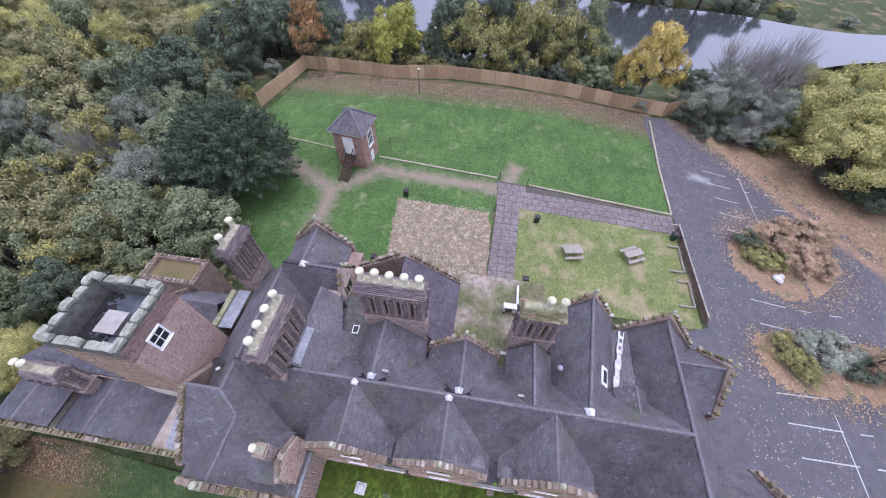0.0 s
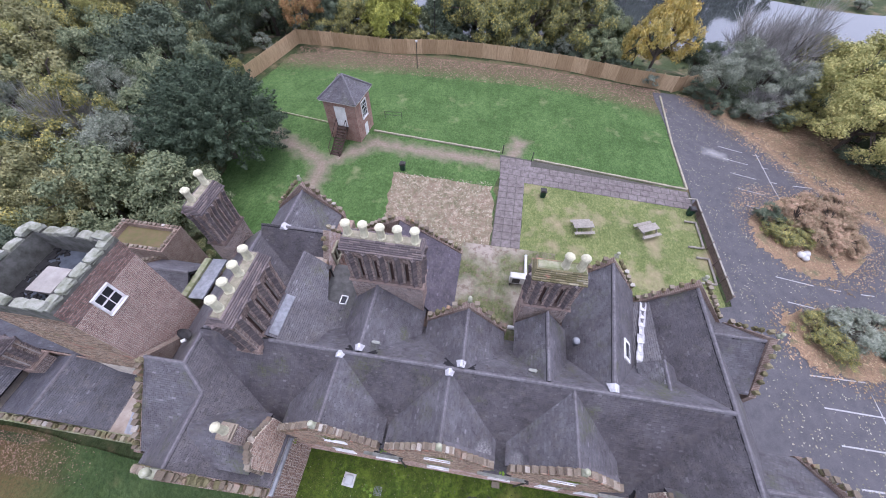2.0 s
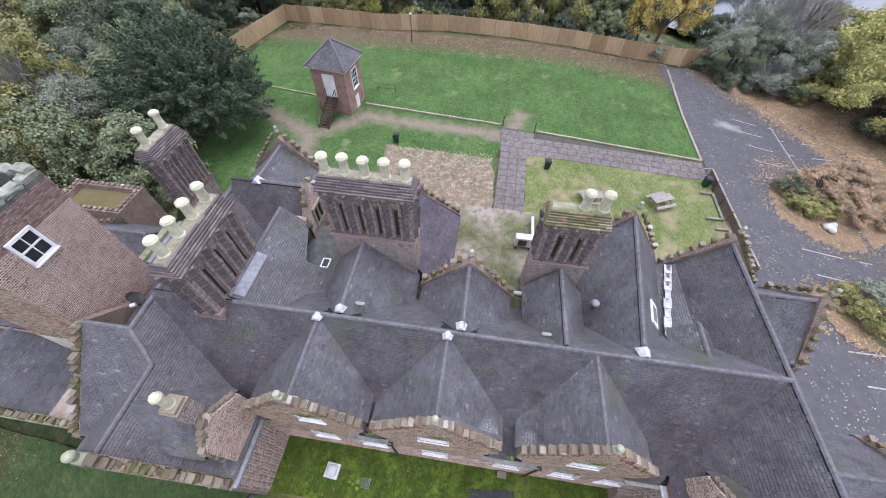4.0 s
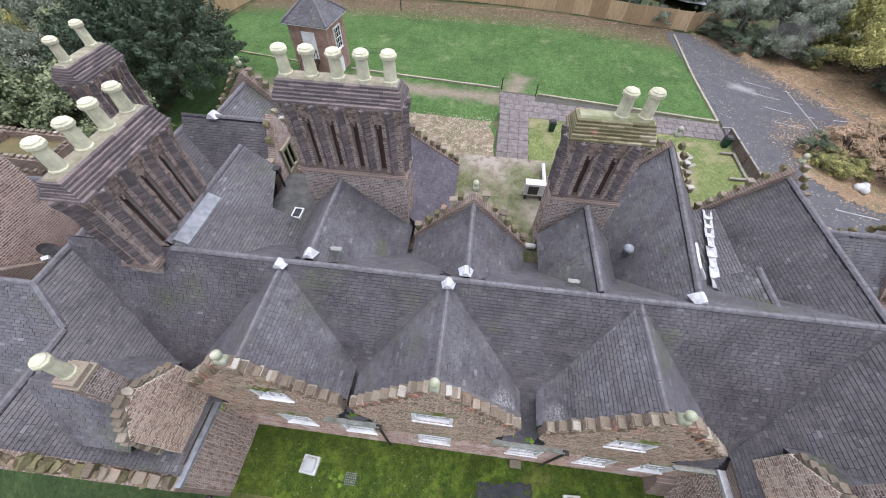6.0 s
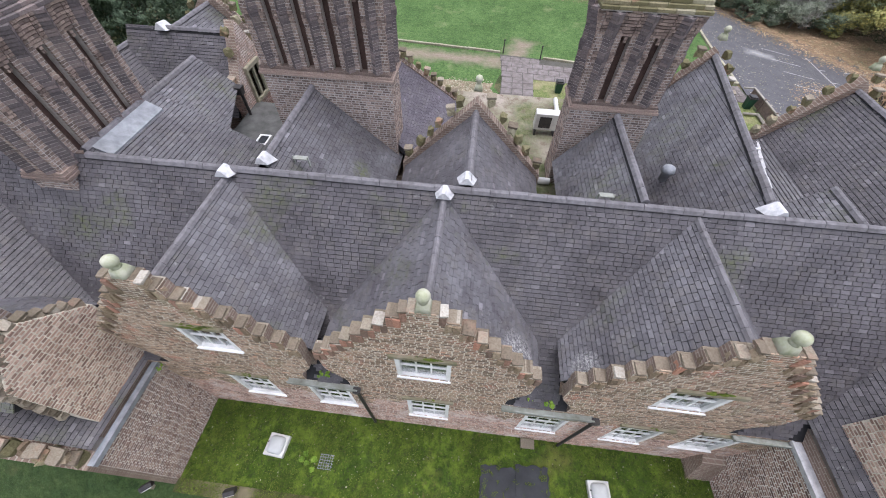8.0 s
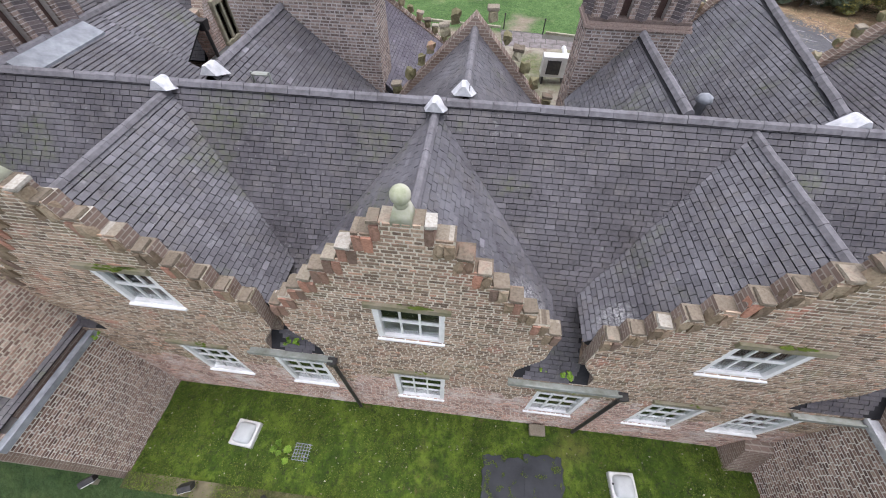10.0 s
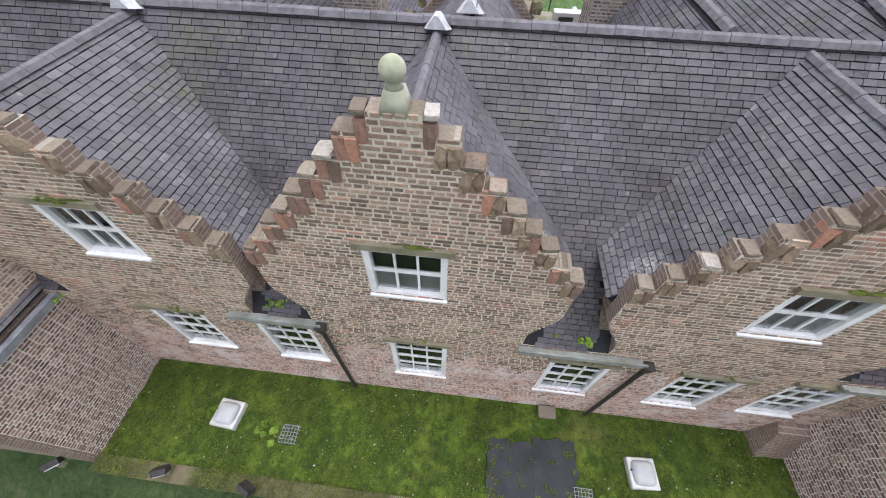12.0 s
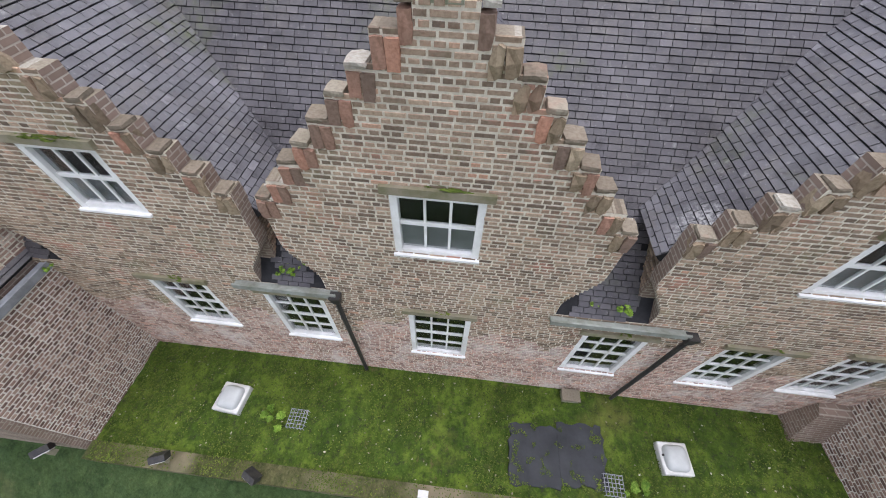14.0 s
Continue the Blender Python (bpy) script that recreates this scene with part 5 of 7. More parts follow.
# white flashings, gutters, pipes, roof fittings
fl = lambda x, y, z, s=1.0: part("flashing", Geo().prism([(x - 0.16 * s, y - 0.17 * s, z - 0.02), (x + 0.16 * s, y - 0.17 * s, z - 0.02), (x + 0.24 * s, y + 0.16 * s, z - 0.12), (x - 0.24 * s, y + 0.16 * s, z - 0.12)], [(x - 0.03, y - 0.17 * s, z + 0.16 * s), (x + 0.03, y - 0.17 * s, z + 0.16 * s), (x + 0.04, y + 0.14 * s, z + 0.13 * s), (x - 0.04, y + 0.14 * s, z + 0.13 * s)]), WHITE_FLASH, house, "white lead flashing at a ridge joint")
fl(-5.08, 3.25, 8.26)
fl(0.08, 3.22, 8.26)
fl(0.55, 3.65, 8.36)
fl(-4.25, 3.65, 8.4)
fl(7.45, 3.68, 8.22, 1.2)
fl(-10.6, 9.95, 8.5, 1.3)
part("lead_strip", Geo().prism([(-8.8, 3.75, 8.15), (-8.42, 3.75, 7.93), (-8.42, 5.9, 7.93), (-8.8, 5.9, 8.15)], [(-8.8, 3.75, 8.21), (-8.42, 3.75, 7.99), (-8.42, 5.9, 7.99), (-8.8, 5.9, 8.21)]), LEAD, house, "pale lead flashing beside the stack")
rnd = random.Random(15)
for i in range(9):
    y0, y1, w = 5.0 + i * 0.5, 5.0 + i * 0.5 + 0.53, rnd.uniform(0.15, 0.22)
    xa, xb, za = 9.62 + 0.11 * i, 9.62 + 0.11 * (i + 1), 6.08 + 0.012 * i + 0.008 * (i % 3)
    bot = [(xa - w, y0, za + 0.12), (xa, y0, za), (xa + w * 0.8, y0, za + 0.1), (xb + w * 0.8, y1, za + 0.1), (xb, y1, za), (xb - w, y1, za + 0.12)]
    part("gutter_sheet", Geo().prism(bot, [(x, y, z + 0.02) for x, y, z in bot]), WHITE_FLASH, house, "white sheet of the valley gutter")
sky_at = lambda u, v, n: D0 + (D1 - D0) * u + Vector((2.1, 0, -2.6)) * v + Vector((2.6, 0, 2.1)).normalized() * n
quad = lambda u0, u1, v0, v1, n: [sky_at(u0, v0, n), sky_at(u1, v0, n), sky_at(u1, v1, n), sky_at(u0, v1, n)]
part("skylight", Geo().prism(quad(0.3, 0.46, 0.42, 0.66, 0.0), quad(0.3, 0.46, 0.42, 0.66, 0.09)), PAINT, house, "small white framed rooflight")
part("pane", Geo().prism(quad(0.325, 0.435, 0.46, 0.62, 0.092), quad(0.325, 0.435, 0.46, 0.62, 0.1)), GREYPANE, house, "grey rooflight pane")
for a, b, down, z in ((-3.65, -1.75, -1.77, 4.12), (2.05, 4.4, 4.45, 4.06), (7.9, 9.45, None, 4.0)):
    part("gutter", Geo().box(a, -0.15, z - 0.09, b, 0.0, z - 0.03).box(a, -0.15, z - 0.03, b, -0.115, z + 0.035), GUTTER, house, "pale weathered lead-grey gutter")
    if down:
        part("hopper", Geo().prism([(down - 0.06, -0.17, z - 0.24), (down + 0.06, -0.17, z - 0.24), (down + 0.06, -0.05, z - 0.24), (down - 0.06, -0.05, z - 0.24)], [(down - 0.1, -0.2, z - 0.02), (down + 0.1, -0.2, z - 0.02), (down + 0.1, -0.03, z - 0.02), (down - 0.1, -0.03, z - 0.02)]), IRON, house, "black iron rainwater hopper")
        part("downpipe", Geo().tube([(down, -0.12, z - 0.15), (down + 0.02, -0.1, 0.4)], [0.045, 0.045], 8), IRON, house, "black iron downpipe")
part("gutter", Geo().box(9.25, -2.6, 3.95, 9.5, 0.0, 4.05).box(9.22, -2.6, 4.05, 9.28, 0.0, 4.12), WHITE_FLASH, house, "pale lead gutter on the wall top")
court_e = part("court_wall", Geo().box(9.3, -4.5, -1.2, 9.8, 0.0, 3.95), MORTAR_PALE, house, "brick side wall of the mossy court")
brick_face(court_e, (9.3, -4.5, 0.1), (0, 1, 0), (-1, 0, 0), 4.5, 3.85, lambda s, z: True, BRICK_COURT)
part("plinth", Geo().prism([(8.55, -0.01, 0.2), (9.3, -0.01, 0.2), (9.3, -0.6, 0.2), (8.55, -0.6, 0.2)], [(8.6, -0.01, 1.5), (9.3, -0.01, 1.5), (9.3, -0.25, 1.35), (8.6, -0.25, 1.35)]), WALLING, house, "sloping brick plinth")
# north side fittings
for x, y, z in ((-3.6, 4.1, 8.2), (3.9, 4.0, 8.0)):
    part("vent_plate", Geo().box(x - 0.17, y - 0.07, z - 0.05, x + 0.17, y + 0.07, z - 0.025).box(x - 0.2, y - 0.02, z - 0.3, x - 0.17, y + 0.02, z).box(x + 0.17, y - 0.02, z - 0.3, x + 0.2, y + 0.02, z), GUTTER, house, "small metal roof vent on two legs")
part("roof_cowl", Geo().lathe([(0.12, 0), (0.12, 0.3), (0.2, 0.34), (0.16, 0.46), (0.04, 0.52)], 12, (6.25, 6.1, 6.9)), LEAD, house, "small grey roof cowl", True)

ac = thing("air_conditioner", "white air-conditioning unit on the mossy flat roof", "air conditioner", at=(3.35, 10.2, 5.45))
part("casing", Geo().box(-0.45, -0.2, 0.25, 0.45, 0.2, 0.9), PLASTIC, ac)
for x in (-0.37, 0.37):
    part("stand", Geo().box(x - 0.03, -0.22, 0, x + 0.03, 0.22, 0.25), IRON, ac, "black metal stand")
part("fan_grille", Geo().box(-0.3, -0.225, 0.35, 0.15, -0.202, 0.8), IRON, ac, "dark fan grille")
ac2 = thing("duct", "white plastic duct beside the air conditioner", "duct", at=(4.0, 10.3, 5.45))
part("pipe", Geo().tube([(-0.1, 0, 0.3), (-0.1, 1.9, 0.35)], [0.09, 0.09], 10).box(-0.25, -0.25, 0, 0.15, 0.1, 0.75), PLASTIC, ac2)
wp = thing("waste_pipe", "short white pipe end at the flat roof edge", "pipe", at=(3.15, 7.1, 5.45))
part("pipe_end", Geo().tube([(-0.2, 0, 0.15), (0.2, 0, 0.15)], [0.12, 0.12], 10), PLASTIC, wp)
dish = thing("satellite_dish", "dark dish on a bracket beside the brick tower", "satellite dish", at=(-13.4, 3.2, 6.95))
part("dish", Geo().lathe([(0.02, 0), (0.2, 0.05), (0.32, 0.14), (0.34, 0.15), (0.2, 0.08)], 16), IRON, dish, m=pose(0, 0, 0.4, 50, 0, 130))
part("bracket", Geo().tube([(0, 0, -0.4), (0, 0, 0.45)], [0.04, 0.04], 8), IRON, dish)
part("receiver", Geo().box(-0.1, -0.07, -0.06, 0.1, 0.07, 0.06), PLASTIC, dish, "white receiver box", m=pose(0.28, -0.28, 0.55, 20, 0, 40))
part("arm", Geo().tube([(0, 0, 0.35), (0.27, -0.27, 0.52)], [0.025, 0.025], 6), IRON, dish)

# ---- square brick tower ----
tower = thing("square_tower", "square brick tower with a mossy stone parapet", "tower")
TX0, TX1, TY0, TY1, TZ = -18.4, -14.55, 1.7, 5.25, 12.55
body = part("tower_wall", Geo().box(TX0, TY0, -3, TX1, TY1, 11.3), MORTAR, tower, "weathered pink-brown brick wall")
WT = (3.15, 0.95, 10.4, 11.55)
brick_face(body, (TX1, TY0, 5.5), (0, 1, 0), (1, 0, 0), TY1 - TY0, 6.8, lambda s, z: not (abs(TY0 + s - WT[0]) < WT[1] / 2 and WT[2] - 0.05 < z + 5.5 < WT[3]), mat_brick("pink_brick", [(0.0, (0.2, 0.115, 0.1)), (0.5, (0.33, 0.205, 0.175)), (1.0, (0.48, 0.32, 0.27))], 0.15))
brick_face(body, (TX0, TY0, 5.5), (1, 0, 0), (0, -1, 0), TX1 - TX0, 6.3, lambda s, z: True, BRICK)
# parapet walls are a darker grey than the blocks on top
DARKSTONE = mat_plain("dark_stone", (0.2, 0.2, 0.185), (0.09, 0.095, 0.075), 3, 0.9, 0.4)
LICHEN = mat_plain("lichened_stone", (0.36, 0.37, 0.32), (0.16, 0.175, 0.115), 3.5, 0.95, 0.5)
for x0, y0, x1, y1 in ((TX0, TY0, TX1, TY0 + 0.34), (TX0, TY1 - 0.34, TX1, TY1), (TX0, TY0 + 0.34, TX0 + 0.34, TY1 - 0.34), (TX1 - 0.34, TY0 + 0.34, TX1, TY1 - 0.34)):
    part("parapet", Geo().box(x0, y0, 11.3, x1, y1, TZ), DARKSTONE, tower, "mossy stone parapet")
BLOCKS = [rough_block("parapet_stone", 0.68, 0.39, 0.22, LICHEN, i, 0.03, 0.9) for i in range(4)]
rnd = random.Random(4)
for i in range(5):
    t = (i + 0.5) / 5
    for x, y, a, low in ((TX0 + (TX1 - TX0) * t, TY0 + 0.16, 0, 0), (TX0 + (TX1 - TX0) * t, TY1 - 0.16, 0, 0), (TX0 + 0.16, TY0 + (TY1 - TY0) * t, 90, 0), (TX1 - 0.16, TY0 + (TY1 - TY0) * t, 90, 1)):
        shared("parapet_stone", rnd.choice(BLOCKS), tower, pose(x, y, TZ + (0.02 if low or i % 2 else 0.16), 0, 0, a + rnd.uniform(-4, 4)))
WETFELT = mat_plain("wet_felt", (0.13, 0.15, 0.175), (0.06, 0.07, 0.085), 1.2, 0.22, 0.15)
part("tower_roof", Geo().box(TX0 + 0.34, TY0 + 0.34, 11.2, TX1 - 0.34, TY1 - 0.34, 11.42), WETFELT, tower, "wet dark felt roof")
part("roof_hatch", Geo().box(-16.9, 2.75, 11.42, -16.0, 3.7, 11.85).box(-17.0, 2.65, 11.85, -15.9, 3.8, 11.91), mat_plain("hatch_board", (0.4, 0.38, 0.35), (0.3, 0.285, 0.26), 3), tower, "grey timber roof hatch")
g = Geo()
rnd = random.Random(44)
for i in range(260):
    x, y = (TX0 + 0.36 + abs(rnd.gauss(0, 0.4)), rnd.uniform(TY0 + 0.4, TY1 - 0.4)) if rnd.random() < 0.6 else (rnd.uniform(TX0 + 0.4, -16.5), TY0 + 0.36 + abs(rnd.gauss(0, 0.3)))
    q = rnd.uniform(0.05, 0.13)
    g.box(-q, -q * 0.7, 0, q, q * 0.7, q * 0.5, pose(min(x, -16.4), y, 11.422, 0, 0, rnd.uniform(0, 180)))
tagged(part("roof_debris", g, DARK, tower, "dark wet leaves and dirt in the corner", recalc=False), "", "", "", "stuff")
window(TX1 + 0.1, WT[1], WT[2], WT[3], 2, WT[0], tower, 2, "tower_window", 90)

# ---- lower south-west range ----
range_sw = thing("service_range", "low slate-roofed service range beside the tower", "outbuilding")
solid("range_wall", [(-28, -1.3), (-15.2, -1.3), (-15.2, 4), (-28, 4)], -4, 3.5, WALLING, range_sw, "brick wall of the low range")
keep_house, house_was = house, house
house = range_sw
for rx, z, run_w, run_e in ((-20.6, 4.9, 2.9, 3.9), (-25.2, 4.9, 2.4, 1.7)):
    for sgn, run in ((-1, run_w), (1, run_e)):
        roof("range_roof", [(rx, -1.15, z), (rx, 2.0, z), (rx + sgn * run, 2.0, z - run * 0.42), (rx + sgn * run, -1.15, z - run * 0.42)], None, mat=SLATE_DAMP, label="dark slate slope of the low range")
    ridge((rx, -1.15, z + 0.05), (rx, 2.0, z + 0.05), range_sw)
roof("range_roof_back", [(-27.8, 2.0, 4.9), (-18.6, 2.0, 4.9), (-18.6, 4.3, 3.6), (-27.8, 4.3, 3.6)], None, label="dark slate north slope of the low range", mat=SLATE_DAMP)
solid("range_back_wall", [(-27.6, 1.9), (-18.6, 1.9), (-18.6, 2.1), (-27.6, 2.1)], 3.0, 4.85, WALLING, range_sw, "brick wall between the low roofs")
wl = part("range_parapet", Geo().box(-28, -1.5, 3.2, -15.2, -1.15, 3.7), STONE_GREEN, range_sw, "mossy parapet with stepped coping")
crow_steps((-28, -1.33, 3.75), (-15.3, -1.33, 3.75), wl, 46, scale=0.95, seed=60, wild=2.6, bodies=MOSSY)
part("lead_roof", Geo().prism([(-16.4, -1.1, 3.4), (-15.2, -1.1, 3.4), (-15.2, 0.9, 4.0), (-16.4, 0.9, 4.0)], [(-16.4, -1.1, 3.5), (-15.2, -1.1, 3.5), (-15.2, 0.9, 4.1), (-16.4, 0.9, 4.1)]), LEAD, range_sw, "pale lead lean-to roof")
stack(-23.1, 1.35, 2.3, 0.95, 5.0, 7.3, 0, [0.0, 0.3], 4, "low ribbed brick stack with two pots", 3.0)
house = keep_house
# small roofs between tower and rear stack
rear = thing("rear_annex", "small flat-roofed brick annex behind the tower", "outbuilding")
AX0, AX1, AY0, AY1 = -22.5, -18.45, 8.2, 10.3
part("annex_wall", Geo().box(AX0, AY0, -3, AX1, AY1, 6.1), WALLING, rear, "brown brick wall")
part("annex_roof", Geo().box(AX0 + 0.3, AY0 + 0.3, 6.1, AX1 - 0.3, AY1 - 0.3, 6.22), OLIVE, rear, "flat roof covered with olive moss")
for x0, y0, x1, y1 in ((AX0, AY0, AX1, AY0 + 0.3), (AX0, AY1 - 0.3, AX1, AY1), (AX0, AY0 + 0.3, AX0 + 0.3, AY1 - 0.3), (AX1 - 0.3, AY0 + 0.3, AX1, AY1 - 0.3)):
    pp = part("annex_parapet", Geo().box(x0, y0, 6.1, x1, y1, 6.55), WALLING, rear, "brick parapet with stone coping")
    ax = (x1 - x0) > (y1 - y0)
    crow_steps((x0 if ax else (x0 + x1) / 2, (y0 + y1) / 2 if ax else y0, 6.5), (x1 if ax else (x0 + x1) / 2, (y0 + y1) / 2 if ax else y1, 6.5), pp, scale=0.75, seed=71)
# small slate roofs and a pale lead lean-to between annex and west wing
house = rear
solid("link_wall", [(-19.0, 5.75), (-15.75, 5.75), (-15.75, 8.3), (-19.0, 8.3)], -3, 5.6, WALLING, rear, "brick wall of the link")
for sgn in (-1, 1):
    roof("link_roof", [(-18.9, 7.0, 6.75), (-15.8, 7.0, 6.75), (-15.8, 7.0 + sgn * 1.3, 5.6), (-18.9, 7.0 + sgn * 1.3, 5.6)], None, label="small slate roof slope")
ridge((-18.9, 7.0, 6.8), (-15.8, 7.0, 6.8), rear)
lw = part("link_gable", Geo().prism([(-19.2, 5.7, 4), (-19.2, 8.3, 4), (-19.2, 8.3, 5.7), (-19.2, 7.0, 6.95), (-19.2, 5.7, 5.7)], [(-18.9, 5.7, 4), (-18.9, 8.3, 4), (-18.9, 8.3, 5.7), (-18.9, 7.0, 6.95), (-18.9, 5.7, 5.7)]), WALLING, rear, "small stepped brick gable")
for sgn in (-1, 1):
    crow_steps((-19.05, 7.0 + sgn * 1.25, 5.75), (-19.05, 7.0 + sgn * 0.1, 6.9), lw, 5, scale=0.8, seed=80 + sgn)
part("stone_gutter", Geo().box(-15.8, 5.75, 5.0, -15.45, 8.4, 6.3), STONE_GREEN, rear, "mossy stone gutter wall")
part("lead_roof", Geo().prism([(-15.45, 5.75, 6.0), (-14.45, 5.75, 6.15), (-14.45, 8.5, 6.15), (-15.45, 8.5, 6.0)], [(-15.45, 5.75, 6.12), (-14.45, 5.75, 6.28), (-14.45, 8.5, 6.28), (-15.45, 8.5, 6.12)]), LEAD, rear, "pale sheet lead roof")
house = keep_house

# ---- mossy court ----
k, c = mat_grass("kerb_moss", (0.13, 0.135, 0.05), (0.2, 0.17, 0.09), (0.3, 0.25, 0.17), 0.45)
k.color(c).bump(k.noise(22, 6, 0.8), 1.0, 0.05)
KERBMOSS = k.m
k0 = Geo()
xs, ys = span(-7.5, 9.3, 0.07), span(-2.45, 0.0, 0.07)
for y in ys:
    for x in xs:
        edge = min(1.0, (y + 2.45) * 4, -y * 4 + 0.15)
        z = 0.3 + 0.09 * noise.noise(Vector((x * 0.9, y * 0.9, 0))) + 0.05 * noise.noise(Vector((x * 4, y * 4, 3))) + 0.03 * noise.noise(Vector((x * 11, y * 11, 5)))
        k0.v.append((x, y, 0.3 + (z - 0.3) * max(0.2, edge) + 0.04))
n = len(xs)
for j in range(len(ys) - 1):
    for i in range(n - 1):
        a = j * n + i
        k0.f.append((a, a + 1, a + n + 1, a + n))
moss = part("court_roof", k0, MOSS, None, "", True)
tagged(moss, "flat court thickly grown with green moss and weeds", "moss", "", "structure")
setting("court_slab", Geo().box(-7.5, -2.45, -2.5, 9.3, 0.0, 0.2), STONE_GREEN, "mossy edge below the court", "slab")
setting("court_kerb", Geo().box(-7.5, -2.8, -2.5, 9.3, -2.42, 0.42), KERBMOSS, "low mossy brick kerb along the court edge", "kerb")
g = Geo()
rnd = random.Random(12)
mat_t = thing("felt_patch", "bare black roofing felt sheets showing through the moss", "felt patch")
for x0, x1, ya, yb in ((1.95, 3.05, -2.2, -0.95), (3.055, 4.1, -2.1, -0.82)):
    edge = []
    for (ax, ay), (bx2, by) in zip([(x0, ya), (x1, ya), (x1, yb), (x0, yb)], [(x1, ya), (x1, yb), (x0, yb), (x0, ya)]):
        for i in range(9):
            t = i / 9
            w = 0.0 if abs(ax - 3.05) < 0.02 and abs(bx2 - 3.05) < 0.02 else 0.05
            edge.append((ax + (bx2 - ax) * t + rnd.uniform(-w, w), ay + (by - ay) * t + rnd.uniform(-w, w)))
    g = Geo().prism([(x, y, 0.3) for x, y in edge], [(x, y, 0.425 + (0.008 if x0 < 3 else 0)) for x, y in edge])
    part("felt_sheet", g, ROOFFELT, mat_t)
vent = thing("vent_block", "small brown concrete vent block at the foot of the wall", "vent", at=(3.43, -0.2, 0.33))
part("block", Geo().box(-0.2, -0.12, 0, 0.2, 0.14, 0.2), STONE, vent)
part("lid", Geo().box(-0.22, -0.14, 0.2, 0.22, 0.15, 0.24), COPE, vent, "stained flat lid")
for x, y in ((-3.05, -1.48), (4.17, -1.98)):
    cage = thing("wire_guard", "small rusty wire mesh guard lying on the moss", "wire guard", "wire guards in the court", at=(x, y, 0.38))
    for i in range(6):
        q = -0.2 + 0.08 * i
        part("wire", Geo().tube([(q, -0.2, 0), (q, -0.2, 0.14), (q, 0.2, 0.14), (q, 0.2, 0)], [0.008] * 4, 4), LEAD, cage)
        part("wire", Geo().tube([(-0.2, q, 0), (-0.2, q, 0.148), (0.2, q, 0.148), (0.2, q, 0)], [0.008] * 4, 4), LEAD, cage)
jb = thing("junction_box", "small white electrical box on the court kerb", "electrical box", at=(0.1, -2.6, 0.42))
part("case", Geo().box(-0.1, -0.06, 0, 0.1, 0.06, 0.12), PLASTIC, jb)
part("lid", Geo().box(-0.11, -0.07, 0.12, 0.11, 0.07, 0.14), PLASTIC, jb)
DOME = mat_plain("dome_plastic", (0.5, 0.52, 0.52), (0.42, 0.44, 0.44), 3, 0.3, 0.05)


def pillow(half, rise):
    """A rounded square cushion of the given half width and rise."""
    g = Geo()
    rings, seg = 6, 32
    for q in range(rings):
        a = math.pi / 2 * q / (rings - 0.6)
        for i in range(seg):
            t = 2 * math.pi * i / seg
            cx, cy = math.cos(t), math.sin(t)
            g.v.append((half * math.cos(a) ** 0.5 * math.copysign(abs(cx) ** 0.45, cx), half * math.cos(a) ** 0.5 * math.copysign(abs(cy) ** 0.45, cy), rise * math.sin(a)))
    for q in range(rings - 1):
        for i in range(seg):
            k2 = (i + 1) % seg
            g.f.append((q * seg + i, q * seg + k2, (q + 1) * seg + k2, (q + 1) * seg + i))
    g.f.append(tuple(range((rings - 1) * seg, rings * seg)))
    return g


for x, y, turn in ((-4.8, -1.2, -4), (5.65, -1.3, 3)):
    d = thing("rooflight_dome", "square white rooflight dome on a kerb in the moss", "rooflight", "rooflights in the court", at=(x, y, 0.3))
    d.rotation_euler = (0, 0, radians(turn))
    shared("kerb", bevelled_box("kerb", 0.66, 0.66, 0.2, PLASTIC, 0.02), d, pose(0, 0, 0.12))
    part("dome", pillow(0.27, 0.15), DOME, d, "grey translucent dome", True, pose(0, 0, 0.215))
    shared("bolt", bevelled_box("bolt", 0.05, 0.05, 0.05, IRON, 0.01), d, pose(-0.27, 0.05, 0.24))
for x, y, turn in ((-8.15, -2.75, 40), (-5.6, -2.6, 20), (-3.5, -2.7, -25)):
    f = thing("floodlight", "small black floodlight on a bracket at the court edge", "floodlight", "floodlights on the kerb", at=(x, y, 0.42))
    part("stand", Geo().box(-0.06, -0.06, 0, 0.06, 0.06, 0.2), STONE, f, "concrete block stand")
    part("lamp_body", Geo().box(-0.16, -0.07, -0.11, 0.16, 0.07, 0.11), IRON, f, m=pose(0, 0, 0.32, 35, 0, turn))
    part("lamp_glass", Geo().box(-0.14, -0.09, -0.09, 0.14, -0.072, 0.09), PLASTIC, f, m=pose(0, 0, 0.32, 35, 0, turn))

# ---- garden: paving, kerbs, fence ----
path = setting("pavement", patch([(1.75, 12), (4.3, 12), (4.75, 25.6), (20.9, 24.4), (20.8, 26.9), (5.6, 29.1), (2.1, 29.5), (2.3, 25.6)], 0.02), mat_plain("path_joint", (0.1, 0.095, 0.085), (0.07, 0.07, 0.05), 5), "path of large grey stone slabs with dark joints", "path")
rnd = random.Random(7)
slab_me = [bevelled_box("slab", 1, 1, 0.05, SLAB, 0.02) for i in range(1)][0]


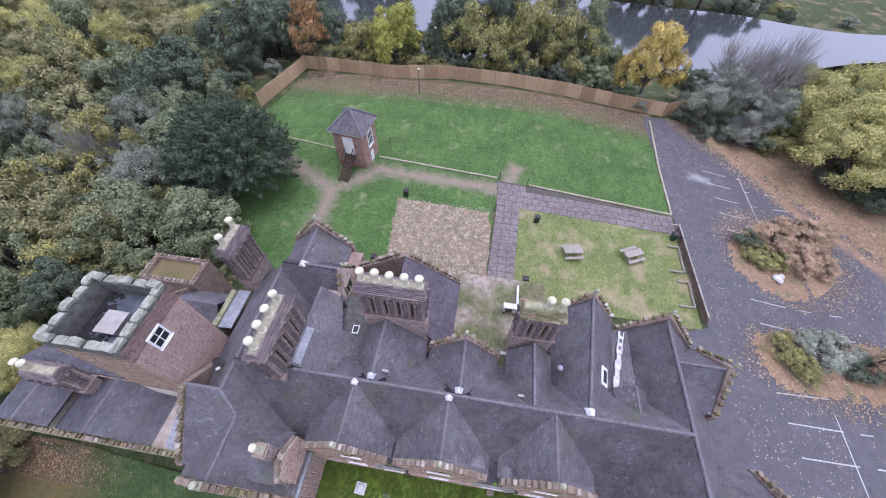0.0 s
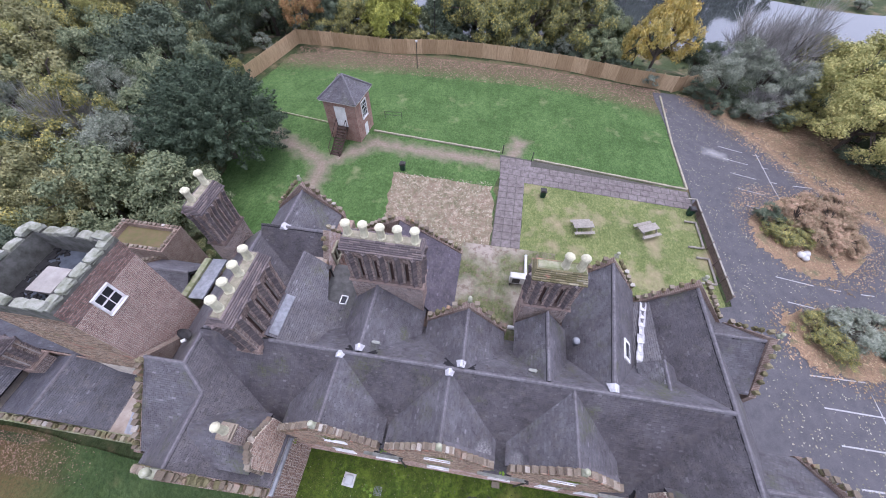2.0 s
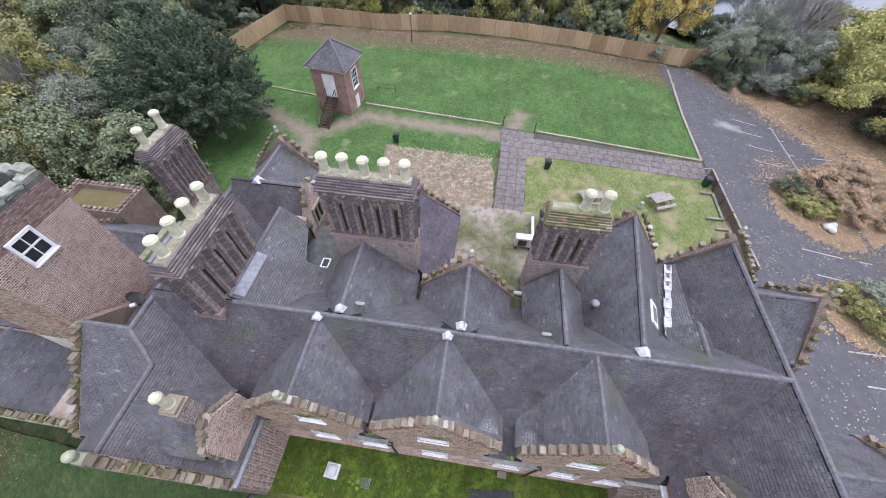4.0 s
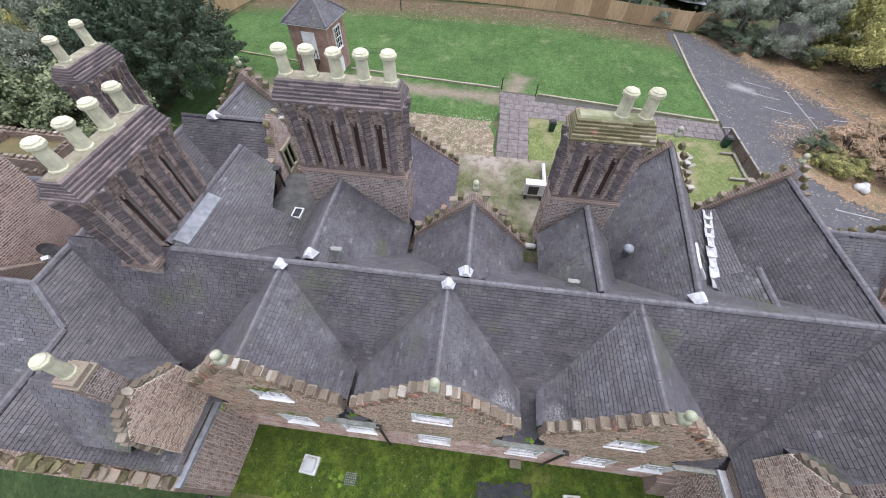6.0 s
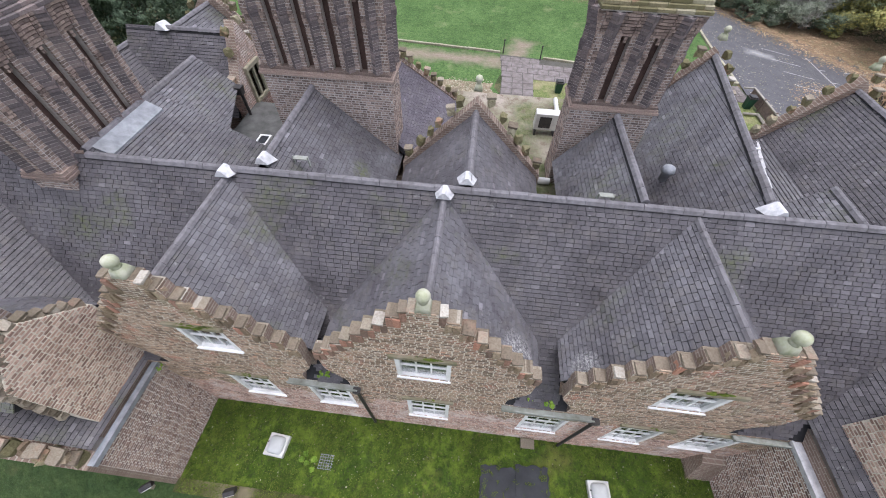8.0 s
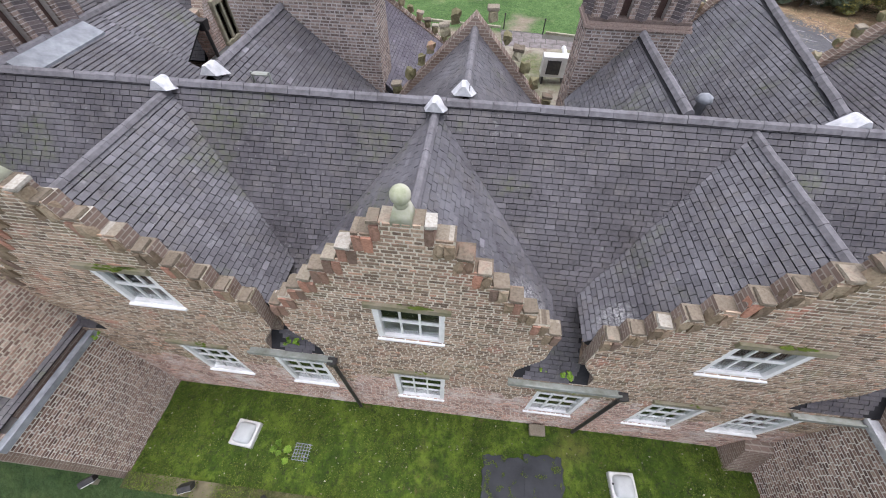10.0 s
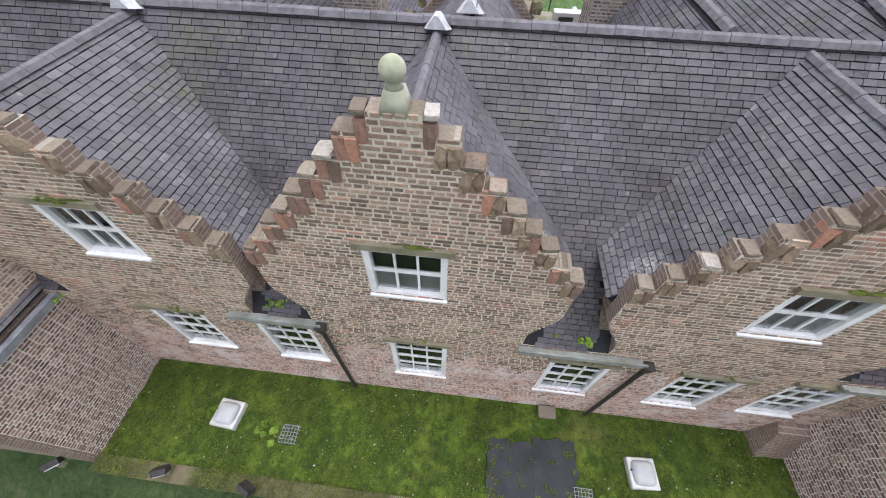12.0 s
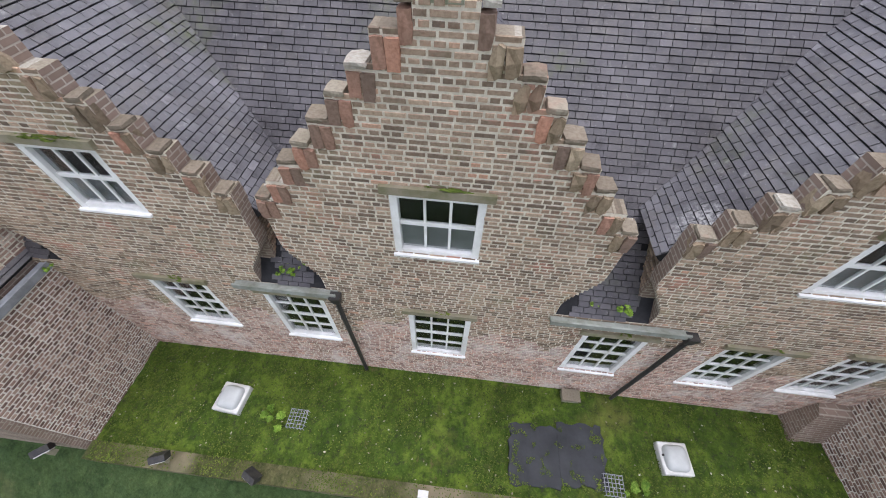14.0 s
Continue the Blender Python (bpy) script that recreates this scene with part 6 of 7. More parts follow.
def lay(x0, x1, n, rows):
    for j, (ya0, ya1, yb0, yb1) in enumerate(rows):
        off = 0.5 if j % 2 else 0.0
        for i in range(-1, n):
            a, b = max(0.0, (i + off) / n), min(1.0, (i + 1 + off) / n)
            if b - a < 0.02:
                continue
            t = (a + b) / 2
            xa = x0 + (x1 - x0) * t
            y0, y1 = ya0 + (yb0 - ya0) * t, ya1 + (yb1 - ya1) * t
            m = pose(xa, (y0 + y1) / 2, land(xa, y0) + 0.022 + rnd.uniform(0, 0.012), 0, 0, math.degrees(math.atan2(yb0 - ya0, x1 - x0))) @ Matrix.Diagonal(((x1 - x0) * (b - a) - 0.035, (y1 - y0) - 0.035, 1, 1))
            shared("slab", slab_me, path, m)


for j in range(16):
    y = 12 + j * 0.85
    lay(1.85 + j * 0.03, 4.3 + j * 0.03, 3, [(y, y + 0.85, y, y + 0.85)])
lay(2.25, 20.7, 22, [(25.65 + 0.9 * r, 25.65 + 0.9 * (r + 1), 24.45 + 0.82 * r, 24.45 + 0.82 * (r + 1)) for r in range(3)])
lay(2.15, 5.4, 4, [(28.35, 29.2, 28.0, 28.9)])


def edging(name, pts, w, h, mat, label, cat):
    g = Geo()
    for (x0, y0), (x1, y1) in zip(pts, pts[1:]):
        n = max(1, int(math.hypot(x1 - x0, y1 - y0) / 0.9))
        a = math.atan2(y1 - y0, x1 - x0)
        ln = math.hypot(x1 - x0, y1 - y0) / n
        for i in range(n):
            x, y = x0 + (x1 - x0) * (i + 0.5) / n, y0 + (y1 - y0) * (i + 0.5) / n
            g.box(-ln / 2 + 0.01, -w / 2, -0.1, ln / 2 - 0.01, w / 2, h + rnd.uniform(-0.01, 0.01), Matrix.Translation((x, y, land(x, y))) @ Matrix.Rotation(a + rnd.uniform(-0.01, 0.01), 4, "Z"))
    return setting(name, g, mat, label, cat)


edging("lawn_kerb", [(-24.4, 32.9), (-16.9, 31.7)], 0.18, 0.14, STONE_GREEN, "low mossy stone edging of the lawn", "kerb")
edging("lawn_kerb", [(-12.2, 31.2), (2.1, 29.8)], 0.2, 0.16, STONE, "low stone edging of the lawn", "kerb")
edging("lawn_kerb", [(5.7, 29.2), (20.75, 27.2), (20.95, 34.6), (21.7, 44.6)], 0.2, 0.16, STONE, "low stone edging of the lawn", "kerb")

fence = thing("garden_fence", "close-boarded brown timber fence round the lawn", "fence")
FP = [(-30.8, 38.8), (-29.4, 45.5), (-28.6, 49.8), (-21.6, 49.8), (-14.5, 49.4), (-6, 50.7), (2.5, 50.2), (10.7, 48.9), (18.4, 47.0), (23.5, 46.2), (28.0, 49.0)]
pan_g = Geo()
prof = []
for i in range(14):
    d = 0.016 if i % 2 else 0.0
    prof += [(-1.0 + i / 7 + 0.002, -0.02 - d), (-1.0 + (i + 1) / 7 - 0.002, -0.02 - d)]
prof += [(1.0, 0.012), (-1.0, 0.012)]
pan_g.prism([(x, y, 0.05) for x, y in prof], [(x, y, 2.0) for x, y in prof])
rail_me = bevelled_box("rail", 1.96, 0.05, 0.08, WOOD_FENCE, 0.008)
pan_me = pan_g.mesh("fence_panel", WOOD_FENCE)
post_me = bevelled_box("fence_post", 0.1, 0.1, 2.15, WOOD_FENCE, 0.01)
for (x0, y0), (x1, y1) in zip(FP, FP[1:]):
    L = math.hypot(x1 - x0, y1 - y0)
    n = max(1, round(L / 2))
    a = math.degrees(math.atan2(y1 - y0, x1 - x0))
    for i in range(n):
        x, y = x0 + (x1 - x0) * (i + 0.5) / n, y0 + (y1 - y0) * (i + 0.5) / n
        shared("fence_panel", pan_me, fence, pose(x, y, land(x, y) - 0.02 + rnd.uniform(-0.03, 0.03), 0, rnd.uniform(-0.6, 0.6), a) @ Matrix.Diagonal((L / n / 2, 1, 1, 1)))
        for zr in (0.45, 1.55):
            shared("rail", rail_me, fence, pose(x, y, land(x, y) + zr, 0, 0, a) @ Matrix.Translation((0, 0.04, 0)) @ Matrix.Diagonal((L / n / 2, 1, 1, 1)))
        xp, yp = x0 + (x1 - x0) * i / n, y0 + (y1 - y0) * i / n
        shared("fence_post", post_me, fence, pose(xp, yp, land(xp, yp) + 1.05, 0, 0, a))

# ---- garden pavilion on its tall base ----
pav = thing("garden_pavilion", "tall square red brick pavilion with slate roof and stair", "pavilion", at=(-14.55, 30.9, 0))
pav.rotation_euler = (0, 0, radians(-7))
R = 1.75
house = pav
part("pavilion_wall", Geo().box(-R, -R, -0.3, R, R, 4.5), WALLING_RED, pav, "red brick wall")
part("eaves_board", Geo().box(-R - 0.28, -R - 0.28, 4.45, R + 0.28, R + 0.28, 4.56), PAINT, pav, "pale painted eaves board")
apex = (0, 0, 6.4)
e = R + 0.32
cs = [(-e, -e, 4.56), (e, -e, 4.56), (e, e, 4.56), (-e, e, 4.56)]
for a, b in zip(cs, cs[1:] + cs[:1]):
    roof("pavilion_roof", [a, b, apex], None, label="slate hip of the pyramid roof", under=0.06)
    g = Geo().tube([(a[0], a[1], a[2] + 0.05), (0, 0, 6.45)], [0.1, 0.1], 6)
    part("hip_tile", g, RIDGE, pav)
part("roof_vane", Geo().lathe([(0.12, 0), (0.08, 0.3), (0.05, 0.4)], 8, (-0.6, 0.3, 5.9)), STONE, pav, "small stub finial")
part("door_frame", Geo().box(-0.6, -R - 0.06, 1.75, 0.6, -R + 0.02, 3.95), PAINT, pav, "white door frame")
part("door_leaf", Geo().box(-0.47, -R - 0.09, 1.78, 0.47, -R - 0.05, 3.82).box(-0.36, -R - 0.105, 2.0, -0.04, -R - 0.085, 2.7).box(0.04, -R - 0.105, 2.0, 0.36, -R - 0.085, 2.7).box(-0.36, -R - 0.105, 2.9, -0.04, -R - 0.085, 3.6).box(0.04, -R - 0.105, 2.9, 0.36, -R - 0.085, 3.6), PAINT, pav, "white panelled door")
window(R + 0.1, 1.25, 2.1, 3.95, 4, 0.1, pav, 3, "sash_window", 90)
part("low_door", Geo().box(R - 0.02, -0.35, 0.0, R + 0.05, 0.35, 1.35), PAINT, pav, "small pale door in the base")
for i in range(10):
    z = 1.7 - i * 0.18
    part("stair_tread", Geo().box(-0.5, -R - 0.55 - i * 0.25, z - 0.05, 0.5, -R - 0.27 - i * 0.25, z), WOOD_DARK, pav)
for s in (-0.52, 0.52):
    part("handrail", Geo().tube([(s, -R - 0.2, 2.65), (s, -R - 2.9, 0.95)], [0.035, 0.035], 6).tube([(s, -R - 0.2, 1.7), (s, -R - 0.2, 2.65)], [0.035, 0.035], 6).tube([(s, -R - 1.5, 0.8), (s, -R - 1.5, 1.83)], [0.03, 0.03], 6).tube([(s, -R - 2.85, 0), (s, -R - 2.85, 0.98)], [0.035, 0.035], 6), WOOD_DARK, pav, "dark timber handrail")
    part("stringer", Geo().prism([(s, -R - 0.1, 1.55), (s, -R - 0.1, 1.8), (s, -R - 2.95, 0.1), (s, -R - 2.95, -0.1)], [(s + 0.05, -R - 0.1, 1.55), (s + 0.05, -R - 0.1, 1.8), (s + 0.05, -R - 2.95, 0.1), (s + 0.05, -R - 2.95, -0.1)]), WOOD_DARK, pav)
part("landing", Geo().box(-0.55, -R - 0.4, 1.65, 0.55, -R + 0.02, 1.73), WOOD_DARK, pav, "dark timber landing")
house = keep_house


# ---- small garden things ----
def picnic_table(x, y, turn):
    t = thing("picnic_table", "weathered grey timber picnic table on the dry lawn", "picnic table", "picnic tables on the lawn", at=(x, y, land(x, y) + 0.02))
    t.rotation_euler = (0, 0, radians(turn))
    for i in range(5):
        part("tabletop_board", Geo().box(-0.9, -0.36 + i * 0.146, 0.72, 0.9, -0.36 + i * 0.146 + 0.138, 0.76), WOOD_GREY, t)
    for s in (-1, 1):
        for i in range(2):
            part("seat_board", Geo().box(-0.9, s * 0.72 - 0.14 + i * 0.145, 0.43, 0.9, s * 0.72 - 0.14 + i * 0.145 + 0.135, 0.47), WOOD_GREY, t)
    for x2 in (-0.65, 0.65):
        for s in (-1, 1):
            part("leg", Geo().prism([(x2, s * 0.55, 0), (x2 + 0.05, s * 0.55, 0), (x2 + 0.05, s * 0.65, 0), (x2, s * 0.65, 0)], [(x2, s * 0.2, 0.72), (x2 + 0.05, s * 0.2, 0.72), (x2 + 0.05, s * 0.3, 0.72), (x2, s * 0.3, 0.72)]), WOOD_GREY, t)
        part("crossbar", Geo().box(x2 + 0.05, -0.82, 0.36, x2 + 0.09, 0.82, 0.43), WOOD_GREY, t)


picnic_table(9.9, 20.2, 12)
picnic_table(15.6, 20.8, 25)
for x, y in ((-7.6, 25.4), (6.5, 23.9), (5.4, 16.2), (-8.7, 16.4), (20.1, 23.8)):
    b = thing("litter_bin", "dark green plastic litter bin on the grass", "litter bin", "garden litter bins", at=(x, y, land(x, y) + 0.015))
    part("bin_body", Geo().prism([(-0.2, -0.2, 0), (0.2, -0.2, 0), (0.2, 0.2, 0), (-0.2, 0.2, 0)], [(-0.26, -0.26, 0.75), (0.26, -0.26, 0.75), (0.26, 0.26, 0.75), (-0.26, 0.26, 0.75)]), GREENBIN, b)
    part("lid", Geo().box(-0.29, -0.29, 0.75, 0.29, 0.29, 0.82).box(-0.22, -0.22, 0.82, 0.22, 0.22, 0.9), IRON, b, "black lid")
for x, y in ((2.35, 29.7), (5.45, 29.0)):
    b = thing("gate_post", "short black iron post at the lawn entrance", "post", "lawn entrance posts", at=(x, y, 0))
    part("post", Geo().tube([(0, 0, 0), (0, 0, 1.05)], [0.05, 0.04], 8).lathe([(0.07, 1.02), (0.08, 1.08), (0.03, 1.15)], 8), IRON, b)
for x, y, h, lab in ((-10.15, 46.0, 3.4, "slim dark lamp post with a pale head at the fence"), (-9.2, 54.5, 6.2, "slim grey pole behind the fence")):
    b = thing("lamp_post", lab, "lamp post", at=(x, y, land(x, y)))
    part("pole", Geo().tube([(0, 0, 0), (0, 0, h)], [0.06, 0.045], 8), IRON, b)
    part("lamp_head", Geo().box(-0.14, -0.14, h, 0.14, 0.14, h + 0.14), PLASTIC, b)
b = thing("lawn_rail", "thin metal hurdle rail on the lawn beside the pavilion", "rail", at=(-10.6, 33.9, 0))
for x2 in (-1.0, 1.0):
    part("post", Geo().tube([(x2, 0, 0), (x2, 0, 0.9)], [0.03, 0.03], 6), IRON, b)
for z2 in (0.45, 0.88):
    part("bar", Geo().tube([(-1.0, 0, z2), (1.0, 0, z2)], [0.022, 0.022], 6), IRON, b)
# timber bays and the screen fence beside the car park
for y0, y1 in ((19.7, 22.7), (16.0, 18.6)):
    b = thing("timber_bay", "low grey timber rail bay at the lawn edge", "rail", "low timber bays", at=(0, 0, 0.02))
    for xa, ya, xb, yb in ((19.0, y0, 20.3, y0), (19.4, y1, 20.4, y1), (20.3, y0, 20.4, y1)):
        part("rail", Geo().tube([(xa, ya, 0.14), (xb, yb, 0.14)], [0.09, 0.09], 6), WOOD_GREY, b)
scr = thing("screen_fence", "low dark boarded screen with a pale top rail by the tarmac", "fence")
for i in range(6):
    y = 14.6 + i * 1.75
    part("board_panel", Geo().box(20.68, y, 0.12, 20.71, y + 1.72, 0.85), WOOD_BROWN, scr)
    part("post", Geo().box(20.64, y - 0.05, 0, 20.74, y + 0.05, 0.98), WOOD_BROWN, scr)
part("top_rail", Geo().box(20.62, 14.5, 0.85, 20.76, 25.1, 0.91), WOOD_GREY, scr, "pale grey top rail")
part("end_rail", Geo().box(19.9, 25.0, 0.8, 20.7, 25.1, 0.9), WOOD_GREY, scr)

# ---- car park marks and planted islands ----
g = Geo()


def line(x0, y0, x1, y1, w=0.1):
    n = max(1, int(math.hypot(x1 - x0, y1 - y0) / 1.0))
    d = Vector((x1 - x0, y1 - y0)).normalized()
    for i in range(n):
        a, b = i / n, (i + 1) / n
        pts = []
        for t, s in ((a, -1), (b, -1), (b, 1), (a, 1)):
            x, y = x0 + (x1 - x0) * t - d.y * w / 2 * s, y0 + (y1 - y0) * t + d.x * w / 2 * s
            pts.append((x, y, land(x, y) + 0.062))
        g.poly(pts)


for y in (36.0, 33.8, 31.45, 29.05, 26.6):
    line(26.6, y, 35.2 if y < 35 else 31.5, y - 0.2)
line(31.2, 36.2, 30.8, 25.6)
for y in (18.1, 15.7):
    line(26.0, y, 34.4, y - 0.1)
line(30.9, 20.2, 30.3, 15.2)
for y in (9.6, 7.45, 5.2, 2.9, 0.6):
    line(24.9, y, 33.6 if y < 9 else 29.4, y + 0.4)
line(29.4, 10.0, 28.6, -1.5)
setting("road_marking", g, mat_plain("road_paint", (0.5, 0.5, 0.5), (0.3, 0.3, 0.31), 8, 0.7), "worn white parking bay lines", "road marking")
setting("island", patch([(26.0, 24.6), (25.7, 21.6), (28.0, 19.6), (30.5, 18.9), (33.5, 20.0), (35.6, 21.8), (37.2, 25.0), (37.2, 28.0), (35.0, 30.0), (31.5, 29.2), (28.5, 27.2)], 0.075, 1.0, 0.3), LITTER, "planted island covered with orange leaves", "planting bed")
setting("island", patch([(24.9, 14.4), (24.3, 11.6), (26.5, 10.1), (33.6, 10.3), (38, 11), (38, 15.2), (33, 15.6), (28.5, 15.5)], 0.075, 1.0, 0.3), LITTER, "planted island covered with brown leaves", "planting bed")
bag = thing("rubbish_bags", "pale plastic sacks heaped among leaves on the island", "sacks", at=(29.6, 21.2, land(29.6, 21.2) + 0.1))
for i, (x, y, r) in enumerate(((0, 0, 0.35), (0.5, 0.2, 0.3), (0.2, -0.35, 0.28))):
    part("sack", Geo().lathe([(r * 0.7, 0), (r, 0.15), (r * 0.95, 0.3), (r * 0.5, 0.45), (r * 0.15, 0.5)], 10, (x, y, 0)), PLASTIC, bag, smooth=True)
for x, y, h in ((33.6, 13.2, 5.0),):
    b = thing("street_lamp", "twin-headed car park lamp on a slim dark pole", "street lamp", at=(x, y, land(x, y)))
    part("pole", Geo().tube([(0, 0, 0), (0, 0, h)], [0.07, 0.05], 8), IRON, b)
    for s in (-1, 1):
        part("lamp_head", Geo().prism([(s * 0.1, -0.12, h), (s * 0.6, -0.18, h + 0.05), (s * 0.6, 0.18, h + 0.05), (s * 0.1, 0.12, h)], [(s * 0.1, -0.1, h + 0.1), (s * 0.6, -0.15, h + 0.14), (s * 0.6, 0.15, h + 0.14), (s * 0.1, 0.1, h + 0.1)]), IRON, b, "dark lamp head")

# ---- trees and shrubs ----
LEAVES = {
    "green": mat_leaf("grey_green_leaf", (0.16, 0.2, 0.115), (0.255, 0.295, 0.165), (0.39, 0.415, 0.23)),
    "olive": mat_leaf("olive_leaf", (0.238, 0.245, 0.126), (0.35, 0.343, 0.168), (0.504, 0.455, 0.21)),
    "yew": mat_leaf("yew_leaf", (0.055, 0.085, 0.052), (0.09, 0.13, 0.08), (0.14, 0.18, 0.11)),
    "dark": mat_leaf("dark_leaf", (0.095, 0.13, 0.09), (0.15, 0.19, 0.125), (0.22, 0.255, 0.165)),
    "yellow": mat_leaf("yellow_leaf", (0.66, 0.46, 0.1), (0.85, 0.66, 0.2), (0.88, 0.72, 0.33)),
    "lime": mat_leaf("lime_leaf", (0.414, 0.425, 0.081), (0.552, 0.54, 0.115), (0.345, 0.391, 0.103)),
    "rust": mat_leaf("rusty_leaf", (0.4, 0.26, 0.17), (0.54, 0.36, 0.24), (0.5, 0.4, 0.26)),
    "orange": mat_leaf("orange_leaf", (0.368, 0.196, 0.092), (0.483, 0.265, 0.115), (0.483, 0.345, 0.149)),
    "mixed": mat_leaf("turning_leaf", (0.189, 0.217, 0.109), (0.334, 0.326, 0.131), (0.609, 0.507, 0.131)),
    "gold": mat_leaf("golden_green_leaf", (0.4, 0.41, 0.15), (0.6, 0.57, 0.21), (0.8, 0.7, 0.28)),
    "twig": mat_leaf("bare_twig", (0.364, 0.336, 0.336), (0.462, 0.434, 0.427), (0.588, 0.56, 0.539)),
    "grey": mat_leaf("silver_leaf", (0.22, 0.25, 0.2), (0.33, 0.36, 0.28), (0.46, 0.48, 0.38)),
}


def crown_geo(seed, n, leaf, lumps, flat=1.0, spiky=False, twig=False):
    """Leaves of a crown about a unit ball that stands on z = 0.25: lumps of leaves, with gaps between them."""
    rng = np.random.RandomState(seed)
    boughs = max(11, lumps // 8)
    bc = rng.normal(size=(boughs, 3))
    bc /= np.linalg.norm(bc, axis=1)[:, None]
    bc[:, 2] = np.abs(bc[:, 2]) * 1.3 - 0.55
    bc *= rng.uniform(0.35, 0.78, boughs)[:, None]
    br = rng.uniform(0.2, 0.42, boughs)
    own = rng.choice(boughs, lumps, p=br ** 2 / (br ** 2).sum())
    d = rng.normal(size=(lumps, 3)) + bc[own] * 1.4
    d[:, 2] += 0.25
    d /= np.linalg.norm(d, axis=1)[:, None]
    cs = bc[own] + d * (br[own] * rng.uniform(0.55, 1.05, lumps))[:, None]
    rs = rng.uniform(0.06, 0.17, lumps)
    if spiky:
        # sprays that point out and up
        d = rng.normal(size=(lumps, 3))
        d /= np.linalg.norm(d, axis=1)[:, None]
        d[:, 2] = np.abs(d[:, 2]) * 1.35 - 0.5
        cone = 0.9 - 0.12 * np.clip(d[:, 2], 0, 1)
        cs = d * (cone * rng.uniform(0.75, 1.12, lumps))[:, None]
    pick = rng.choice(lumps, n, p=rs ** 2 / (rs ** 2).sum())
    d = rng.normal(size=(n, 3))
    d /= np.linalg.norm(d, axis=1)[:, None]
    if spiky:
        t = rng.uniform(0, 1, n) ** 0.8
        way = cs[pick] / np.linalg.norm(cs[pick], axis=1)[:, None] + np.array([0, 0, 0.35])
        c0 = cs[pick] + way * (t * 0.42 - 0.27)[:, None] + d * ((1.1 - t) * rs[pick] * 1.1)[:, None]
    else:
        c0 = cs[pick] + d * (rs[pick] * rng.uniform(0.35, 1.15, n))[:, None] * np.array([1.15, 1.15, 0.8])
    out = d * 0.8 + cs[pick] * 0.6 + rng.normal(size=(n, 3)) * 0.5
    out[:, 2] += 0.35
    out /= np.linalg.norm(out, axis=1)[:, None]
    a = np.cross(out, rng.normal(size=(n, 3)))
    a /= np.linalg.norm(a, axis=1)[:, None]
    b = np.cross(out, a)
    s = leaf * rng.uniform(0.5, 1.35, n)[:, None]
    lw = 0.45 if spiky else 0.7
    if twig:
        out[:, 2] += 0.5
        v = np.stack([c0 - a * s * 0.018, c0 + a * s * 0.018, c0 + out * s], 1).reshape(-1, 3)
    else:
        v = np.stack([c0 - a * s, c0 + a * s * 0.9 + out * s * 0.3, c0 + b * s * lw * 1.8], 1).reshape(-1, 3)
    v[:, 2] = v[:, 2] * flat + 0.88
    g = Geo()
    g.v = [tuple(p) for p in v.tolist()]
    g.f = [(3 * i, 3 * i + 1, 3 * i + 2) for i in range(n)]
    return g, cs


def tree_proto(kind, seed, n, leaf, lumps, label, category="tree", flat=1.0, spiky=False, name="tree", twig=False):
    t = thing(name, label, category)
    g, cs = crown_geo(seed, n, leaf, lumps, flat, spiky, twig)
    tr = Geo().tube([(0, 0, -0.1), (0.02, 0.01, 0.35), (0.0, 0.03, 0.75), (0.04, 0.0, 1.1)], [0.055, 0.045, 0.035, 0.02], 7)
    for c0 in cs[:12]:
        m = Vector((c0[0] * 0.45, c0[1] * 0.45, 0.55 + 0.35 * (c0[2] * flat + 0.88)))
        tr.tube([(0, 0, 0.45), m, (c0[0], c0[1], c0[2] * flat + 0.88)], [0.028, 0.018, 0.006], 5)
    part("trunk", tr, BARK, t, "dark trunk and limbs", recalc=False)
    part("crown", g, LEAVES[kind], t, recalc=False)
    return t


def plant(proto, x, y, r, h, turn=None):
    """Copy a plant to (x, y): crown radius r, height h."""
    m = Matrix.Translation((x, y, land(x, y) - 0.05)) @ Matrix.Rotation(rnd.uniform(0, 6.28) if turn is None else turn, 4, "Z") @ Matrix.Diagonal((r * rnd.uniform(0.88, 1.15), r * rnd.uniform(0.88, 1.15), h / 1.85, 1))
    return copy_thing(proto, m)


def protos(kind, count, n, leaf, lumps, label, **kw):
    return [tree_proto(kind, 100 + 17 * i + len(kind) * 31, n, leaf, lumps, label, **kw) for i in range(count)]


P = {
    "green": protos("green", 3, 21000, 0.024, 130, "leafy grey-green tree at the edge of the wood"),
    "olive": protos("olive", 2, 21000, 0.024, 130, "olive-green tree turning yellow in autumn"),
    "mixed": protos("mixed", 2, 21000, 0.024, 130, "tree with mixed green and yellow autumn leaves"),
    "dark": protos("dark", 2, 20000, 0.025, 130, "dark green tree in deep shade"),
    "yew": protos("yew", 1, 80000, 0.021, 420, "large dark green yew tree beside the lawn", spiky=True, flat=1.0),
    "yellow": protos("yellow", 1, 22000, 0.026, 170, "bright yellow autumn maple by the fence"),
    "lime": protos("lime", 1, 22000, 0.026, 170, "lime-yellow autumn maple behind the fence"),
    "orange": protos("orange", 1, 12000, 0.026, 80, "orange-leaved autumn tree at the fence corner"),
    "gold": protos("gold", 2, 36000, 0.016, 190, "golden-green willow beside the car park"),
    "grey": protos("grey", 1, 28000, 0.017, 150, "silvery grey-green willow by the river"),
    "twig": protos("twig", 1, 2400, 0.34, 60, "bare purple-grey twiggy tree losing its leaves", twig=True),
}
shrub = protos("grey", 1, 9500, 0.03, 110, "low silvery shrub on the car park island", category="shrub", name="shrub")[0]
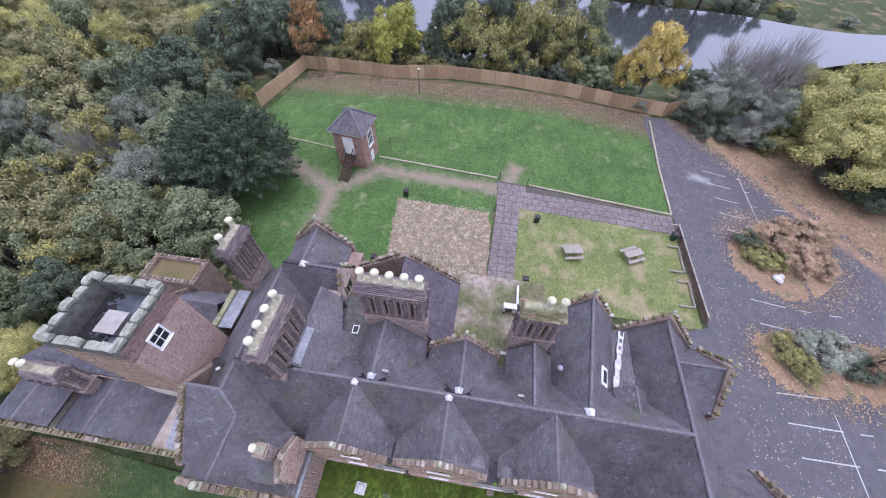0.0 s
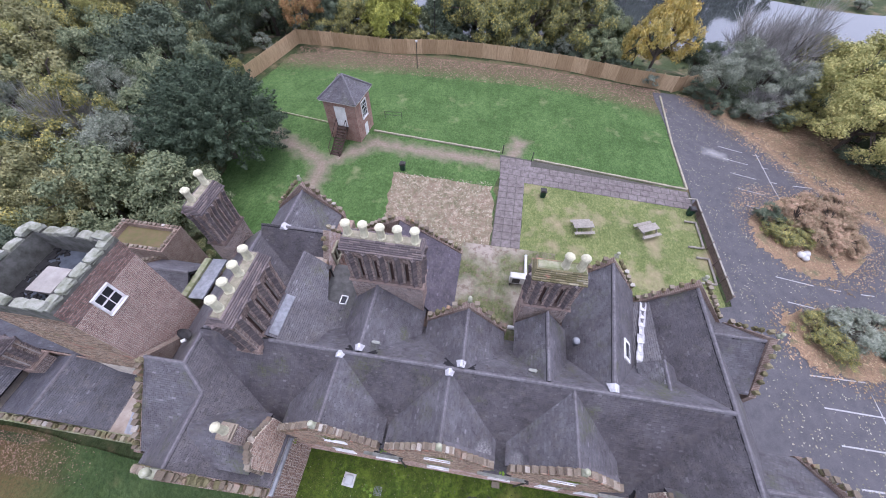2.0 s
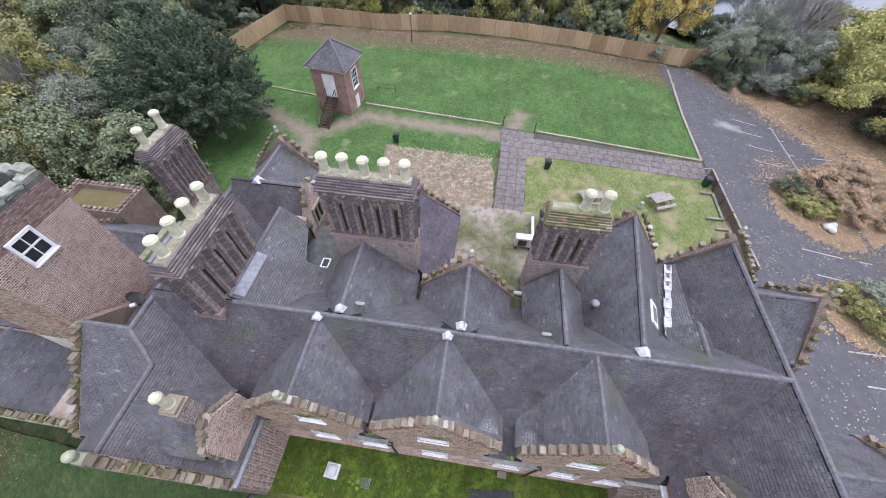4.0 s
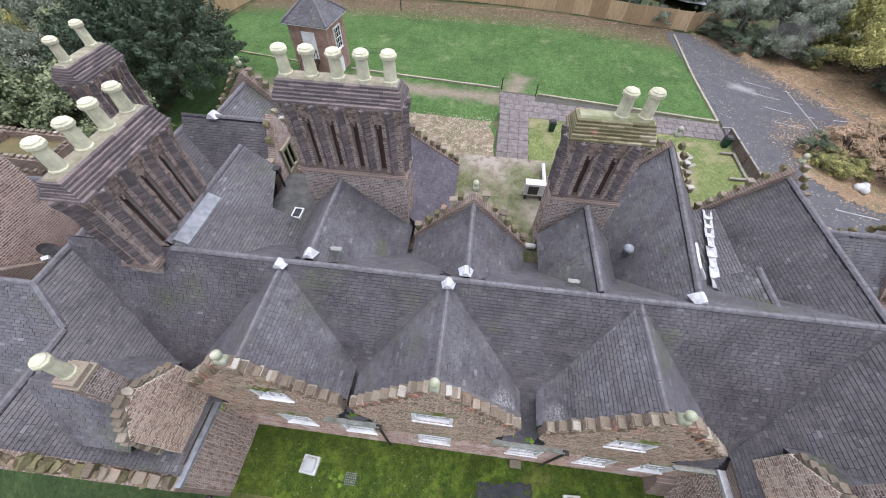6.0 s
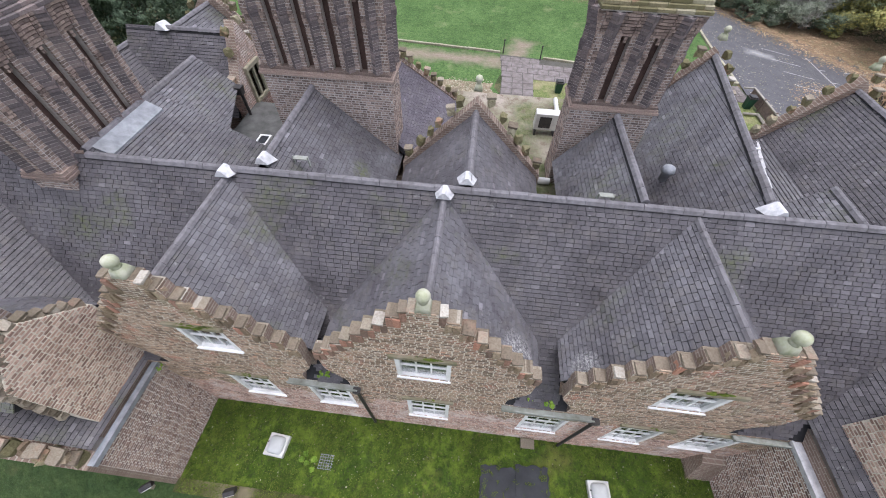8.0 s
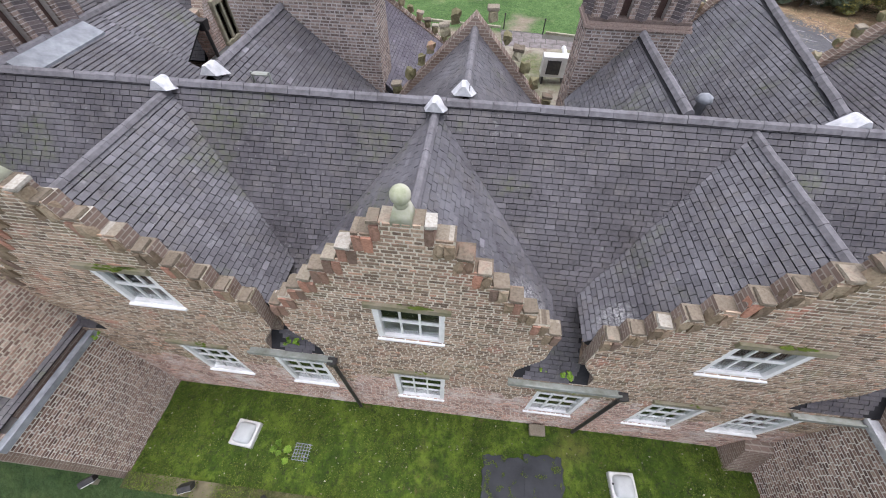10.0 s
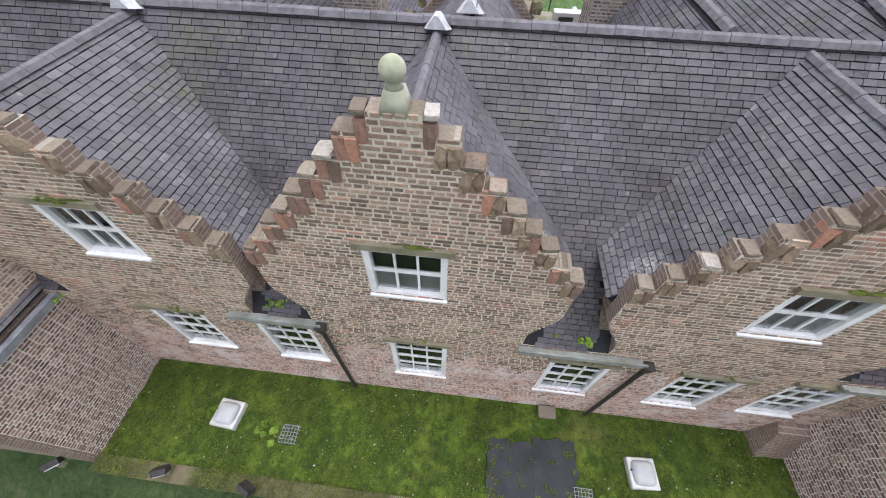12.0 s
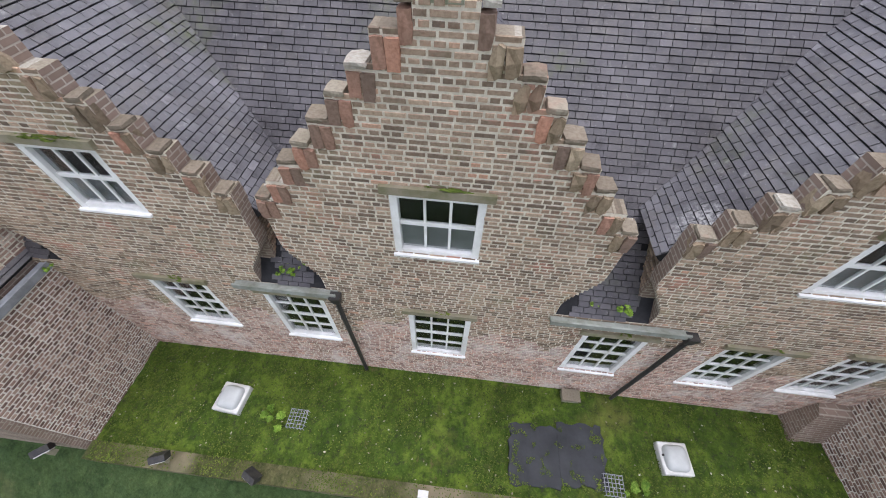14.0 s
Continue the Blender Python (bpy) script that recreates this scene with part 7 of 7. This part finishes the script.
shrub_o = protos("rust", 1, 9500, 0.03, 110, "low orange-brown shrub on the car park island", category="shrub", name="shrub")[0]
shrub_g = protos("mixed", 1, 9500, 0.03, 110, "low green and yellow shrub on the car park island", category="shrub", name="shrub")[0]
shrub_d = protos("dark", 1, 9500, 0.03, 110, "dark green bush below the fence", category="shrub", name="shrub")[0]

# the wood west of the garden
rnd = random.Random(31)
spots = []
for i in range(1800):
    x, y = rnd.uniform(-108, -24), rnd.uniform(2, 74)
    if x > -37 and y > 32 or x > -22.5 and y > 12 or (x + 25.4) ** 2 + (y - 24.0) ** 2 < 62 or (x > -33 and y < 12) or (x > -50 and 60 < y < 76):
        continue
    if y < 12 and x > -34:
        continue
    if all((x - a) ** 2 + (y - b) ** 2 > 12.5 + max(0, -x - 50) * 0.6 for a, b in spots):
        spots.append((x, y))
kinds = ["green", "green", "olive", "mixed", "dark", "green", "dark", "grey", "green", "olive"]
for x, y in spots:
    kd = rnd.choice(kinds)
    if x > -32 and y < 22:
        kd = "green"
    elif x < -46 and y > 32:
        kd = rnd.choice(["olive", "mixed", "gold", "green", "olive"])
    plant(rnd.choice(P[kd]), x, y, rnd.uniform(2.5, 4.9), rnd.uniform(5.5, 11.0))
plant(P["yew"][0], -25.2, 24.2, 5.7, 10.4, 0.4)
for x, r, h in ((-62, 6, 14), (-47, 7, 16), (-34, 6, 15), (-26, 5, 12), (-8, 6, 14), (3, 6.5, 17), (17, 6, 14), (24, 5, 11), (30, 6.5, 15), (37, 5.5, 13), (44, 6.5, 15), (51, 5, 10)):
    plant(P["dark"][0], x, banks(x)[1] + 6, r, h)
plant(P["green"][0], -22.0, 14.5, 2.0, 3.4)
for x, y, r, h, kd in ((-27.5, 51.8, 3.6, 9.5, "orange"), (-15.4, 54.2, 4.8, 10.5, "lime"), (-21.5, 55.0, 3.8, 7.5, "mixed"), (-8.5, 58, 4.0, 9.0, "dark"), (-2.5, 56.0, 5.0, 12.5, "mixed"), (4.5, 56, 5.2, 13.5, "mixed"), (-7, 60, 5.0, 14.0, "dark"), (0.5, 60.5, 5.0, 15.0, "dark"), (8.5, 60.0, 5.4, 15.0, "olive"), (11.0, 55, 4.6, 11.0, "mixed"), (13.6, 58, 4.4, 12.0, "green"), (15.3, 53.5, 3.6, 7.0, "green"),
                      (20.4, 48.6, 3.9, 12.4, "yellow"), (-33.5, 53, 5.0, 12, "dark"), (-39, 48, 4.6, 11, "dark"), (-40.5, 41, 4.0, 9, "green"), (-27, 58, 4.5, 11, "dark"), (14.8, 51.0, 2.6, 5.0, "green"), (20.5, 55.5, 3.0, 6.0, "dark"),
                      (29.4, 47.0, 4.4, 8.8, "grey"), (33.8, 46.4, 4.4, 7.6, "grey"), (37.5, 47.5, 4.0, 7.4, "grey"), (36.5, 50.0, 4.6, 11.2, "twig"), (44.5, 41.0, 5.2, 11.5, "gold"), (32.5, 51.0, 4.4, 9.8, "twig"), (34.2, 44.0, 2.6, 4.2, "twig"), (27.2, 51.5, 2.8, 6.5, "dark"), (40.8, 38.6, 5.2, 9.8, "gold"), (42.5, 45.5, 5.8, 12.0, "gold"), (46.2, 34.4, 4.8, 9.4, "gold"), (48.5, 39.5, 5.6, 11.0, "gold"), (50, 47, 6.4, 12.5, "gold"), (52.5, 33.0, 5.6, 10.5, "gold"), (58, 41, 7.0, 13, "gold"), (41, 51, 4.6, 9, "mixed"), (55, 26, 5.0, 9.5, "gold"), (64, 52, 7, 12, "olive"), (-39.5, 21.5, 3.0, 8.6, "twig"),
                      (-30.4, 2.6, 2.3, 6.5, "gold"), (-29.8, -4.0, 2.3, 5.6, "olive"), (-33.5, 0.5, 2.8, 7.0, "mixed"), (-30.2, -7.4, 2.5, 5.4, "mixed"), (-37, 6.5, 3.4, 8.0, "green"), (-31.5, 8, 2.8, 6.5, "dark"), (-27.0, 9.8, 2.4, 5.0, "olive"), (-32, 13.0, 3.4, 8.0, "olive"), (-21.5, 11.0, 1.7, 3.2, "olive"), (-30.5, 17, 3.0, 6.5, "mixed")):
    plant(P[kd][rnd.randrange(len(P[kd]))], x, y, r, h)
for pr, x, y, r, h in ((shrub_d, 27.6, 25.0, 1.5, 2.0), (shrub_g, 28.6, 23.4, 1.7, 1.9), (shrub_o, 30.6, 25.6, 2.7, 2.7), (shrub_o, 33.6, 25.6, 2.7, 2.6), (shrub_o, 32.0, 23.4, 2.3, 2.0), (shrub_o, 35.2, 27.6, 2.2, 2.1), (shrub_o, 34.6, 23.4, 1.9, 1.6), (shrub_o, 35.2, 13.0, 1.8, 3.0), (shrub_g, 27.4, 12.2, 1.6, 1.7), (shrub_g, 29.6, 23.4, 1.9, 1.7), (shrub_o, 33.6, 28.0, 1.9, 1.9), (shrub_g, 26.9, 13.3, 1.7, 1.8), (shrub, 29.2, 13.6, 2.3, 2.3), (shrub, 31.4, 14.0, 2.0, 2.2), (shrub_d, 33.2, 12.8, 1.5, 1.8), (shrub_o, 35.0, 13.2, 1.9, 2.6),
                    (shrub_d, 16.5, 49.8, 1.8, 2.8), (shrub, 20.8, 47.2, 1.5, 2.2), (shrub_d, 26.5, 46.5, 1.8, 2.0), (shrub_d, 28.6, 44.6, 2.0, 2.4), (shrub, 33.0, 43.6, 2.4, 3.2), (shrub_d, 35.6, 42.4, 1.9, 2.4), (shrub_g, 37.5, 43.2, 2.4, 3.4), (shrub_g, 39.8, 44.5, 2.6, 4.0), (shrub_d, 31.5, 44.2, 1.6, 2.2), (shrub_d, 41.0, 36.0, 2.0, 2.4), (shrub_d, 44.0, 33.0, 2.2, 2.6), (shrub, -32.8, 47.5, 1.5, 2.4), (shrub_g, -34.2, 41, 1.5, 2.4), (shrub_d, -34.5, 36.5, 1.8, 2.8), (shrub_d, -36, 44.5, 1.8, 3.0), (shrub_d, 4.5, 52, 1.6, 2.5), (shrub_g, -7, 52.5, 1.4, 2.4)):
    plant(pr, x, y, r, h)
for i in range(30):
    x = -33 + 50 * (i + rnd.random()) / 30
    plant(rnd.choice([shrub_d, shrub_d, shrub_g, shrub]), x, 52.5 + rnd.uniform(0, 3), rnd.uniform(1.6, 2.6), rnd.uniform(2.2, 4.2))
for i in range(12):
    x = -48 + 66 * (i + rnd.random()) / 12
    plant(rnd.choice(P["dark"] + P["green"]), x, 59.5 + rnd.uniform(-1.5, 2), rnd.uniform(3.2, 4.6), rnd.uniform(6.0, 9.0))
for i in range(60):
    x = rnd.uniform(-60, 110)
    plant(rnd.choice([shrub_g, shrub, shrub_d]), x, banks(x)[1] + 1.5 + rnd.uniform(0, 12), rnd.uniform(1.5, 3.5), rnd.uniform(1.5, 3.2))
for pr in [q for v in P.values() for q in v] + [shrub, shrub_o, shrub_g, shrub_d]:
    for o in (*pr.children_recursive, pr):
        bpy.data.objects.remove(o)


# ---- fallen leaves and weeds ----
def scatter(name, count, size, mat, label, where, lift=0.03, seed=3, up=0.25):
    rg = random.Random(seed)
    g = Geo()
    while len(g.f) < count:
        p = where(rg)
        if p is None:
            continue
        x, y, z = p
        a, s = rg.uniform(0, 6.28), size * rg.uniform(0.6, 1.4)
        dx, dy = math.cos(a) * s, math.sin(a) * s
        t = rg.uniform(-up, up) * s
        g.poly([(x - dx, y - dy, z + lift), (x + dy * 0.6, y - dx * 0.6, z + lift + abs(t)), (x + dx, y + dy, z + lift + t * 0.5 + 0.01), (x - dy * 0.6, y + dx * 0.6, z + lift)])
    ob = part(name, g, mat, None, recalc=False)
    return tagged(ob, label, "leaves", "", "stuff")


FALLEN = mat_leaf("fallen_leaf", (0.3, 0.185, 0.12), (0.46, 0.31, 0.19), (0.58, 0.45, 0.28))
RUSSET = mat_leaf("russet_leaf", (0.2, 0.12, 0.09), (0.31, 0.2, 0.145), (0.46, 0.32, 0.24))
PALE = mat_leaf("pale_leaf", (0.3, 0.25, 0.17), (0.42, 0.38, 0.28), (0.55, 0.52, 0.42))


def on_tarmac(rg):
    x, y = rg.uniform(21.2, 40), rg.uniform(0, 44)
    if rg.random() > 0.25 + 0.75 * abs(noise.noise(Vector((x * 0.25, y * 0.25, 0)))) * 2:
        return None
    return x, y, land(x, y)


scatter("fallen_leaves", 5200, 0.06, PALE, "pale leaves scattered over the tarmac", on_tarmac, 0.06)
scatter("fallen_leaves", 15000, 0.09, FALLEN, "orange and brown leaves drifted at the tarmac edge", lambda rg: (lambda x, y: (x, y, land(x, y)) if (x - 33) * 0.62 + (y - 36) * 0.5 > 1.2 - rg.random() * 3 and x < 44 else None)(rg.uniform(24, 44), rg.uniform(18, 46)), 0.1, 5)
scatter("fallen_leaves", 7000, 0.08, FALLEN, "orange and brown leaves over the car park islands", lambda rg: (lambda x, y, q: (x, y, land(x, y) + 0.05) if ((x - 31.5) / 6.4) ** 2 + ((y - 24.3) / 6.2) ** 2 < q or ((x - 31) / 7.5) ** 2 + ((y - 12.5) / 3.8) ** 2 < q else None)(rg.uniform(23, 40), rg.uniform(8, 31), rg.random() ** 0.5 * 1.3), 0.08, 6)
scatter("fallen_leaves", 9000, 0.085, RUSSET, "brown leaves below the fence on the lawn", lambda rg: (lambda x, t: (x, 49 - t * t * 5 - max(0, x - 5) * 0.18, 0.0))(rg.uniform(-28, 22), rg.random()), 0.03, 7)
scatter("fallen_leaves", 2600, 0.07, PALE, "dry leaves over the bare bed", lambda rg: (rg.uniform(-8, 1.6), rg.uniform(14, 25), 0.0), 0.035, 8)
scatter("fallen_leaves", 12000, 0.04, RUSSET, "yellow leaves on the grass south of the house", lambda rg: (lambda x, y: (x, y, land(x, y)))(rg.uniform(-36, -24) + 4 * rg.random() ** 3, rg.uniform(-9, -1.7)), 0.18, 9)
MOSSLEAF = mat_leaf("weed_leaf", (0.08, 0.125, 0.015), (0.13, 0.18, 0.022), (0.21, 0.24, 0.038))


def court_weeds(rg):
    x, y = rg.uniform(-7.4, 9.2), rg.uniform(-2.8, -0.08)
    if 1.9 < x < 4.05 and -2.2 < y < -0.9:
        far = max(abs(x - 3.05) / 1.05, abs(y + 1.5) / 0.68)
        return (x, y, 0.43) if noise.noise(Vector((x * 5, y * 5, 9))) > 0.32 - 0.9 * max(0.0, far - 0.62) else None
    w = noise.noise(Vector((x * 0.8, y * 0.8, 4))) + (0.5 if x < -5.5 else 0) + (0.35 if y > -0.5 else 0)
    return (x, y, (0.34 if y > -2.42 else 0.41) + rg.uniform(0, 0.05)) if rg.random() < 0.35 + w else None


scatter("court_weeds", 26000, 0.017, MOSSLEAF, "small weeds and moss tufts over the court", court_weeds, 0.02, 11, 1.2)
scatter("court_litter", 260, 0.026, PALE, "pale leaf scraps on the moss", lambda rg: (rg.uniform(-7.3, 9.2), rg.uniform(-2.4, -0.1), 0.37), 0.02, 12)
for wx, ww, z0, z1 in WINS:
    g, cs = crown_geo(int(wx * 10) + 300, 260 if z1 > 5 else 110, 0.2, 14, 0.7)
    part("moss_growth", g, MOSSLEAF, house, "moss on a window lintel", recalc=False, m=Matrix.Translation((wx + 0.1, -0.02, z1 + 0.05)) @ Matrix.Diagonal((0.36 if z1 > 5 else 0.16, 0.08, 0.09, 1)))
fern = mat_leaf("fern_leaf", (0.16, 0.3, 0.03), (0.26, 0.43, 0.05), (0.34, 0.46, 0.08))
for x, y, z, r, nn in ((-3.65, -1.55, 0.37, 0.36, 700), (4.62, -2.0, 0.37, 0.34, 700), (-2.7, 0.12, 4.2, 0.24, 260), (-2.4, 0.3, 4.35, 0.2, 200), (3.2, 0.12, 4.15, 0.26, 260), (2.75, 0.25, 4.3, 0.16, 160), (-7.2, -0.15, 3.95, 0.16, 140)):
    g, cs = crown_geo(int(x * 10) + 160, nn, 0.12, 9, 0.8)
    w = thing("weed", "bright green weed clump growing in the moss", "plant", at=(x, y, z - 0.08))
    ob = part("leaves", g, fern, w, recalc=False, m=Matrix.Diagonal((r, r, r, 1)))

for n, (g, mt, base) in enumerate(LATER):
    nm = "slate" if mt in (SLATE, SLATE_TILE, SLATE_DAMP, SLATE_DARKER) else "brick"
    part(nm, g, mt, base, recalc=False)
